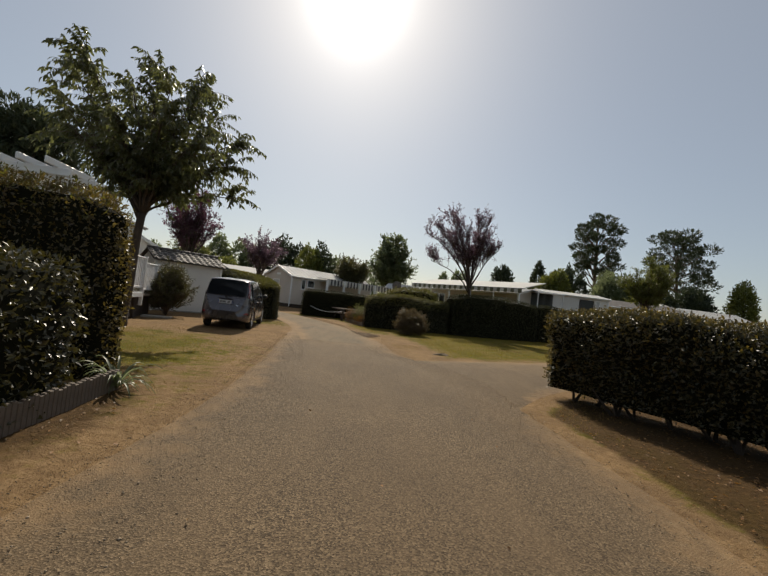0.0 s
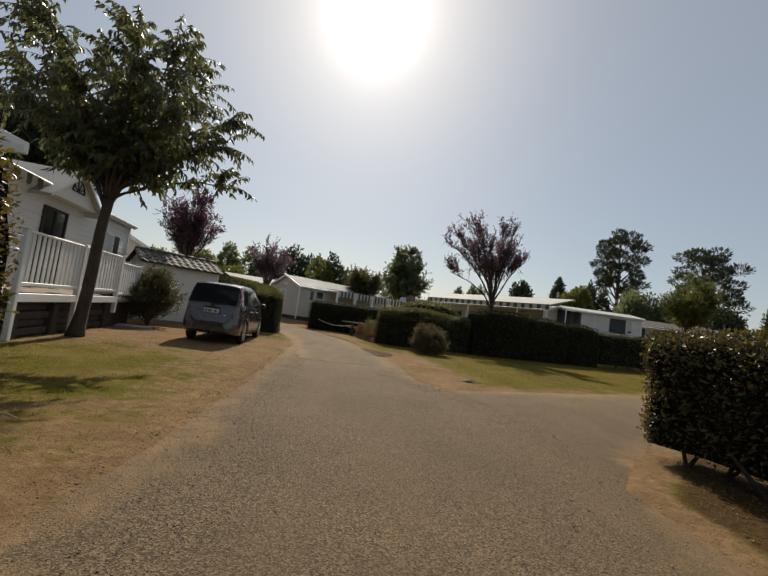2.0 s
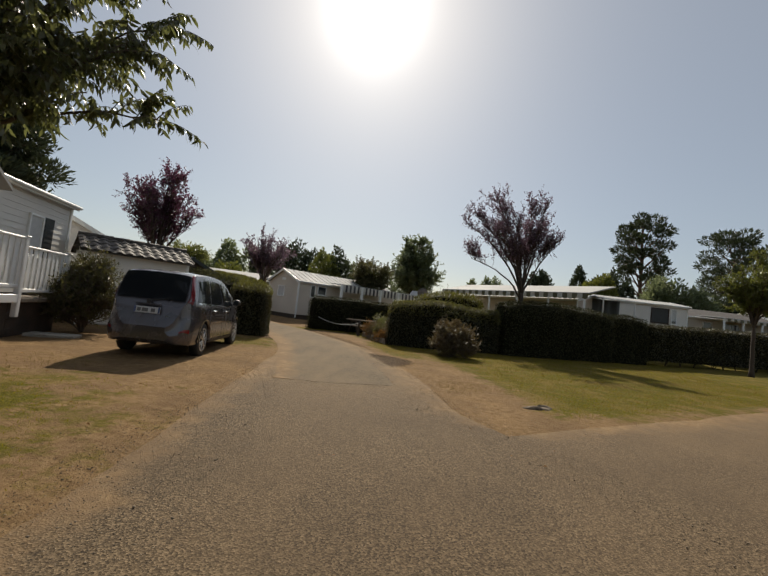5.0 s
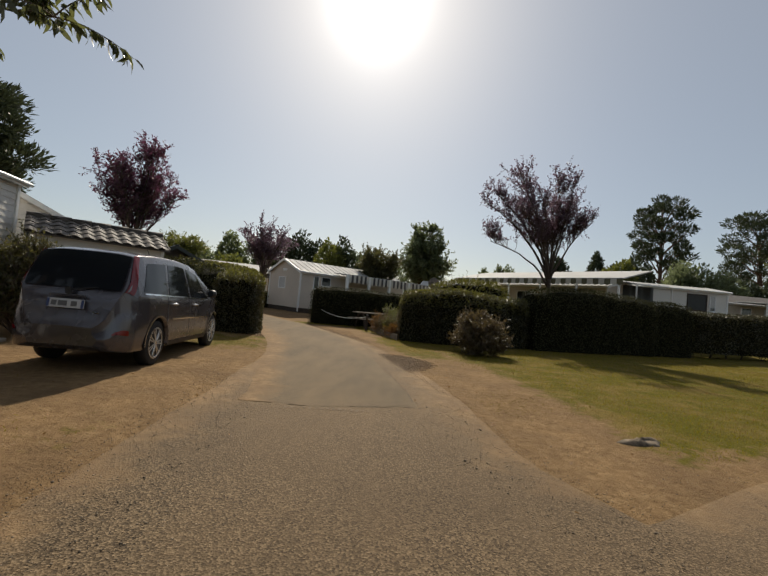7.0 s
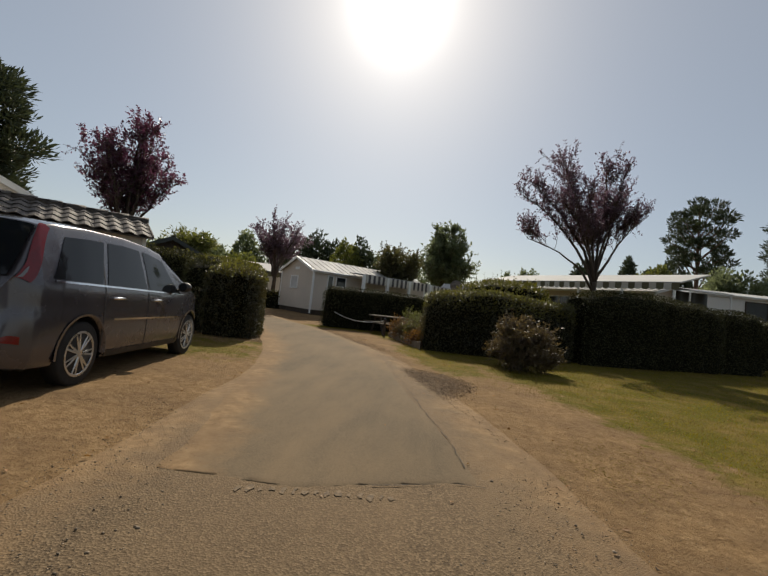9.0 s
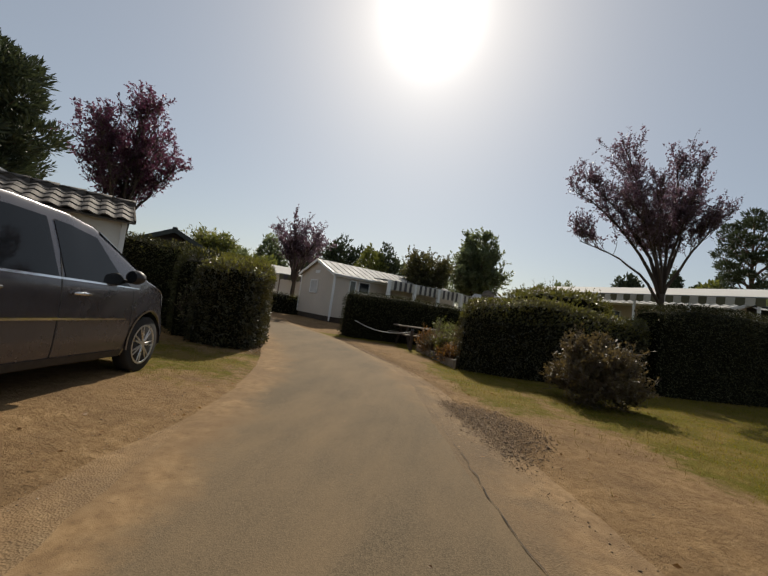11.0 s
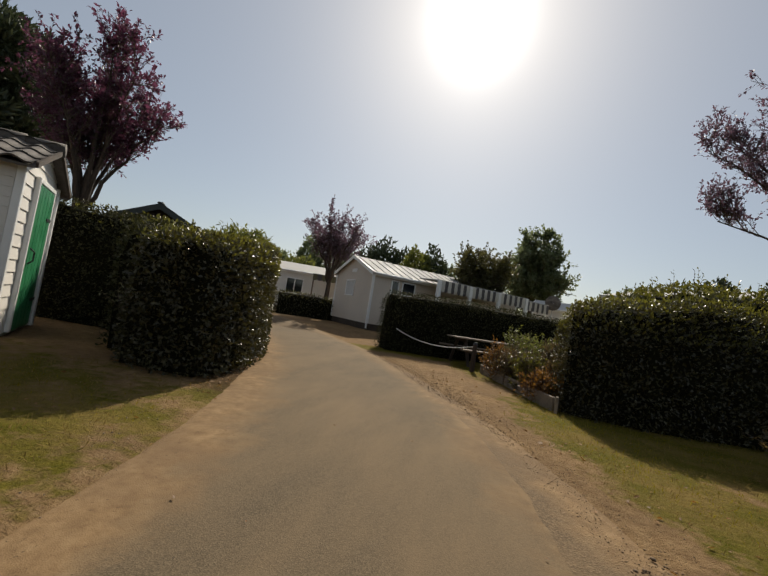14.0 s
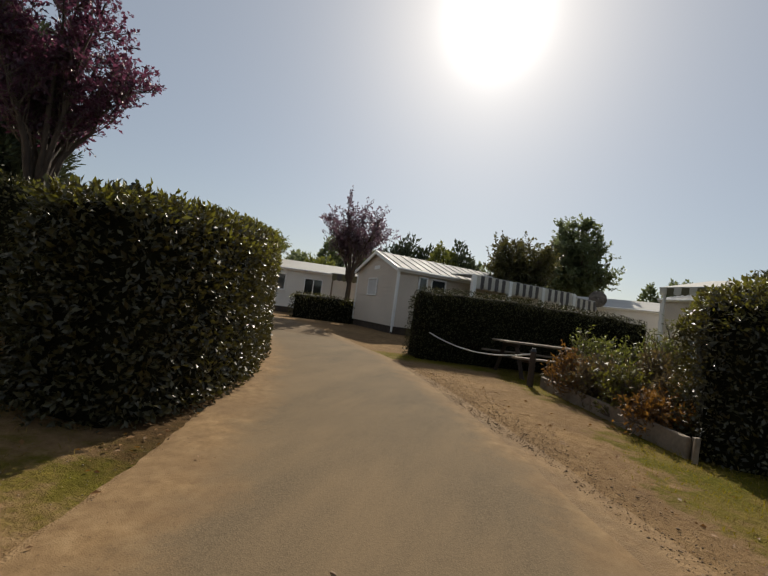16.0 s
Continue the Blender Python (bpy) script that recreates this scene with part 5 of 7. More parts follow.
        part("reflector", Geo().grid(fl(skin_patch([(0.05, 3.15), (0.2, 3.1), (0.2, 3.4), (0.05, 3.45)], 8, 3, 0.008))), M["lamp_red"], car, "", True)
        part("headlamp", Geo().grid(fl(skin_patch([(3.98, 5.3), (4.22, 5.1), (4.2, 5.9), (3.92, 6.1)], 6, 4, 0.008))), M["lamp_clear"], car, "clear headlamp", True)
        part("roof_strip", Geo().grid(fl(skin_patch([(0.6, 7.75), (2.5, 7.75), (2.5, 7.95), (0.6, 7.95)], 20, 1, 0.006))), M["trim_black"], car)
    # rear window and windscreen
    def across(y0, y1, v0, off, nu=10):
        half2 = np.array([[car_at(y, v, off) for v in np.linspace(v0, 10, 14)] for y in np.linspace(y0, y1, nu)])
        return np.concatenate([half2, mirror_x(half2)[:, ::-1][:, 1:]], axis=1)
    part("rear_window", Geo().grid(across(0.135, 0.385, 7.75, 0.022, 26)), M["car_glass"], car, "dark tinted rear window", True)
    part("windscreen", Geo().grid(across(2.72, 3.4, 7.25, 0.012, 24)), M["car_glass"], car, "sloping windscreen", True)
    plate = part("number_plate", Geo().box((0, 0.018, 0.83), (0.52, 0.016, 0.11), rx=-0.16, bevel=0.004), M["plate_white"], car, "white number plate with dark bars")
    for x0, wd in ((-0.16, 0.07), (-0.04, 0.12), (0.12, 0.08)):
        part("plate_bar", Geo().box((x0, 0.007, 0.83), (wd, 0.008, 0.06), rx=-0.16), M["plate_ink"], plate)
    part("plate_band", Geo().box((-0.24, 0.007, 0.83), (0.035, 0.008, 0.1), rx=-0.16), M["plate_blue"], plate)
    part("plate_band", Geo().box((0.24, 0.007, 0.83), (0.035, 0.008, 0.1), rx=-0.16), M["plate_blue"], plate)
    part("tailgate_handle", Geo().box((0, 0.035, 0.93), (0.5, 0.03, 0.03), bevel=0.008), M["paint"], car)
    part("badge", Geo().tube([(0, 0.03, 0.985), (0, 0.065, 0.985)], [0.045, 0.04], 18), M["trim_black"], car)
    part("model_mark", Geo().box((0.42, 0.03, 0.74), (0.09, 0.01, 0.014), rx=-0.16), M["chrome"], car)
    part("rear_wiper", Geo().tube([(0, 0.085, 1.0), (0.2, 0.11, 1.03), (0.36, 0.12, 1.05)], [0.012, 0.008, 0.006], 6), M["trim_black"], car)
    part("number_plate", Geo().box((0, 4.38, 0.5), (0.5, 0.012, 0.11), bevel=0.003), M["plate_white"], car)
    part("aerial", Geo().tube([(0, 2.2, 1.56), (0, 2.0, 1.72), (0, 1.85, 1.82)], [0.008, 0.004, 0.003], 6), M["trim_black"], car)
    return car


make_car(pose(-4.85, 12.63, 0.0, 0, 0, 9.5) @ Matrix.Diagonal((0.84, 0.96, 1.03, 1.0)))

# ---------------- homes, shed, decks ----------------
def frame_box(g, x0, x1, z0, z1, y, t, d):
    """A window frame of four bars, on the wall y."""
    for cx, cz, sx, sz in (((x0 + x1) / 2, z0, x1 - x0 + t, t), ((x0 + x1) / 2, z1, x1 - x0 + t, t), (x0, (z0 + z1) / 2, t, z1 - z0 + t), (x1, (z0 + z1) / 2, t, z1 - z0 + t)):
        g.box((cx, y, cz), (sx, d, sz), bevel=0.008)


def window(home, x0, x1, z0, z1, y, out=-1, panes=1, frame="white_trim", glass="glass", shutters=0.0, curtain=False, sides=(-1, 1)):
    """A window in the wall y of a home, seen from the side out; its parts sit on the wall."""
    g = Geo()
    frame_box(g, x0, x1, z0, z1, y + out * 0.034, 0.055, 0.07)
    for k in range(1, panes):
        x = x0 + (x1 - x0) * k / panes
        g.box((x, y + out * 0.03, (z0 + z1) / 2), (0.045, 0.06, z1 - z0))
    w = part("window", g, M[frame], home, "white-framed window")
    w2 = part("pane", Geo().box(((x0 + x1) / 2, y + out * 0.026, (z0 + z1) / 2), (x1 - x0, 0.012, z1 - z0)), M[glass], w)
    part("sill", Geo().box(((x0 + x1) / 2, y + out * 0.05, z0 - 0.04), (x1 - x0 + 0.14, 0.11, 0.03), bevel=0.006), M[frame], w)
    if curtain:
        part("curtain", Geo().box(((x0 + x1) / 2, y + out * 0.037, (z0 + z1) / 2 + (z1 - z0) * 0.1), (x1 - x0 - 0.05, 0.006, (z1 - z0) * 0.75)), M["curtain"], w)
    if shutters:
        for sx in [(x0 - shutters / 2 - 0.04) if q < 0 else (x1 + shutters / 2 + 0.04) for q in sides]:
            s = Geo().box((sx, y + out * 0.035, (z0 + z1) / 2), (shutters, 0.035, z1 - z0 + 0.06), bevel=0.006)
            for k in range(8):
                s.box((sx, y + out * 0.056, z0 + (z1 - z0) * (k + 0.5) / 8), (shutters * 0.8, 0.012, (z1 - z0) / 14))
            part("shutter", s, M["shutter"], w, "dark louvred shutter")
    return w


def clad_wall(home, name, x0, x1, z0, z1, y, out, mat, board=0.16, peak=None, along_y=False, x=None):
    """A wall of overlapping boards; with peak (z) it is a gable."""
    n = max(2, int(round(((peak or z1) - z0) / board)))
    w = part(name, Geo().box(((x0 + x1) / 2, y - out * 0.03, (z0 + z1) / 2), (x1 - x0, 0.06, z1 - z0)), M[mat], home)
    top = peak or z1
    for k in range(n):
        za, zb = z0 + (top - z0) * k / n, z0 + (top - z0) * (k + 1) / n
        xa, xb = x0, x1
        if peak and zb > z1:
            f = max(0.02, 1 - (zb - z1) / (peak - z1 + 1e-6))
            xm = (x0 + x1) / 2
            xa, xb = xm - (x1 - x0) / 2 * f, xm + (x1 - x0) / 2 * f
        zt = zb
        vs = [(xa, y + out * 0.018, za), (xb, y + out * 0.018, za), (xb, y + out * 0.004, zt), (xa, y + out * 0.004, zt), (xa, y - out * 0.002, za), (xb, y - out * 0.002, za)]
        g = Geo().add(vs, [(0, 1, 2, 3), (0, 4, 5, 1)])
        part("cladding_board", g, M[mat], w)
    return w


def gable_roof(home, x0, x1, y0, y1, eave, ridge, over, mat, ribs=0, thick=0.07):
    """A ridged roof, its ridge along x."""
    ym = (y0 + y1) / 2
    for s, ye in ((-1, y0 - over), (1, y1 + over)):
        slope = (ridge - eave) / ((y1 - y0) / 2)
        ze = eave - over * slope
        g = Geo().add([(x0 - over, ye, ze), (x1 + over, ye, ze), (x1 + over, ym, ridge), (x0 - over, ym, ridge), (x0 - over, ye, ze + thick), (x1 + over, ye, ze + thick), (x1 + over, ym, ridge + thick), (x0 - over, ym, ridge + thick)],
                      [(0, 1, 2, 3), (7, 6, 5, 4), (0, 4, 5, 1), (1, 5, 6, 2), (0, 3, 7, 4)])
        r = part("roof", g, M[mat], home)
        for k in range(ribs):
            x = x0 - over + (x1 - x0 + 2 * over) * (k + 0.5) / ribs
            part("roof_rib", Geo().add([(x - 0.025, ye, ze + thick), (x + 0.025, ye, ze + thick), (x + 0.025, ym, ridge + thick), (x - 0.025, ym, ridge + thick), (x - 0.015, ye, ze + thick + 0.03), (x + 0.015, ye, ze + thick + 0.03), (x + 0.015, ym, ridge + thick + 0.03), (x - 0.015, ym, ridge + thick + 0.03)],
                                       [(4, 5, 6, 7), (0, 1, 5, 4), (3, 7, 6, 2), (0, 4, 7, 3), (1, 2, 6, 5)]), M[mat], r)
        part("fascia", Geo().box(((x0 + x1) / 2, ye - s * -0.012, ze + 0.0), (x1 - x0 + 2 * over, 0.025, 0.15), bevel=0.006), M["white_trim"], home)
        part("gutter", Geo().tube([(x0 - over, ye + s * 0.06, ze + 0.02), (x1 + over, ye + s * 0.06, ze + 0.02)], 0.05, 8), M["white_trim"], home)


def barge(home, x, y0, y1, eave, ridge, over, out, mat="white_trim", h=0.16):
    """Sloping boards on a gable at x."""
    ym = (y0 + y1) / 2
    slope = (ridge - eave) / ((y1 - y0) / 2)
    for ye in (y0 - over, y1 + over):
        ze = eave - over * slope
        a = [(x, ye, ze - h * 0.4), (x, ym, ridge - h * 0.4), (x, ym, ridge + h * 0.6), (x, ye, ze + h * 0.6)]
        b = [(x + out * 0.03, *p[1:]) for p in a]
        part("barge_board", Geo().add(a + b, [(0, 1, 2, 3), (7, 6, 5, 4), (0, 4, 5, 1), (3, 2, 6, 7), (0, 3, 7, 4), (1, 5, 6, 2)]), M[mat], home)


def gable_wall(home, x, y0, y1, z0, eave, ridge, out, mat, board=0.16):
    """An end wall at x, of overlapping boards under the roof."""
    ym, n = (y0 + y1) / 2, int((ridge - z0) / board)
    a = [(x, y0, z0), (x, y1, z0), (x, y1, eave), (x, ym, ridge), (x, y0, eave)]
    w = part("end_wall", Geo().add(a + [(x - out * 0.06, *p[1:]) for p in a], [(0, 1, 2, 3, 4), (9, 8, 7, 6, 5)] + [(i, i + 5, (i + 1) % 5 + 5, (i + 1) % 5) for i in range(5)]), M[mat], home)
    for k in range(n):
        za, zb = z0 + (ridge - z0) * k / n, z0 + (ridge - z0) * (k + 1) / n
        half = (y1 - y0) / 2 * (1 if za < eave else max(0.03, 1 - (za - eave) / (ridge - eave)))
        half2 = (y1 - y0) / 2 * (1 if zb < eave else max(0.0, 1 - (zb - eave) / (ridge - eave)))
        part("cladding_board", Geo().add([(x + out * 0.02, ym - half, za), (x + out * 0.02, ym + half, za), (x + out * 0.005, ym + half2, zb), (x + out * 0.005, ym - half2, zb), (x - out * 0.002, ym - half, za), (x - out * 0.002, ym + half, za)], [(0, 1, 2, 3), (0, 4, 5, 1)]), M[mat], w)
    return w


def window_end(home, x, y0, y1, z0, z1, out, panes=1, blind=False, frame="white_trim"):
    """A window in an end wall at x."""
    g = Geo()
    for cy, cz, sy, sz in (((y0 + y1) / 2, z0, y1 - y0, 0.06), ((y0 + y1) / 2, z1, y1 - y0, 0.06), (y0, (z0 + z1) / 2, 0.06, z1 - z0 + 0.06), (y1, (z0 + z1) / 2, 0.06, z1 - z0 + 0.06)):
        g.box((x + out * 0.034, cy, cz), (0.07, sy, sz), bevel=0.008)
    for k in range(1, panes):
        g.box((x + out * 0.022, y0 + (y1 - y0) * k / panes, (z0 + z1) / 2), (0.05, 0.045, z1 - z0))
    w = part("window", g, M[frame], home, "white-framed window")
    part("pane", Geo().box((x + out * 0.03, (y0 + y1) / 2, (z0 + z1) / 2), (0.012, y1 - y0, z1 - z0)), M["curtain" if blind else "glass"], w, "window with a closed pale blind" if blind else "")
    return w


def mobile_home(m, L, W, floor, eave, ridge, wall, label, roof="roof_white", ribs=18, windows=(), ends=(), corner=True, over=0.14):
    """A static caravan: long sides at y = 0 and y = W, ends at x = 0 and x = L. The floor is a height above the ground."""
    h = thing("mobile_home", m, label, "mobile home", "holiday homes")
    for y, out in ((0, -1), (W, 1)):
        clad_wall(h, "side_wall", 0, L, floor, eave, y, out, wall)
    for x, out in ((0, -1), (L, 1)):
        gable_wall(h, x, 0, W, floor, eave, ridge, out, wall)
        barge(h, x + out * over, 0, W, eave, ridge, over, out)
    gable_roof(h, 0, L, 0, W, eave, ridge, over, roof, ribs)
    part("skirt", Geo().box((L / 2, W / 2, floor / 2 - 0.05), (L - 0.06, W - 0.06, floor + 0.1)), M["wood_dark"], h, "dark skirting below the floor")
    if corner:
        for x in (0, L):
            for y in (0, W):
                part("corner_post", Geo().box((x, y, (floor + eave) / 2), (0.1, 0.1, eave - floor), bevel=0.01), M["white_trim"], h)
    for w in windows:
        window(h, *w[:4], 0, -1, **w[4])
    for e in ends:
        window_end(h, *e)
    return h


def rail_bay(deck, x0, y0, x1, y1, z, h=1.0, step=0.16, slat=0.09):
    """One bay of a white slatted railing between two posts."""
    d = Vector((x1 - x0, y1 - y0, 0))
    a, n = math.atan2(d.y, d.x), max(2, int(d.length / step))
    mid = ((x0 + x1) / 2, (y0 + y1) / 2)
    bay = part("railing", Geo().box((*mid, z + h), (d.length, 0.07, 0.05), rz=a, bevel=0.012).box((*mid, z + 0.12), (d.length, 0.045, 0.07), rz=a, bevel=0.01), M["pvc_rail"], deck, "white plastic railing")
    one = Geo().box((0, 0, 0), (slat, 0.022, h - 0.14), bevel=0.006).mesh("slat")
    one.materials.append(M["pvc_rail"])
    for k in range(n):
        t = (k + 0.5) / n
        s = new("slat", one)
        s.parent = bay
        s.matrix_basis = pose(x0 + d.x * t, y0 + d.y * t, z + h / 2 + 0.06, 0, 0, math.degrees(a))


def rail_post(deck, x, y, z0, z1):
    part("post", Geo().box((x, y, (z0 + z1) / 2), (0.1, 0.1, z1 - z0), bevel=0.012).box((x, y, z1 + 0.015), (0.13, 0.13, 0.03), bevel=0.01), M["pvc_rail"], deck)


def striped(h, x0, x1, y, z0, z1, n, mats, out=-0.01):
    """A hanging valance of striped cloth, scalloped below."""
    for k in range(n):
        xa, xb = x0 + (x1 - x0) * k / n, x0 + (x1 - x0) * (k + 1) / n
        xm = (xa + xb) / 2
        o = 0.02 * math.sin(k * 2.1)
        part("valance", Geo().add([(xa, y, z1), (xb, y, z1), (xb, y + o, z0 + 0.06), (xm, y + o, z0), (xa, y + o, z0 + 0.06), (xa, y - 0.008, z1), (xb, y - 0.008, z1), (xb, y + o - 0.008, z0 + 0.06), (xm, y + o - 0.008, z0), (xa, y + o - 0.008, z0 + 0.06)], [(0, 1, 2, 3, 4), (9, 8, 7, 6, 5), (0, 5, 6, 1), (0, 4, 9, 5), (1, 6, 7, 2)]), M[mats[k % 2]], h)


M["stripe_light"] = leafy("pale_awning_cloth", (0.62, 0.6, 0.55), (0.68, 0.66, 0.6), 0.8, 0.3, (0.7, 0.68, 0.6))
M["stripe_dark"] = leafy("dark_awning_cloth", (0.09, 0.085, 0.085), (0.12, 0.11, 0.11), 0.8, 0.2, (0.144, 0.1296, 0.1224))
M["stripe_olive"] = leafy("olive_awning_cloth", (0.12, 0.12, 0.07), (0.16, 0.15, 0.09), 0.8, 0.25, (0.216, 0.2016, 0.108))

# white home with a deck; its long side faces the road
A_TURN = 105.0
home_a = mobile_home(pose(-8.3, 8.6, 0, 0, 0, A_TURN), 9.0, 4.0, 0.75, 3.42, 3.95, "white_wall", "white clad mobile home with dark shutters and a raised deck", "roof_white", 22,
                     windows=((3.5, 4.55, 0.9, 2.9, dict(panes=2, frame="wood_dark")), (7.15, 7.7, 1.75, 2.8, dict(shutters=0.46, sides=(1,), curtain=True)), (1.2, 2.2, 0.85, 2.8, dict(panes=2))),
                     ends=((9.0, 1.4, 2.4, 1.7, 2.6, 1, 1, False),))

awning_a = thing("terrace_awning", pose(-8.3, 8.6, 0.0, 0, 0, A_TURN), "small striped awning over the deck", "awning")
part("canopy", Geo().box((-0.1, -0.62, 3.12), (2.1, 1.25, 0.05), rx=0.12, bevel=0.01), M["stripe_light"], awning_a)
striped(awning_a, -1.12, 0.92, -1.27, 2.82, 3.04, 12, ("stripe_light", "stripe_olive"))
for x in (-0.95, 0.8):
    part("arm", Geo().tube([(x, 0.0, 2.85), (x, -1.2, 3.0)], 0.018, 6), M["white_trim"], awning_a)

# small gable with a fan ornament over the long side
dg = Geo().add([(3.0, -0.35, 3.18), (5.4, -0.35, 3.18), (4.2, -0.35, 3.98), (3.0, 2.0, 3.18), (5.4, 2.0, 3.18), (4.2, 2.0, 3.98)], [(0, 1, 2), (3, 5, 4), (0, 3, 4, 1)])
part("front_gable", dg, M["white_wall"], home_a)
for sx in (-1, 1):
    part("gable_roof", Geo().add([(4.2 + sx * 1.42, -0.5, 3.04), (4.2, -0.5, 3.98), (4.2, 2.0, 3.98), (4.2 + sx * 1.42, 2.0, 3.04), (4.2 + sx * 1.42, -0.5, 3.12), (4.2, -0.5, 4.06), (4.2, 2.0, 4.06), (4.2 + sx * 1.42, 2.0, 3.12)], [(0, 1, 2, 3), (7, 6, 5, 4), (0, 4, 5, 1), (2, 6, 7, 3), (0, 3, 7, 4)]), M["roof_white"], home_a)
fan = Geo()
arc = [(4.2 + math.cos(t) * 0.3, -0.37, 3.5 + math.sin(t) * 0.3) for t in np.linspace(0, math.pi, 13)]
fan.tube(arc, 0.02, 6)
fan.tube([(3.9, -0.37, 3.5), (4.5, -0.37, 3.5)], 0.02, 6)
for t in np.linspace(0.5, math.pi - 0.5, 4):
    fan.tube([(4.2, -0.37, 3.5), (4.2 + math.cos(t) * 0.3, -0.37, 3.5 + math.sin(t) * 0.3)], 0.014, 6)
part("fan_ornament", fan, M["shutter"], home_a, "dark half-round fan ornament")

deck = thing("deck", pose(-8.3, 8.6, 0.1, 0, 0, A_TURN), "raised timber deck with a white slatted railing", "deck")
for k in range(11):
    part("deck_board", Geo().box((2.12, -0.12 - k * 0.145, 0.72), (4.25, 0.135, 0.035), bevel=0.006), M["wood_grey"], deck)
part("edge_beam", Geo().box((2.12, -1.7, 0.66), (4.25, 0.05, 0.16), bevel=0.01), M["white_trim"], deck)
part("edge_beam", Geo().box((4.27, -0.85, 0.66), (0.05, 1.7, 0.16), bevel=0.01), M["white_trim"], deck)
rail_bay(deck, 0.0, -1.68, 2.1, -1.68, 0.78, 1.06)
rail_bay(deck, 2.1, -1.68, 4.25, -1.68, 0.78, 1.06, 0.155, 0.1)
rail_bay(deck, 4.25, -1.66, 5.95, -1.6, 0.7, 0.98, 0.155, 0.1)
for x, y in ((0, -1.68), (2.1, -1.68), (4.25, -1.68)):
    rail_post(deck, x, y, 0.3 if x > 4 else -0.1, 1.86)
rail_post(deck, 5.95, -1.6, 0.2, 1.7)
part("landing", Geo().box((5.1, -0.86, 0.62), (1.62, 1.6, 0.08), bevel=0.01), M["wood_grey"], deck)
part("landing_skirt", Geo().box((5.1, -1.5, 0.24), (1.6, 0.05, 0.7), bevel=0.01), M["wood_dark"], deck, "dark timber boarding below the landing")
for x in (0.3, 1.6, 3.0, 4.05):
    for y in (-0.3, -1.5):
        part("pier", Geo().box((x, y, 0.3), (0.22, 0.22, 0.9), bevel=0.02), M["wood_dark"], deck)
for j in range(5):
    for i in range(3):
        lg = thing("log", pose(-8.3, 8.6, 0, 0, 0, A_TURN) @ pose(0.75 + i * 1.5, -1.45 + 0.06 * (j % 2), 0.09 + j * 0.155), "dark timber sleeper stacked below the deck", "timber", "sleepers below the deck")
        part("beam", Geo().box((0, 0, 0), (1.42, 0.2, 0.145), bevel=0.02), M["wood_dark"], lg)

# pergola of white beams over the tall hedge
per = thing("pergola", pose(-5.75, 7.15, 0, 0, 0, 6), "white painted pergola with projecting beams", "pergola")
for y in (0.0, 0.75):
    part("main_beam", Geo().box((-1.9, y, 3.02), (3.8, 0.08, 0.15), bevel=0.015), M["white_trim"], per)
    for x in (-3.6, -0.5):
        part("post", Geo().box((x, y, 1.5), (0.09, 0.09, 3.05), bevel=0.012), M["white_trim"], per)
for k in range(8):
    part("rafter", Geo().box((-0.25 - k * 0.46, 0.38, 3.15), (0.055, 1.35, 0.12), bevel=0.012), M["white_trim"], per)

# shed with grey tiled roof and green door
SH = pose(-9.37, 16.6, 0, 0, 0, 46)
shed = thing("garden_shed", SH, "white clad garden shed with grey tiled roof and green door", "shed")
SL, SW, SE, SR = 2.7, 1.9, 2.18, 2.56
clad_wall(shed, "side_wall", 0, SL, 0.05, SE, SW, 1, "white_wall", 0.2)
clad_wall(shed, "side_wall", 0, SL, 0.05, SE, 0, -1, "white_wall", 0.12)
gable_wall(shed, SL, 0, SW, 0.05, SE, SR, 1, "white_wall", 0.15)
gable_wall(shed, 0, 0, SW, 0.05, SE, SR, -1, "white_wall", 0.15)
part("floor", Geo().box((SL / 2, SW / 2, 0.03), (SL, SW, 0.06)), M["concrete"], shed)
door = part("door", Geo().box((SL + 0.03, 1.05, 1.05), (0.05, 0.86, 1.98), bevel=0.008), M["green_door"], shed, "closed bright green door")
for k in range(5):
    part("door_plank", Geo().box((SL + 0.062, 0.71 + k * 0.17, 1.05), (0.014, 0.162, 1.94), bevel=0.005), M["green_door"], door)
part("door_handle", Geo().tube([(SL + 0.06, 0.73, 0.95), (SL + 0.12, 0.73, 1.0), (SL + 0.12, 0.73, 1.12), (SL + 0.06, 0.73, 1.17)], 0.012, 6), M["black_plastic"], door)
for z in (0.45, 1.62):
    part("hinge", Geo().box((SL + 0.074, 1.37, z), (0.01, 0.24, 0.04)), M["black_plastic"], door)
for y, z, sy, sz in ((0.59, 1.05, 0.07, 2.0), (1.51, 1.05, 0.07, 2.0), (1.05, 2.07, 0.99, 0.07)):
    part("door_frame", Geo().box((SL + 0.04, y, z), (0.06, sy, sz), bevel=0.01), M["white_trim"], shed)
for y in (0, SW):
    for x in (0, SL):
        part("corner_post", Geo().box((x, y, SE / 2), (0.09, 0.09, SE), bevel=0.01), M["white_trim"], shed)
for x, out in ((-0.14, -1), (SL + 0.14, 1)):
    barge(shed, x, 0, SW, SE, SR, 0.16, out, "wood_dark", 0.07)
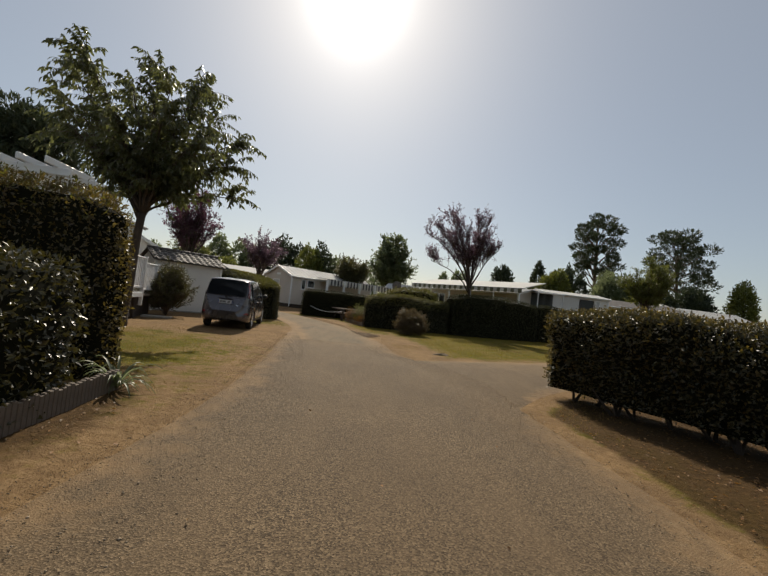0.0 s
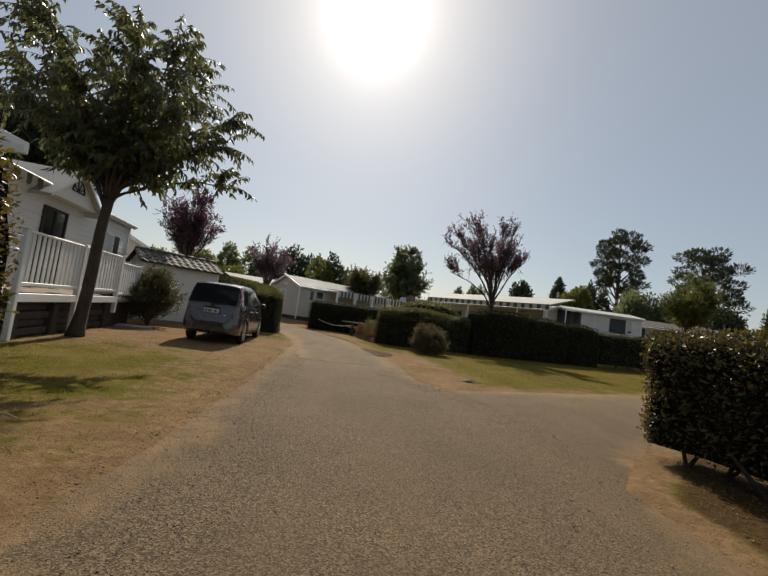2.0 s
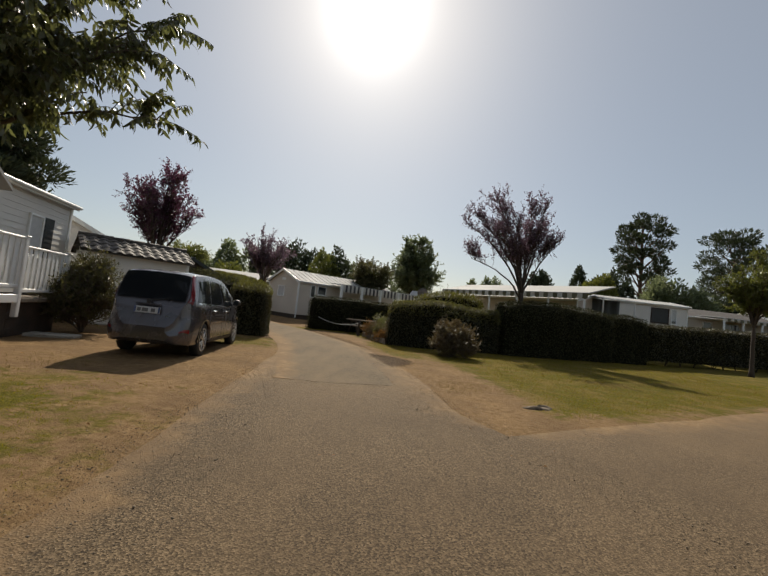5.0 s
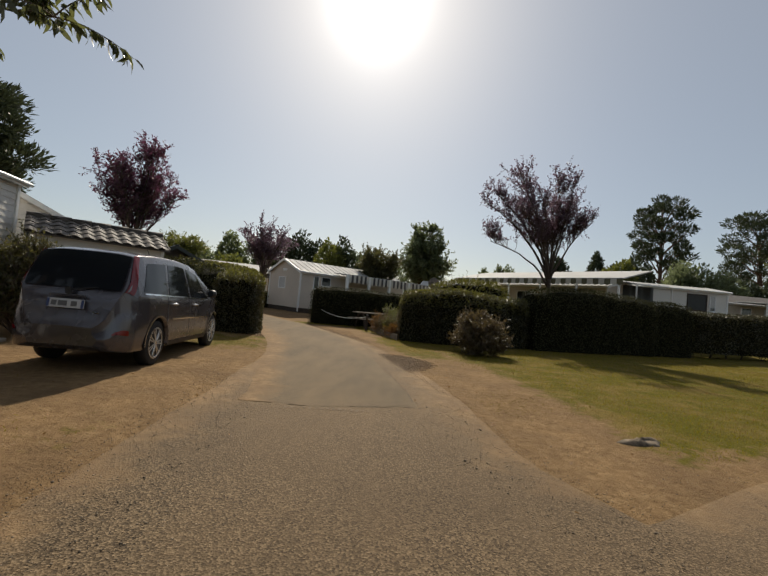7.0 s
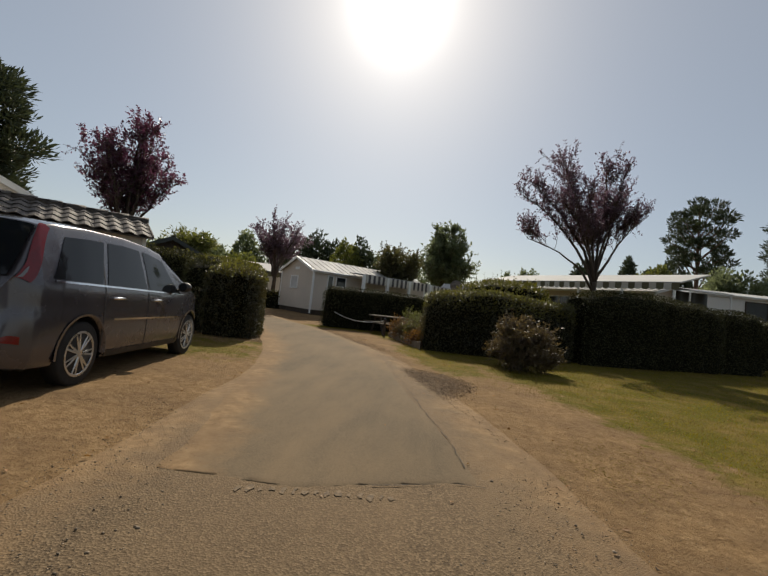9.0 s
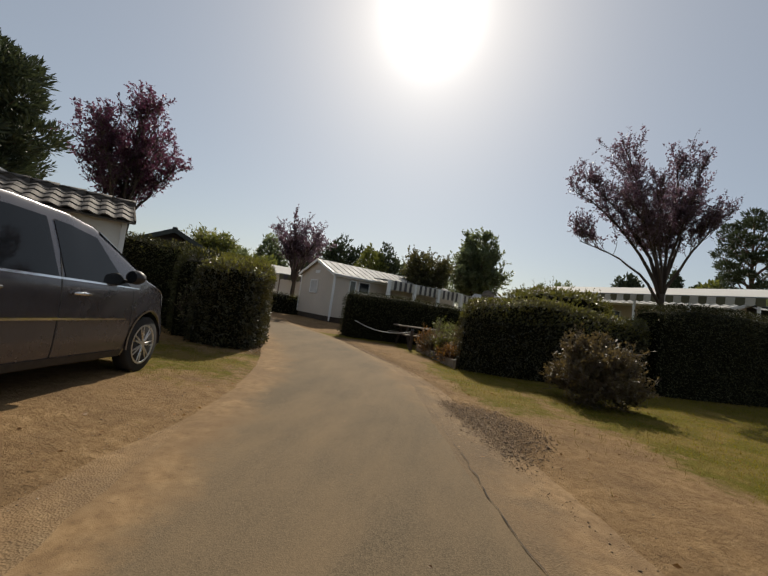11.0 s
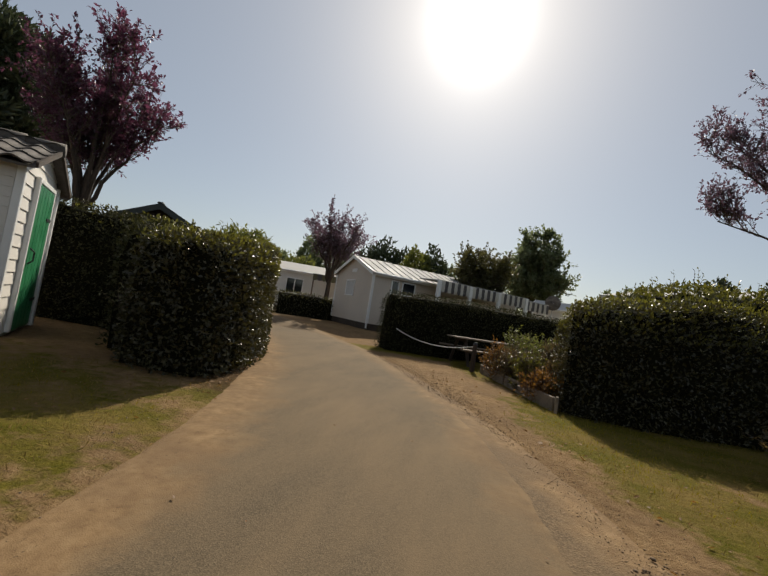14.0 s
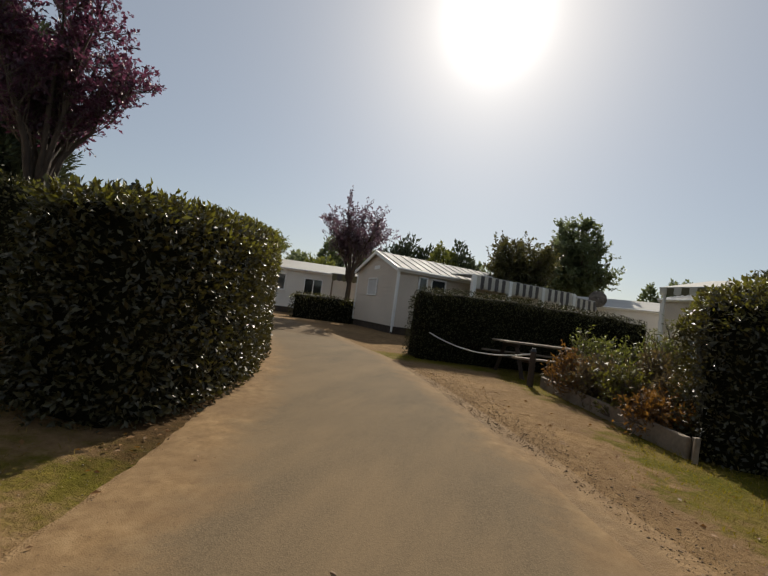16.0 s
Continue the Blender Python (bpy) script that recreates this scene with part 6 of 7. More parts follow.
# wavy tiles, row by row
def tile_mesh(w, l):
    xs = np.linspace(-w / 2, w / 2, 7)
    zs = [0.0, 0.022, 0.034, 0.022, 0.0, -0.012, -0.006]
    P = np.array([[(x, yy, z + lift) for x, z in zip(xs, zs)] for yy, lift in ((0, 0.03), (l, 0.008))])
    g = Geo().grid(P)
    g.grid([[(x, 0, z + 0.03) for x, z in zip(xs, zs)], [(x, 0.004, z + 0.008) for x, z in zip(xs, zs)]])
    me = g.mesh("roof_tile", False)
    me.materials.append(M["roof_tile"])
    return me


tile = tile_mesh(0.272, 0.4)
sl = math.atan2(SR - SE, SW / 2)
run = math.hypot(SW / 2 + 0.2, (SR - SE) * (SW / 2 + 0.2) / (SW / 2))
for s in (0, 1):
    slope = part("roof", Geo().add([(-0.15, -0.2, SE - 0.2 * (SR - SE) / (SW / 2)), (SL + 0.15, -0.2, SE - 0.2 * (SR - SE) / (SW / 2)), (SL + 0.15, SW / 2, SR), (-0.15, SW / 2, SR), (-0.15, -0.2, SE - 0.15 * (SR - SE) / (SW / 2) - 0.05), (SL + 0.15, -0.2, SE - 0.15 * (SR - SE) / (SW / 2) - 0.05)], [(0, 1, 2, 3), (0, 4, 5, 1)]), M["roof_tile"], shed)
    if s:
        slope.matrix_basis = Matrix.Translation((SL, SW, 0)) @ Matrix.Rotation(math.pi, 4, "Z")
    nr = int(run / 0.33)
    for r in range(nr + 1):
        for c in range(11):
            o = new("tile", tile)
            o.parent = slope
            d = -0.23 + r * 0.33 * math.cos(sl)
            o.matrix_basis = Matrix.Translation((-0.03 + c * 0.272 + 0.004 * ((r * 7 + c * 3) % 5 - 2), d, SE + d * (SR - SE) / (SW / 2) + 0.02)) @ Matrix.Rotation(sl, 4, "X")
for k in range(7):
    part("ridge_tile", Geo().tube([(-0.16 + k * 0.43, SW / 2, SR + 0.03), (0.3 + k * 0.43, SW / 2, SR + 0.045)], [0.085, 0.095], 10), M["roof_tile"], shed, "", True)

# white home beyond the shed, gable towards the road
home_j = mobile_home(pose(-11.0, 19.25, 0, 0, 0, 135), 2.2, 3.4, 0.3, 2.78, 3.62, "white_wall", "white gabled home standing behind the garden shed", "roof_dark", 0)

# dark roofed hut behind the bend hedge
hut = thing("garden_hut", pose(-8.73, 23.13, 0, 0, 0, 129), "small timber hut with a dark green ridged roof behind the hedge", "shed")
for x, out in ((0, -1), (1.9, 1)):
    gable_wall(hut, x, 0, 2.0, 0.02, 2.12, 2.6, out, "wood_dark", 0.15)
for y, out in ((0, -1), (2.0, 1)):
    clad_wall(hut, "side_wall", 0, 1.9, 0.02, 2.12, y, out, "wood_dark")
for ye in (-0.16, 2.16):
    ze = 2.12 - 0.16 * 0.48
    part("roof", Geo().add([(-0.2, ye, ze), (2.1, ye, ze), (2.1, 1.0, 2.6), (-0.2, 1.0, 2.6), (-0.2, ye, ze + 0.06), (2.1, ye, ze + 0.06), (2.1, 1.0, 2.66), (-0.2, 1.0, 2.66)], [(0, 1, 2, 3), (7, 6, 5, 4), (0, 4, 5, 1), (1, 5, 6, 2), (0, 3, 7, 4)]), M["roof_dark"], hut)
barge(hut, -0.2, 0, 2.0, 2.12, 2.6, 0.16, -1, "roof_dark", 0.14)
part("ridge_cap", Geo().box((0.95, 1.0, 2.68), (2.4, 0.14, 0.05), bevel=0.02), M["roof_dark"], hut)

# cream home at the end of the road, gable towards the bend
B = pose(-7.2, 31.6, 0.2, 0, 0, 44)
home_b = mobile_home(B, 8.4, 4.2, 0.3, 2.5, 3.25, "cream_wall", "cream mobile home with a pale ribbed roof and small gable window", "roof_white", 20,
                     windows=((0.9, 1.25, 1.55, 2.3, dict()), (1.45, 2.1, 1.75, 2.3, dict(panes=1))), ends=((0, 1.85, 2.75, 1.45, 2.15, -1, 1, True),))
part("name_board", Geo().box((-0.03, 2.05, 2.62), (0.02, 0.55, 0.16), bevel=0.005), M["white_trim"], home_b, "pale board in the gable")
part("downpipe", Geo().tube([(-0.06, -0.1, 0.1), (-0.06, -0.1, 2.4)], 0.04, 8), M["white_trim"], home_b)
awning_b = thing("terrace_awning", B, "terrace roof with striped scalloped valance on white posts", "awning")
part("canopy", Geo().box((4.95, -0.75, 2.62), (5.3, 1.5, 0.05), rx=0.05, bevel=0.01), M["roof_white"], awning_b)
for x in (2.35, 4.05, 5.75, 7.5):
    part("post", Geo().box((x, -1.5, 1.2), (0.16, 0.16, 2.75), bevel=0.012), M["white_trim"], awning_b)
for xa in (2.45, 4.15, 5.85):
    striped(awning_b, xa, xa + 1.5, -1.55, 2.08, 2.58, 9, ("stripe_light", "stripe_dark"))
    rail_bay(awning_b, xa, -1.5, xa + 1.5, -1.5, 0.4)

# second striped awning beyond
awning_c = thing("terrace_awning", pose(-1.9, 37.4, 0.2, 0, 0, 50), "lower terrace awning with slanting striped valance", "awning")
part("canopy", Geo().box((2.0, 0.8, 2.75), (4.0, 1.8, 0.05), bevel=0.01), M["roof_white"], awning_c)
striped(awning_c, 0.0, 4.0, -0.12, 2.2, 2.72, 18, ("stripe_light", "stripe_dark"))
for x in (0.1, 2.0, 3.9):
    part("post", Geo().box((x, 0.0, 1.35), (0.1, 0.1, 2.75), bevel=0.01), M["white_trim"], awning_c)
home_i = mobile_home(pose(0.3, 45.5, 0.2, 0, 0, -12), 5.0, 3.5, 0.35, 2.9, 3.5, "white_wall", "white home partly hidden behind garden bushes", "roof_white", 0)
dish = thing("satellite_dish", pose(1.4, 44.4, 0), "grey satellite dish on a thin mast", "dish")
part("mast", Geo().tube([(0, 0, -0.05), (0, 0, 3.3)], 0.03, 8), M["steel"], dish)
part("bowl", Geo().grid([[(math.cos(a) * r, -0.25 + r * r * 0.5, 3.45 + math.sin(a) * r) for a in np.linspace(0, 2 * math.pi, 25)] for r in np.linspace(0.02, 0.5, 6)]), M["roof_tile"], dish, "", True)

# white home beyond the low hedge on the bend
home_c = mobile_home(pose(-17.0, 36.4, 0.2, 0, 0, 24), 9.0, 4.0, 0.35, 2.55, 3.15, "white_wall", "white mobile home with an open awning behind a low hedge", "roof_white", 0,
                     windows=((1.0, 1.5, 1.3, 2.2, dict()), (2.6, 3.6, 1.2, 2.1, dict(panes=2))))
awning_d = thing("terrace_awning", pose(-12.9, 37.6, 0.2, 0, 0, 24), "dark striped awning beside the white home", "awning")
part("canopy", Geo().box((1.4, -0.9, 2.5), (2.9, 1.9, 0.05), rx=0.08, bevel=0.01), M["roof_white"], awning_d)
striped(awning_d, 0.0, 2.8, -1.85, 2.05, 2.4, 11, ("stripe_olive", "stripe_dark"))
for x in (0.05, 1.4, 2.8):
    part("post", Geo().box((x, -1.8, 1.2), (0.08, 0.08, 2.45), bevel=0.01), M["wood_grey"], awning_d)

# long home with a terrace roof behind the row of hedges
Dm = pose(3.6, 40.2, 0.85, 0, 0, -51)
home_e = mobile_home(Dm, 11.0, 4.0, 0.35, 2.5, 2.95, "cream_wall", "long low home with a pale terrace roof behind dark hedges", "roof_white", 30,
                     windows=((2.0, 3.4, 1.2, 2.1, dict(panes=2)), (5.0, 6.4, 1.2, 2.1, dict(panes=2)), (8.6, 10.0, 1.2, 2.1, dict(panes=2))), over=0.1)
aw_e = thing("terrace_awning", Dm, "long pale terrace roof with an olive striped valance", "awning")
part("canopy", Geo().box((7.7, -1.6, 2.98), (11.2, 3.1, 0.07), rx=0.23, bevel=0.012), M["roof_white"], aw_e)
striped(aw_e, 2.15, 13.25, -3.13, 2.3, 2.62, 38, ("stripe_light", "stripe_olive"))
for k in range(6):
    part("post", Geo().box((2.3 + k * 2.15, -3.05, 1.3), (0.09, 0.09, 2.6), bevel=0.01), M["white_trim"], aw_e)

# grey-white homes further right
home_f = mobile_home(pose(13.9, 34.4, 0.85, 0, 0, 3), 5.4, 4.0, 0.4, 3.0, 3.35, "white_wall", "white mobile home with a wide dark window", "roof_white", 0,
                     windows=((2.9, 4.1, 1.75, 2.75, dict(panes=1, frame="wood_dark", glass="shutter")), (4.3, 4.65, 1.75, 2.75, dict(curtain=True))))
aw_f = thing("terrace_awning", pose(11.95, 31.3, 0.85, 0, 0, 8), "dark curved terrace awning between two homes, with an added dark sheet below", "awning")
bow = [(y, 2.72 + 0.22 * math.sin((y + 0.2) / 1.6 * 1.5)) for y in np.linspace(0, 1.6, 8)]
part("canopy", Geo().grid([[(x, y, z) for y, z in bow] for x in (0, 2.2)]).grid([[(x, y, z - 0.05) for y, z in bow] for x in (0, 2.2)]), M["shutter"], aw_f, "dark awning cloth", True)
part("edge_rail", Geo().tube([(0, -0.01, 2.74), (2.2, -0.01, 2.74)], 0.03, 8), M["white_trim"], aw_f, "white front rail")
# added sheet: darkens the space under the awning and hides the pale walls
part("dark_backing", Geo().grid([[(x, 1.45 + 0.05 * math.sin(x * 9), z) for x in np.linspace(0.05, 2.15, 24)] for z in (1.0, 1.8, 2.8)]), M["shutter"], aw_f, "dark sheet added to darken the space below the awning", True)
for x in (0.05, 2.15):
    part("post", Geo().box((x, 0.05, 1.35), (0.07, 0.07, 2.75), bevel=0.01), M["white_trim"], aw_f)
home_g = mobile_home(pose(20.2, 38.3, 0.85, 0, 0, 4), 9.0, 4.0, 0.4, 2.7, 3.4, "cream_wall", "cream home with dark shuttered windows and a veranda", "roof_tile", 0,
                     windows=((0.75, 1.35, 1.75, 2.55, dict(shutters=0.3)), (2.9, 3.6, 1.6, 2.4, dict()), (4.6, 5.8, 1.6, 2.4, dict(panes=2))))
aw_g = thing("veranda", pose(22.3, 37.2, 0.85, 0, 0, 12), "white veranda with posts and a scalloped edge", "veranda")
part("canopy", Geo().box((3.4, -0.4, 2.72), (6.8, 2.2, 0.06), rx=0.05, bevel=0.012), M["roof_white"], aw_g)
for k in range(5):
    part("post", Geo().box((0.1 + k * 1.65, -1.4, 1.3), (0.1, 0.1, 2.7), bevel=0.01), M["white_trim"], aw_g)
striped(aw_g, 0, 6.7, -1.48, 2.42, 2.66, 24, ("stripe_light", "stripe_olive"))
for k in range(4):
    rail_bay(aw_g, 0.15 + k * 1.65, -1.4, 1.7 + k * 1.65, -1.4, 0.7)
home_h = mobile_home(pose(31.5, 40.5, 0.85, 0, 0, 10), 7.0, 4.0, 0.4, 2.75, 3.5, "white_wall", "white home with a pale gable roof behind the hedge", "roof_white", 12)
tent = thing("gazebo", pose(28.6, 41.5, 1.0), "white peaked gazebo roof behind the hedge", "gazebo")
part("roof", Geo().add([(-1.6, -1.6, 2.7), (1.6, -1.6, 2.7), (1.6, 1.6, 2.7), (-1.6, 1.6, 2.7), (0, 0, 3.6)], [(0, 1, 4), (1, 2, 4), (2, 3, 4), (3, 0, 4), (3, 2, 1, 0)]), M["stripe_light"], tent)
for x in (-1.5, 1.5):
    for y in (-1.5, 1.5):
        part("post", Geo().box((x, y, 1.35), (0.06, 0.06, 2.7)), M["white_trim"], tent)

# ---------------- flower bed, bollard, rope, boat trailer, small things ----------------
bed = thing("flower_bed_edging", pose(-0.95, 21.9, 0), "low weathered timber edging of the flower bed", "edging")
for k in range(4):
    a, b = k / 4, (k + 1) / 4
    xa, ya, xb, yb = -1.2 * a, 3.45 * a, -1.2 * b, 3.45 * b
    L = math.hypot(xb - xa, yb - ya)
    part("edging_board", Geo().box(((xa + xb) / 2, (ya + yb) / 2, 0.09), (L - 0.012, 0.05, 0.22), rz=math.atan2(yb - ya, xb - xa), bevel=0.01), M["wood_grey"], bed)
for k in range(5):
    part("stake", Geo().box((-1.2 * k / 4 + 0.045, 3.45 * k / 4, 0.06), (0.05, 0.05, 0.3), bevel=0.006), M["wood_dark"], bed)
part("end_marker", Geo().box((0.02, -0.1, 0.1), (0.045, 0.05, 0.26), rx=0.1, bevel=0.008), M["wood_grey"], bed, "weathered grey marker stake")

for k, (x, y, r, h, leaf) in enumerate([(-1.05, 22.6, 0.35, 0.4, "dry_leaf"), (-1.25, 23.3, 0.4, 0.6, "hedge_yellow"), (-1.5, 23.9, 0.42, 0.7, "shrub_brown"), (-1.75, 24.5, 0.4, 0.75, "dry_leaf"), (-0.75, 23.6, 0.5, 0.95, "shrub_brown"), (-1.0, 24.6, 0.55, 1.1, "tree_olive"), (-0.3, 25.2, 0.7, 1.35, "tree_olive"), (-1.35, 25.5, 0.55, 1.1, "tree_olive"), (-0.35, 24.1, 0.6, 1.3, "tree_olive"), (-0.75, 22.95, 0.45, 0.75, "shrub_brown")]):
    shrub("flower_bush", (x, y), r, h, "low garden plant with yellow and orange leaves in the timber-edged bed" if k < 5 else "taller loose green bush at the back of the flower bed", 110 + k, leaf, 9, 60, 0.065, 8, 0.6, "flower bush", 5)
shrub("flower_bush", (-6.75, 19.65), 0.17, 1.15, "slender variegated bush with pale leaves before the bend hedge", 103, "variegated", 8, 34, 0.05, 5, 0.9, "flower bush", 3)
slab = thing("paving_slab", pose(-7.6, 13.9, 0.0, 0, 0, 20), "pale concrete slab at the foot of the deck", "slab")
part("slab", Geo().box((0, 0, 0.02), (0.9, 0.45, 0.08), bevel=0.015), M["concrete"], slab)

bol = thing("bollard", pose(-2.35, 25.2, 0), "short dark post holding a white rope", "post")
part("shaft", Geo().tube([(0, 0, -0.05), (0, 0, 0.55), (0.0, 0, 0.66)], [0.06, 0.055, 0.05], 12), M["wood_dark"], bol)
part("cap", Geo().tube([(0, 0, 0.64), (0, 0, 0.7)], [0.065, 0.03], 12), M["black_plastic"], bol)
rope = thing("rope", pose(-2.35, 25.2, 0), "white rope sagging from the post to the hedge", "rope")
t = np.linspace(0, 1, 25)
part("strand", Geo().tube(np.stack([-2.2 * t, 0.95 * t, 0.6 + 0.08 * t - 0.8 * t * (1 - t)], 1), 0.012, 7), M["rope"], rope, "", True)

pic = thing("picnic_table", pose(-2.1, 27.0, 0, 0, 0, 30), "grey weathered picnic table with benches before the hedge", "table")
for k in range(4):
    part("top_plank", Geo().box((0, -0.27 + k * 0.18, 0.72), (2.2, 0.165, 0.04), bevel=0.008), M["wood_grey"], pic)
for y in (-0.72, 0.72):
    part("bench_plank", Geo().box((0, y, 0.44), (2.2, 0.24, 0.04), bevel=0.008), M["wood_grey"], pic)
for x in (-0.8, 0.8):
    part("cross_beam", Geo().box((x, 0, 0.4), (0.06, 1.6, 0.08), bevel=0.008), M["wood_dark"], pic)
    part("cross_beam", Geo().box((x, 0, 0.66), (0.06, 0.7, 0.07), bevel=0.008), M["wood_dark"], pic)
    for s in (-1, 1):
        part("leg", Geo().tube([(x, s * 0.62, -0.02), (x, s * 0.22, 0.7)], 0.045, 6), M["wood_dark"], pic)

# edging before the near hedge
near = thing("edging_border", pose(-2.78, 1.0, 0), "low ribbed timber border before the near hedge", "edging")
pal = Geo().box((0, 0, 0), (0.05, 0.055, 0.3), bevel=0.008).mesh("paling")
pal.materials.append(M["wood_mid"])
for k in range(66):
    yy = k * 0.058
    x = -0.02 - 0.085 * max(0, yy - 1.9) ** 1.2
    o = new("paling", pal)
    o.parent = near
    o.matrix_basis = pose(x, yy, 0.08 + 0.008 * ((k * 5) % 4), 0, 0, 0)
part("rail", Geo().box((-0.06, 1.0, 0.12), (0.04, 2.0, 0.06)), M["wood_dark"], near)

# strap-leaved plant at the hedge foot
rng = np.random.default_rng(5)
lily = thing("lily_plant", pose(-2.95, 4.75, 0), "clump of arching green strap leaves at the hedge foot", "plant")
for k in range(56):
    a, ln, up = rng.uniform(0, 6.28), rng.uniform(0.25, 0.48), rng.uniform(0.7, 1.25)
    d = np.array([math.cos(a), math.sin(a), 0])
    tt = np.linspace(0, 1, 7)[:, None]
    mid = d * ln * tt + np.array([0, 0, 1]) * (up * ln * 1.6 * tt - ln * 1.3 * tt * tt) + np.array([0, 0, 0.03])
    w = 0.016 * np.sin(np.linspace(0.5, math.pi, 7))[:, None] * np.array([-d[1], d[0], 0])
    part("strap_leaf", Geo().grid(np.stack([mid - w, mid + np.array([0, 0, -0.006]), mid + w], 1)), M["tree_green"], lily, "", True)

rock = thing("stone", pose(1.97, 12.3, 0.0, 0, 0, 20), "flat pale stone half sunk in the grass", "stone")
g = Geo()
rows = []
for v in np.linspace(0, 1, 7):
    r = math.cos(v * math.pi / 2) ** 0.5
    rows.append([((0.26 + 0.06 * math.sin(3 * a)) * r * math.cos(a), (0.11 + 0.03 * math.cos(2 * a + 1)) * r * math.sin(a), 0.065 * math.sin(v * math.pi / 2) * (1 + 0.2 * math.sin(7 * a + 5 * v)) * (1 + 0.25 * math.sin(2 * a)) - 0.02) for a in np.linspace(0, 2 * math.pi, 17)])
g.grid(rows)
part("rock", g, plain("field_stone", (0.17, 0.13, 0.088), 0.95, 0, 0.5, 14, 1.0, 45), rock, "", True)


# ---------------- loose cover on the ground ----------------
def scatter(n, x0, x1, y0, y1, keep, rng):
    p = np.stack([rng.uniform(x0, x1, n), rng.uniform(y0, y1, n)], 1)
    k = keep(p[:, 0], p[:, 1]) > rng.random(n)
    p = p[k]
    return np.concatenate([p, ground_z(p[:, 0], p[:, 1])[:, None]], 1)


def cover(name, label, pts, size, width, mat, rng, flat=False, lift=0.0, category="grass"):
    n = len(pts)
    pts = pts + np.array([0, 0, lift])
    if flat:
        D = np.concatenate([rng.normal(0, 1, (n, 2)), rng.normal(0, 0.12, (n, 1))], 1)
        N = rng.normal(0, 0.35, (n, 3)) + [0, 0, 1]
    else:
        D = rng.normal(0, 0.42, (n, 3)) + [0, 0, 0.8]
        N = rng.normal(0, 1, (n, 3))
    L = size * rng.uniform(0.5, 1.3, n)
    ob = part(name, leaf_mesh(name, pts, D, N, L, L * width), M[mat], None)
    return tagged(ob, label, category, "", "stuff")


rg = np.random.default_rng(77)
off_road = lambda x, y: (np.maximum(inside_strip(ROAD, x, y), inside_strip(SIDE, x, y)) < -0.12)
cover("lawn_grass", "short patchy grass of the lawn", scatter(230000, -6.5, 14, 5, 30, lambda x, y: smooth01(0.45, 0.95, lawn(x, y) + 0.55 * wave(x, y, 1.1, 3)) * off_road(x, y) * (ground_z(x, y) < 0.05), rg), 0.032, 0.16, "grass", rg)
cover("dry_grass", "straw-coloured dead grass among the turf", scatter(110000, -6.5, 12, 5, 26, lambda x, y: smooth01(0.3, 0.7, lawn(x, y) - 0.6 * wave(x, y, 1.1, 3)) * off_road(x, y) * 0.9, rg), 0.045, 0.12, "straw", rg)
cover("leaf_litter", "fallen dry leaves under the hedges", scatter(40000, -7, 6, 2, 26, lambda x, y: (smooth01(0.3, 0.8, mulch(x, y)) * 0.7 + 0.035) * (np.maximum(inside_strip(ROAD, x, y), inside_strip(SIDE, x, y)) < 0.2), rg), 0.04, 0.5, "dry_leaf", rg, True, 0.012, "leaves")
cover("leaf_litter", "fallen dry leaves under the hedges", scatter(5000, -4, 2, 17, 26, lambda x, y: smooth01(-0.9, -0.2, inside_strip(ROAD, x, y)) * off_road(x, y) * 0.5, rg), 0.04, 0.5, "dry_leaf", rg, True, 0.012, "leaves")


def pebbles(name, label, pts, size, mat, rng):
    """Small angular stones in one mesh."""
    n = len(pts)
    o = np.array([(1, 0, 0), (-1, 0, 0), (0, 1, 0), (0, -1, 0), (0, 0, 1), (0, 0, -1)], float)
    f = np.array([(0, 2, 4), (2, 1, 4), (1, 3, 4), (3, 0, 4), (2, 0, 5), (1, 2, 5), (3, 1, 5), (0, 3, 5)])
    s = size * rng.lognormal(0, 0.45, (n, 1, 1))
    v = o[None] * s * rng.uniform(0.6, 1.2, (n, 6, 1)) * np.array([1, 0.8, 0.55])
    a = rng.uniform(0, 6.28, n)
    c, sn = np.cos(a)[:, None], np.sin(a)[:, None]
    v = np.stack([v[..., 0] * c - v[..., 1] * sn, v[..., 0] * sn + v[..., 1] * c, v[..., 2]], 2) + pts[:, None, :]
    me = fast_mesh(name, v.reshape(-1, 3), (f[None] + (np.arange(n) * 6)[:, None, None]).reshape(-1, 3))
    return tagged(part(name, me, M[mat], None), label, "gravel", "", "stuff")


def loose(name, c):
    m = Mat(name, 0.9)
    m.color(m.ramp(m.island(), [(0.0, tuple(v * 0.55 for v in c)), (0.6, c), (1.0, tuple(min(1, v * 1.7) for v in c))]))
    m.bump(m.noise(80, 3), 0.3, 0.004)
    return m.m


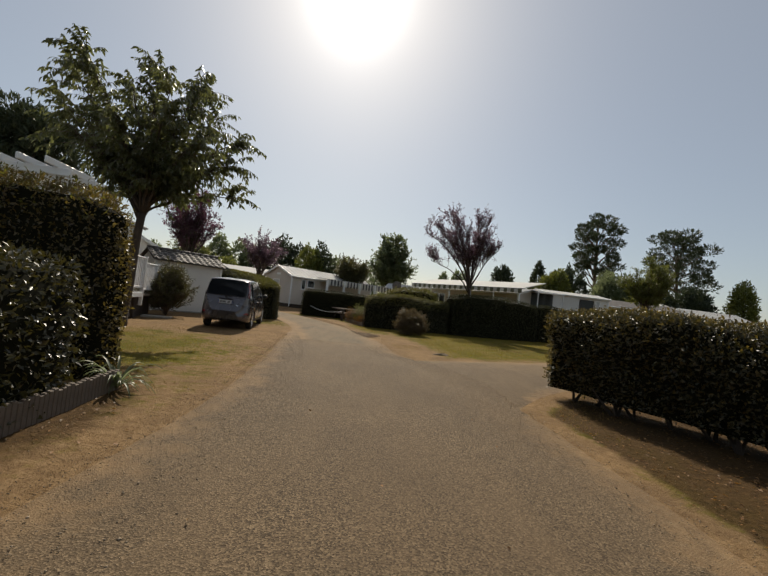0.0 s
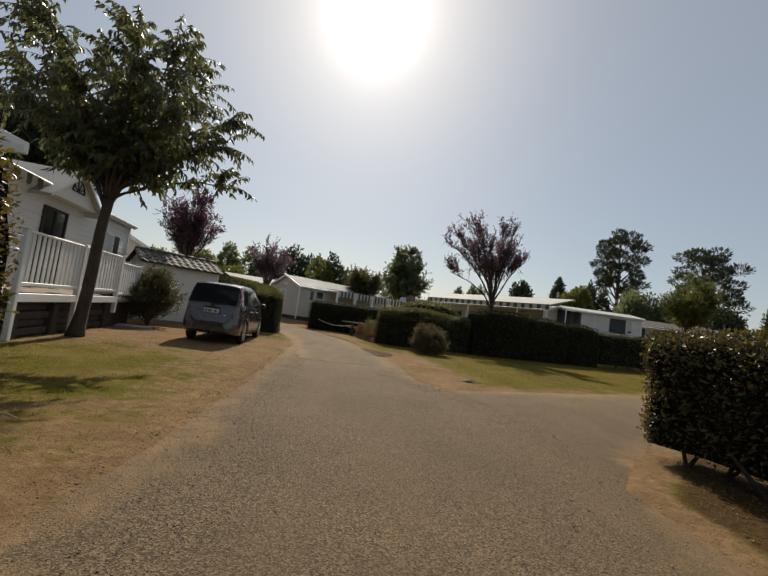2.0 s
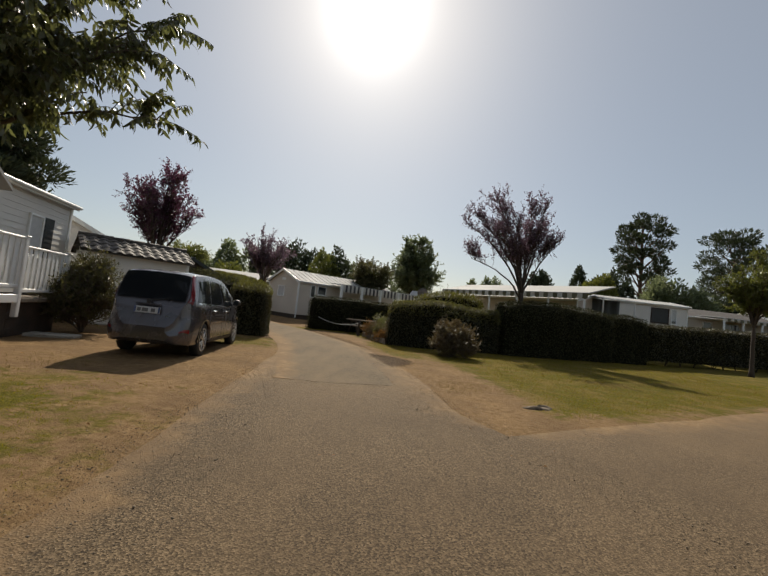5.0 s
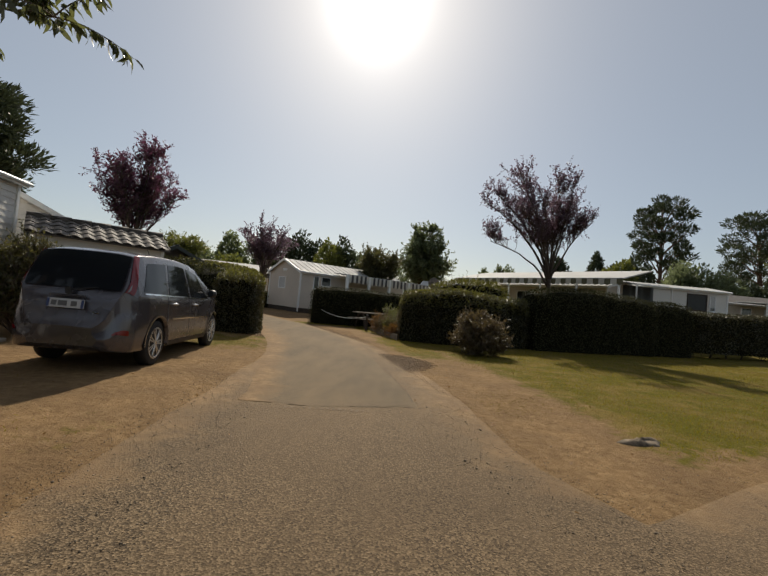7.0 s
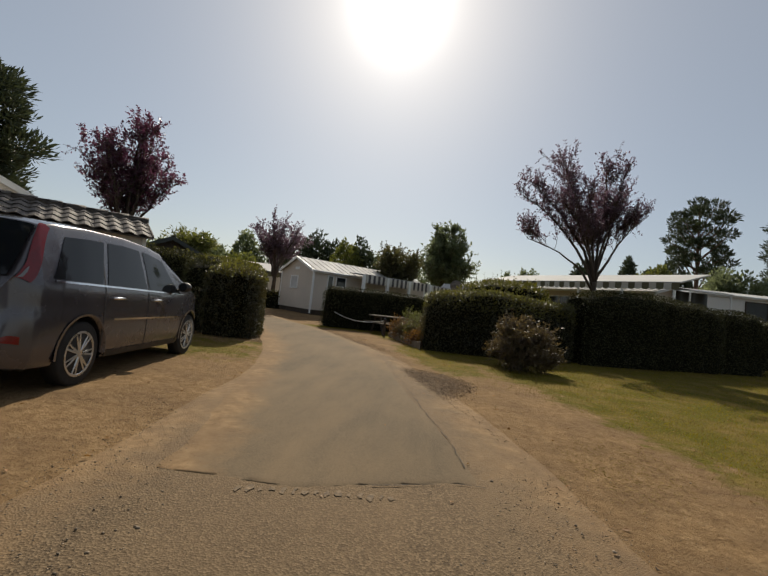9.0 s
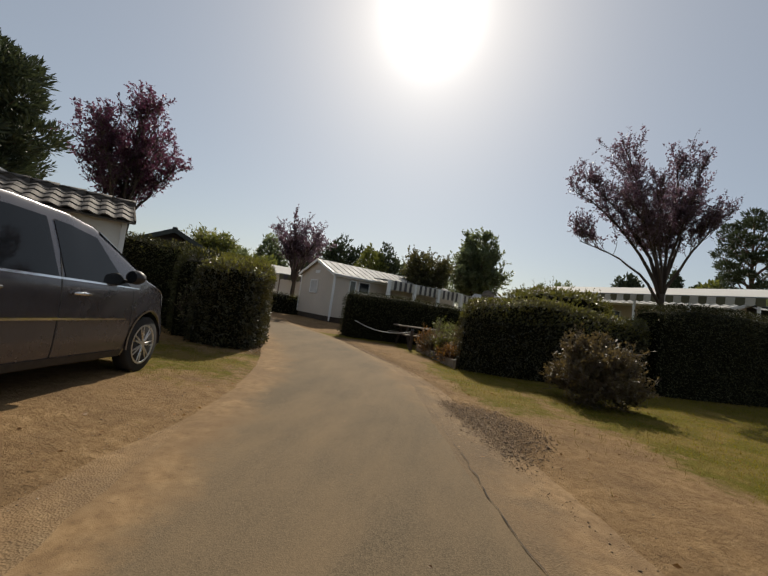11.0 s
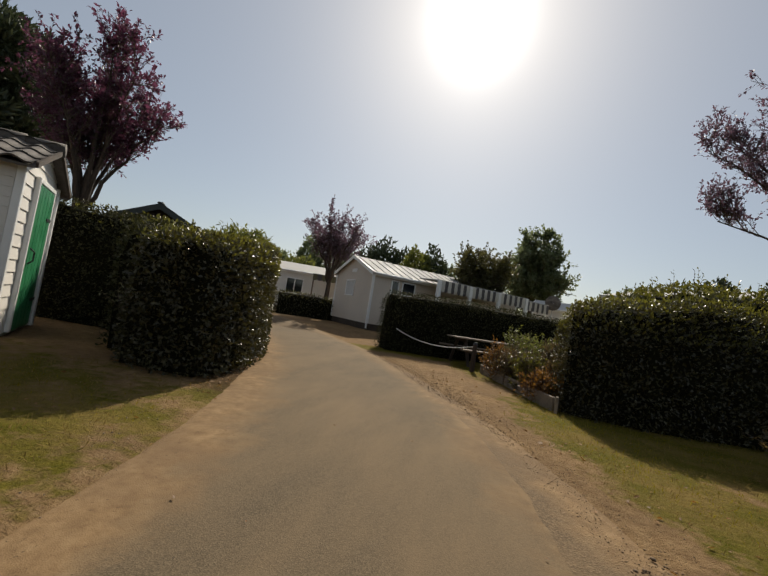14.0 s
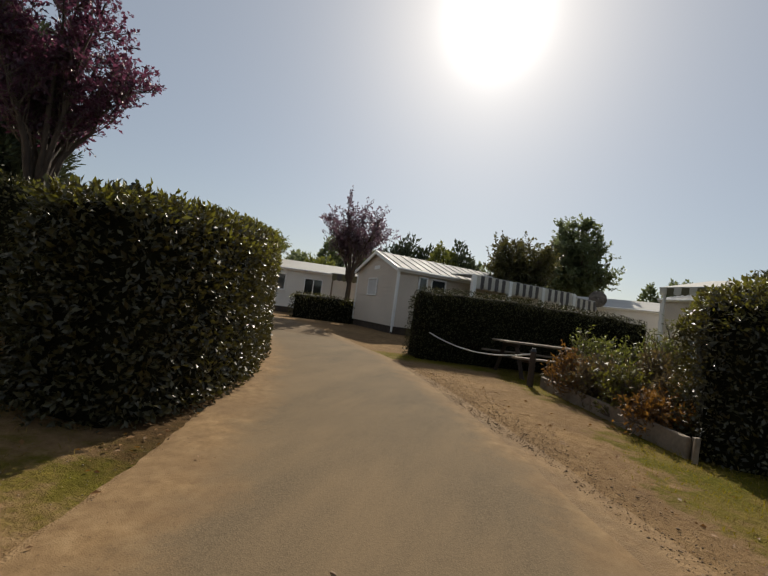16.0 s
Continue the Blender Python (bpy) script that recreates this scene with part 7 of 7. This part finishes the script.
M["gravel"] = loose("grey_gravel", (0.1944, 0.1296, 0.072))
M["pale_gravel"] = loose("sandy_gravel", (0.2016, 0.1548, 0.1044))
pebbles("gravel", "grey loose gravel along the road edge", scatter(150000, -5.0, 1.0, 12.5, 25, lambda x, y: np.clip(0.75 + 0.5 * wave(x, y, 2.0, 4), 0, 1) * smooth01(-0.75, -0.15, inside_strip(PATCH, x, y)) * smooth01(0.22, 0.0, inside_strip(PATCH, x, y)) * (x > np.interp(y, [p[1] for p in PATCH], [p[0] for p in PATCH])), rg) + [0, 0, 0.012], 0.005, "gravel", rg)
pebbles("gravel", "heap of loose grey gravel at the edge of the road", scatter(60000, -1.9, 0.6, 14.6, 18.4, lambda x, y: np.clip(blob(x, y, -0.78, 16.5, 0.72, 1.2, 0.1) * 1.7 - 0.55 + 0.4 * wave(x, y, 3.0, 2), 0, 1), rg) + [0, 0, 0.014], 0.0072, "gravel", rg)
pebbles("grit", "scattered sandy grit beside the road", scatter(42000, -6, 6, 1.5, 20, lambda x, y: 0.14 + 0.86 * smooth01(-0.7, -0.1, np.maximum(inside_strip(ROAD, x, y), inside_strip(SIDE, x, y))) * smooth01(0.5, 0.1, np.maximum(inside_strip(ROAD, x, y), inside_strip(SIDE, x, y))), rg) + [0, 0, 0.003], 0.0034, "pale_gravel", rg)
pebbles("road_chips", "coarse chips of stone in the worn asphalt", scatter(60000, -3, 3.2, 1.2, 13, lambda x, y: 0.9 * (inside_strip(ROAD, x, y) > 0.1), rg) + [0, 0, 0.022], 0.004, "pale_gravel", rg)
M["crumb"] = loose("dark_crumbs", (0.072, 0.054, 0.0331))
pebbles("crumbs", "dark crumbs of broken asphalt and moss along the road edge", scatter(52000, -3.6, -0.9, 1.5, 13.5, lambda x, y: np.clip(smooth01(-0.22, -0.02, inside_strip(ROAD, x, y)) * smooth01(0.34, 0.08, inside_strip(ROAD, x, y)) * (0.55 + 0.8 * wave(x, y, 2.2, 6)), 0, 1), rg) + [0, 0, 0.002], 0.0034, "crumb", rg)
cover("fallen_leaf", "dry leaves blown onto the road", scatter(260, -4.5, 4, 1.5, 24, lambda x, y: 0.5 * (inside_strip(ROAD, x, y) > 0.05), rg), 0.035, 0.5, "dry_leaf", rg, True, 0.036, "leaves")
cover("straw_patch", "patch of trampled straw beside the lawn", scatter(9000, -0.2, 2.4, 11.8, 15.2, lambda x, y: np.clip(blob(x, y, 0.95, 13.6, 0.55, 0.9, -0.4) * 1.5 - 0.55, 0, 1) * off_road(x, y), rg), 0.05, 0.1, "straw", rg, True, 0.012, "straw")
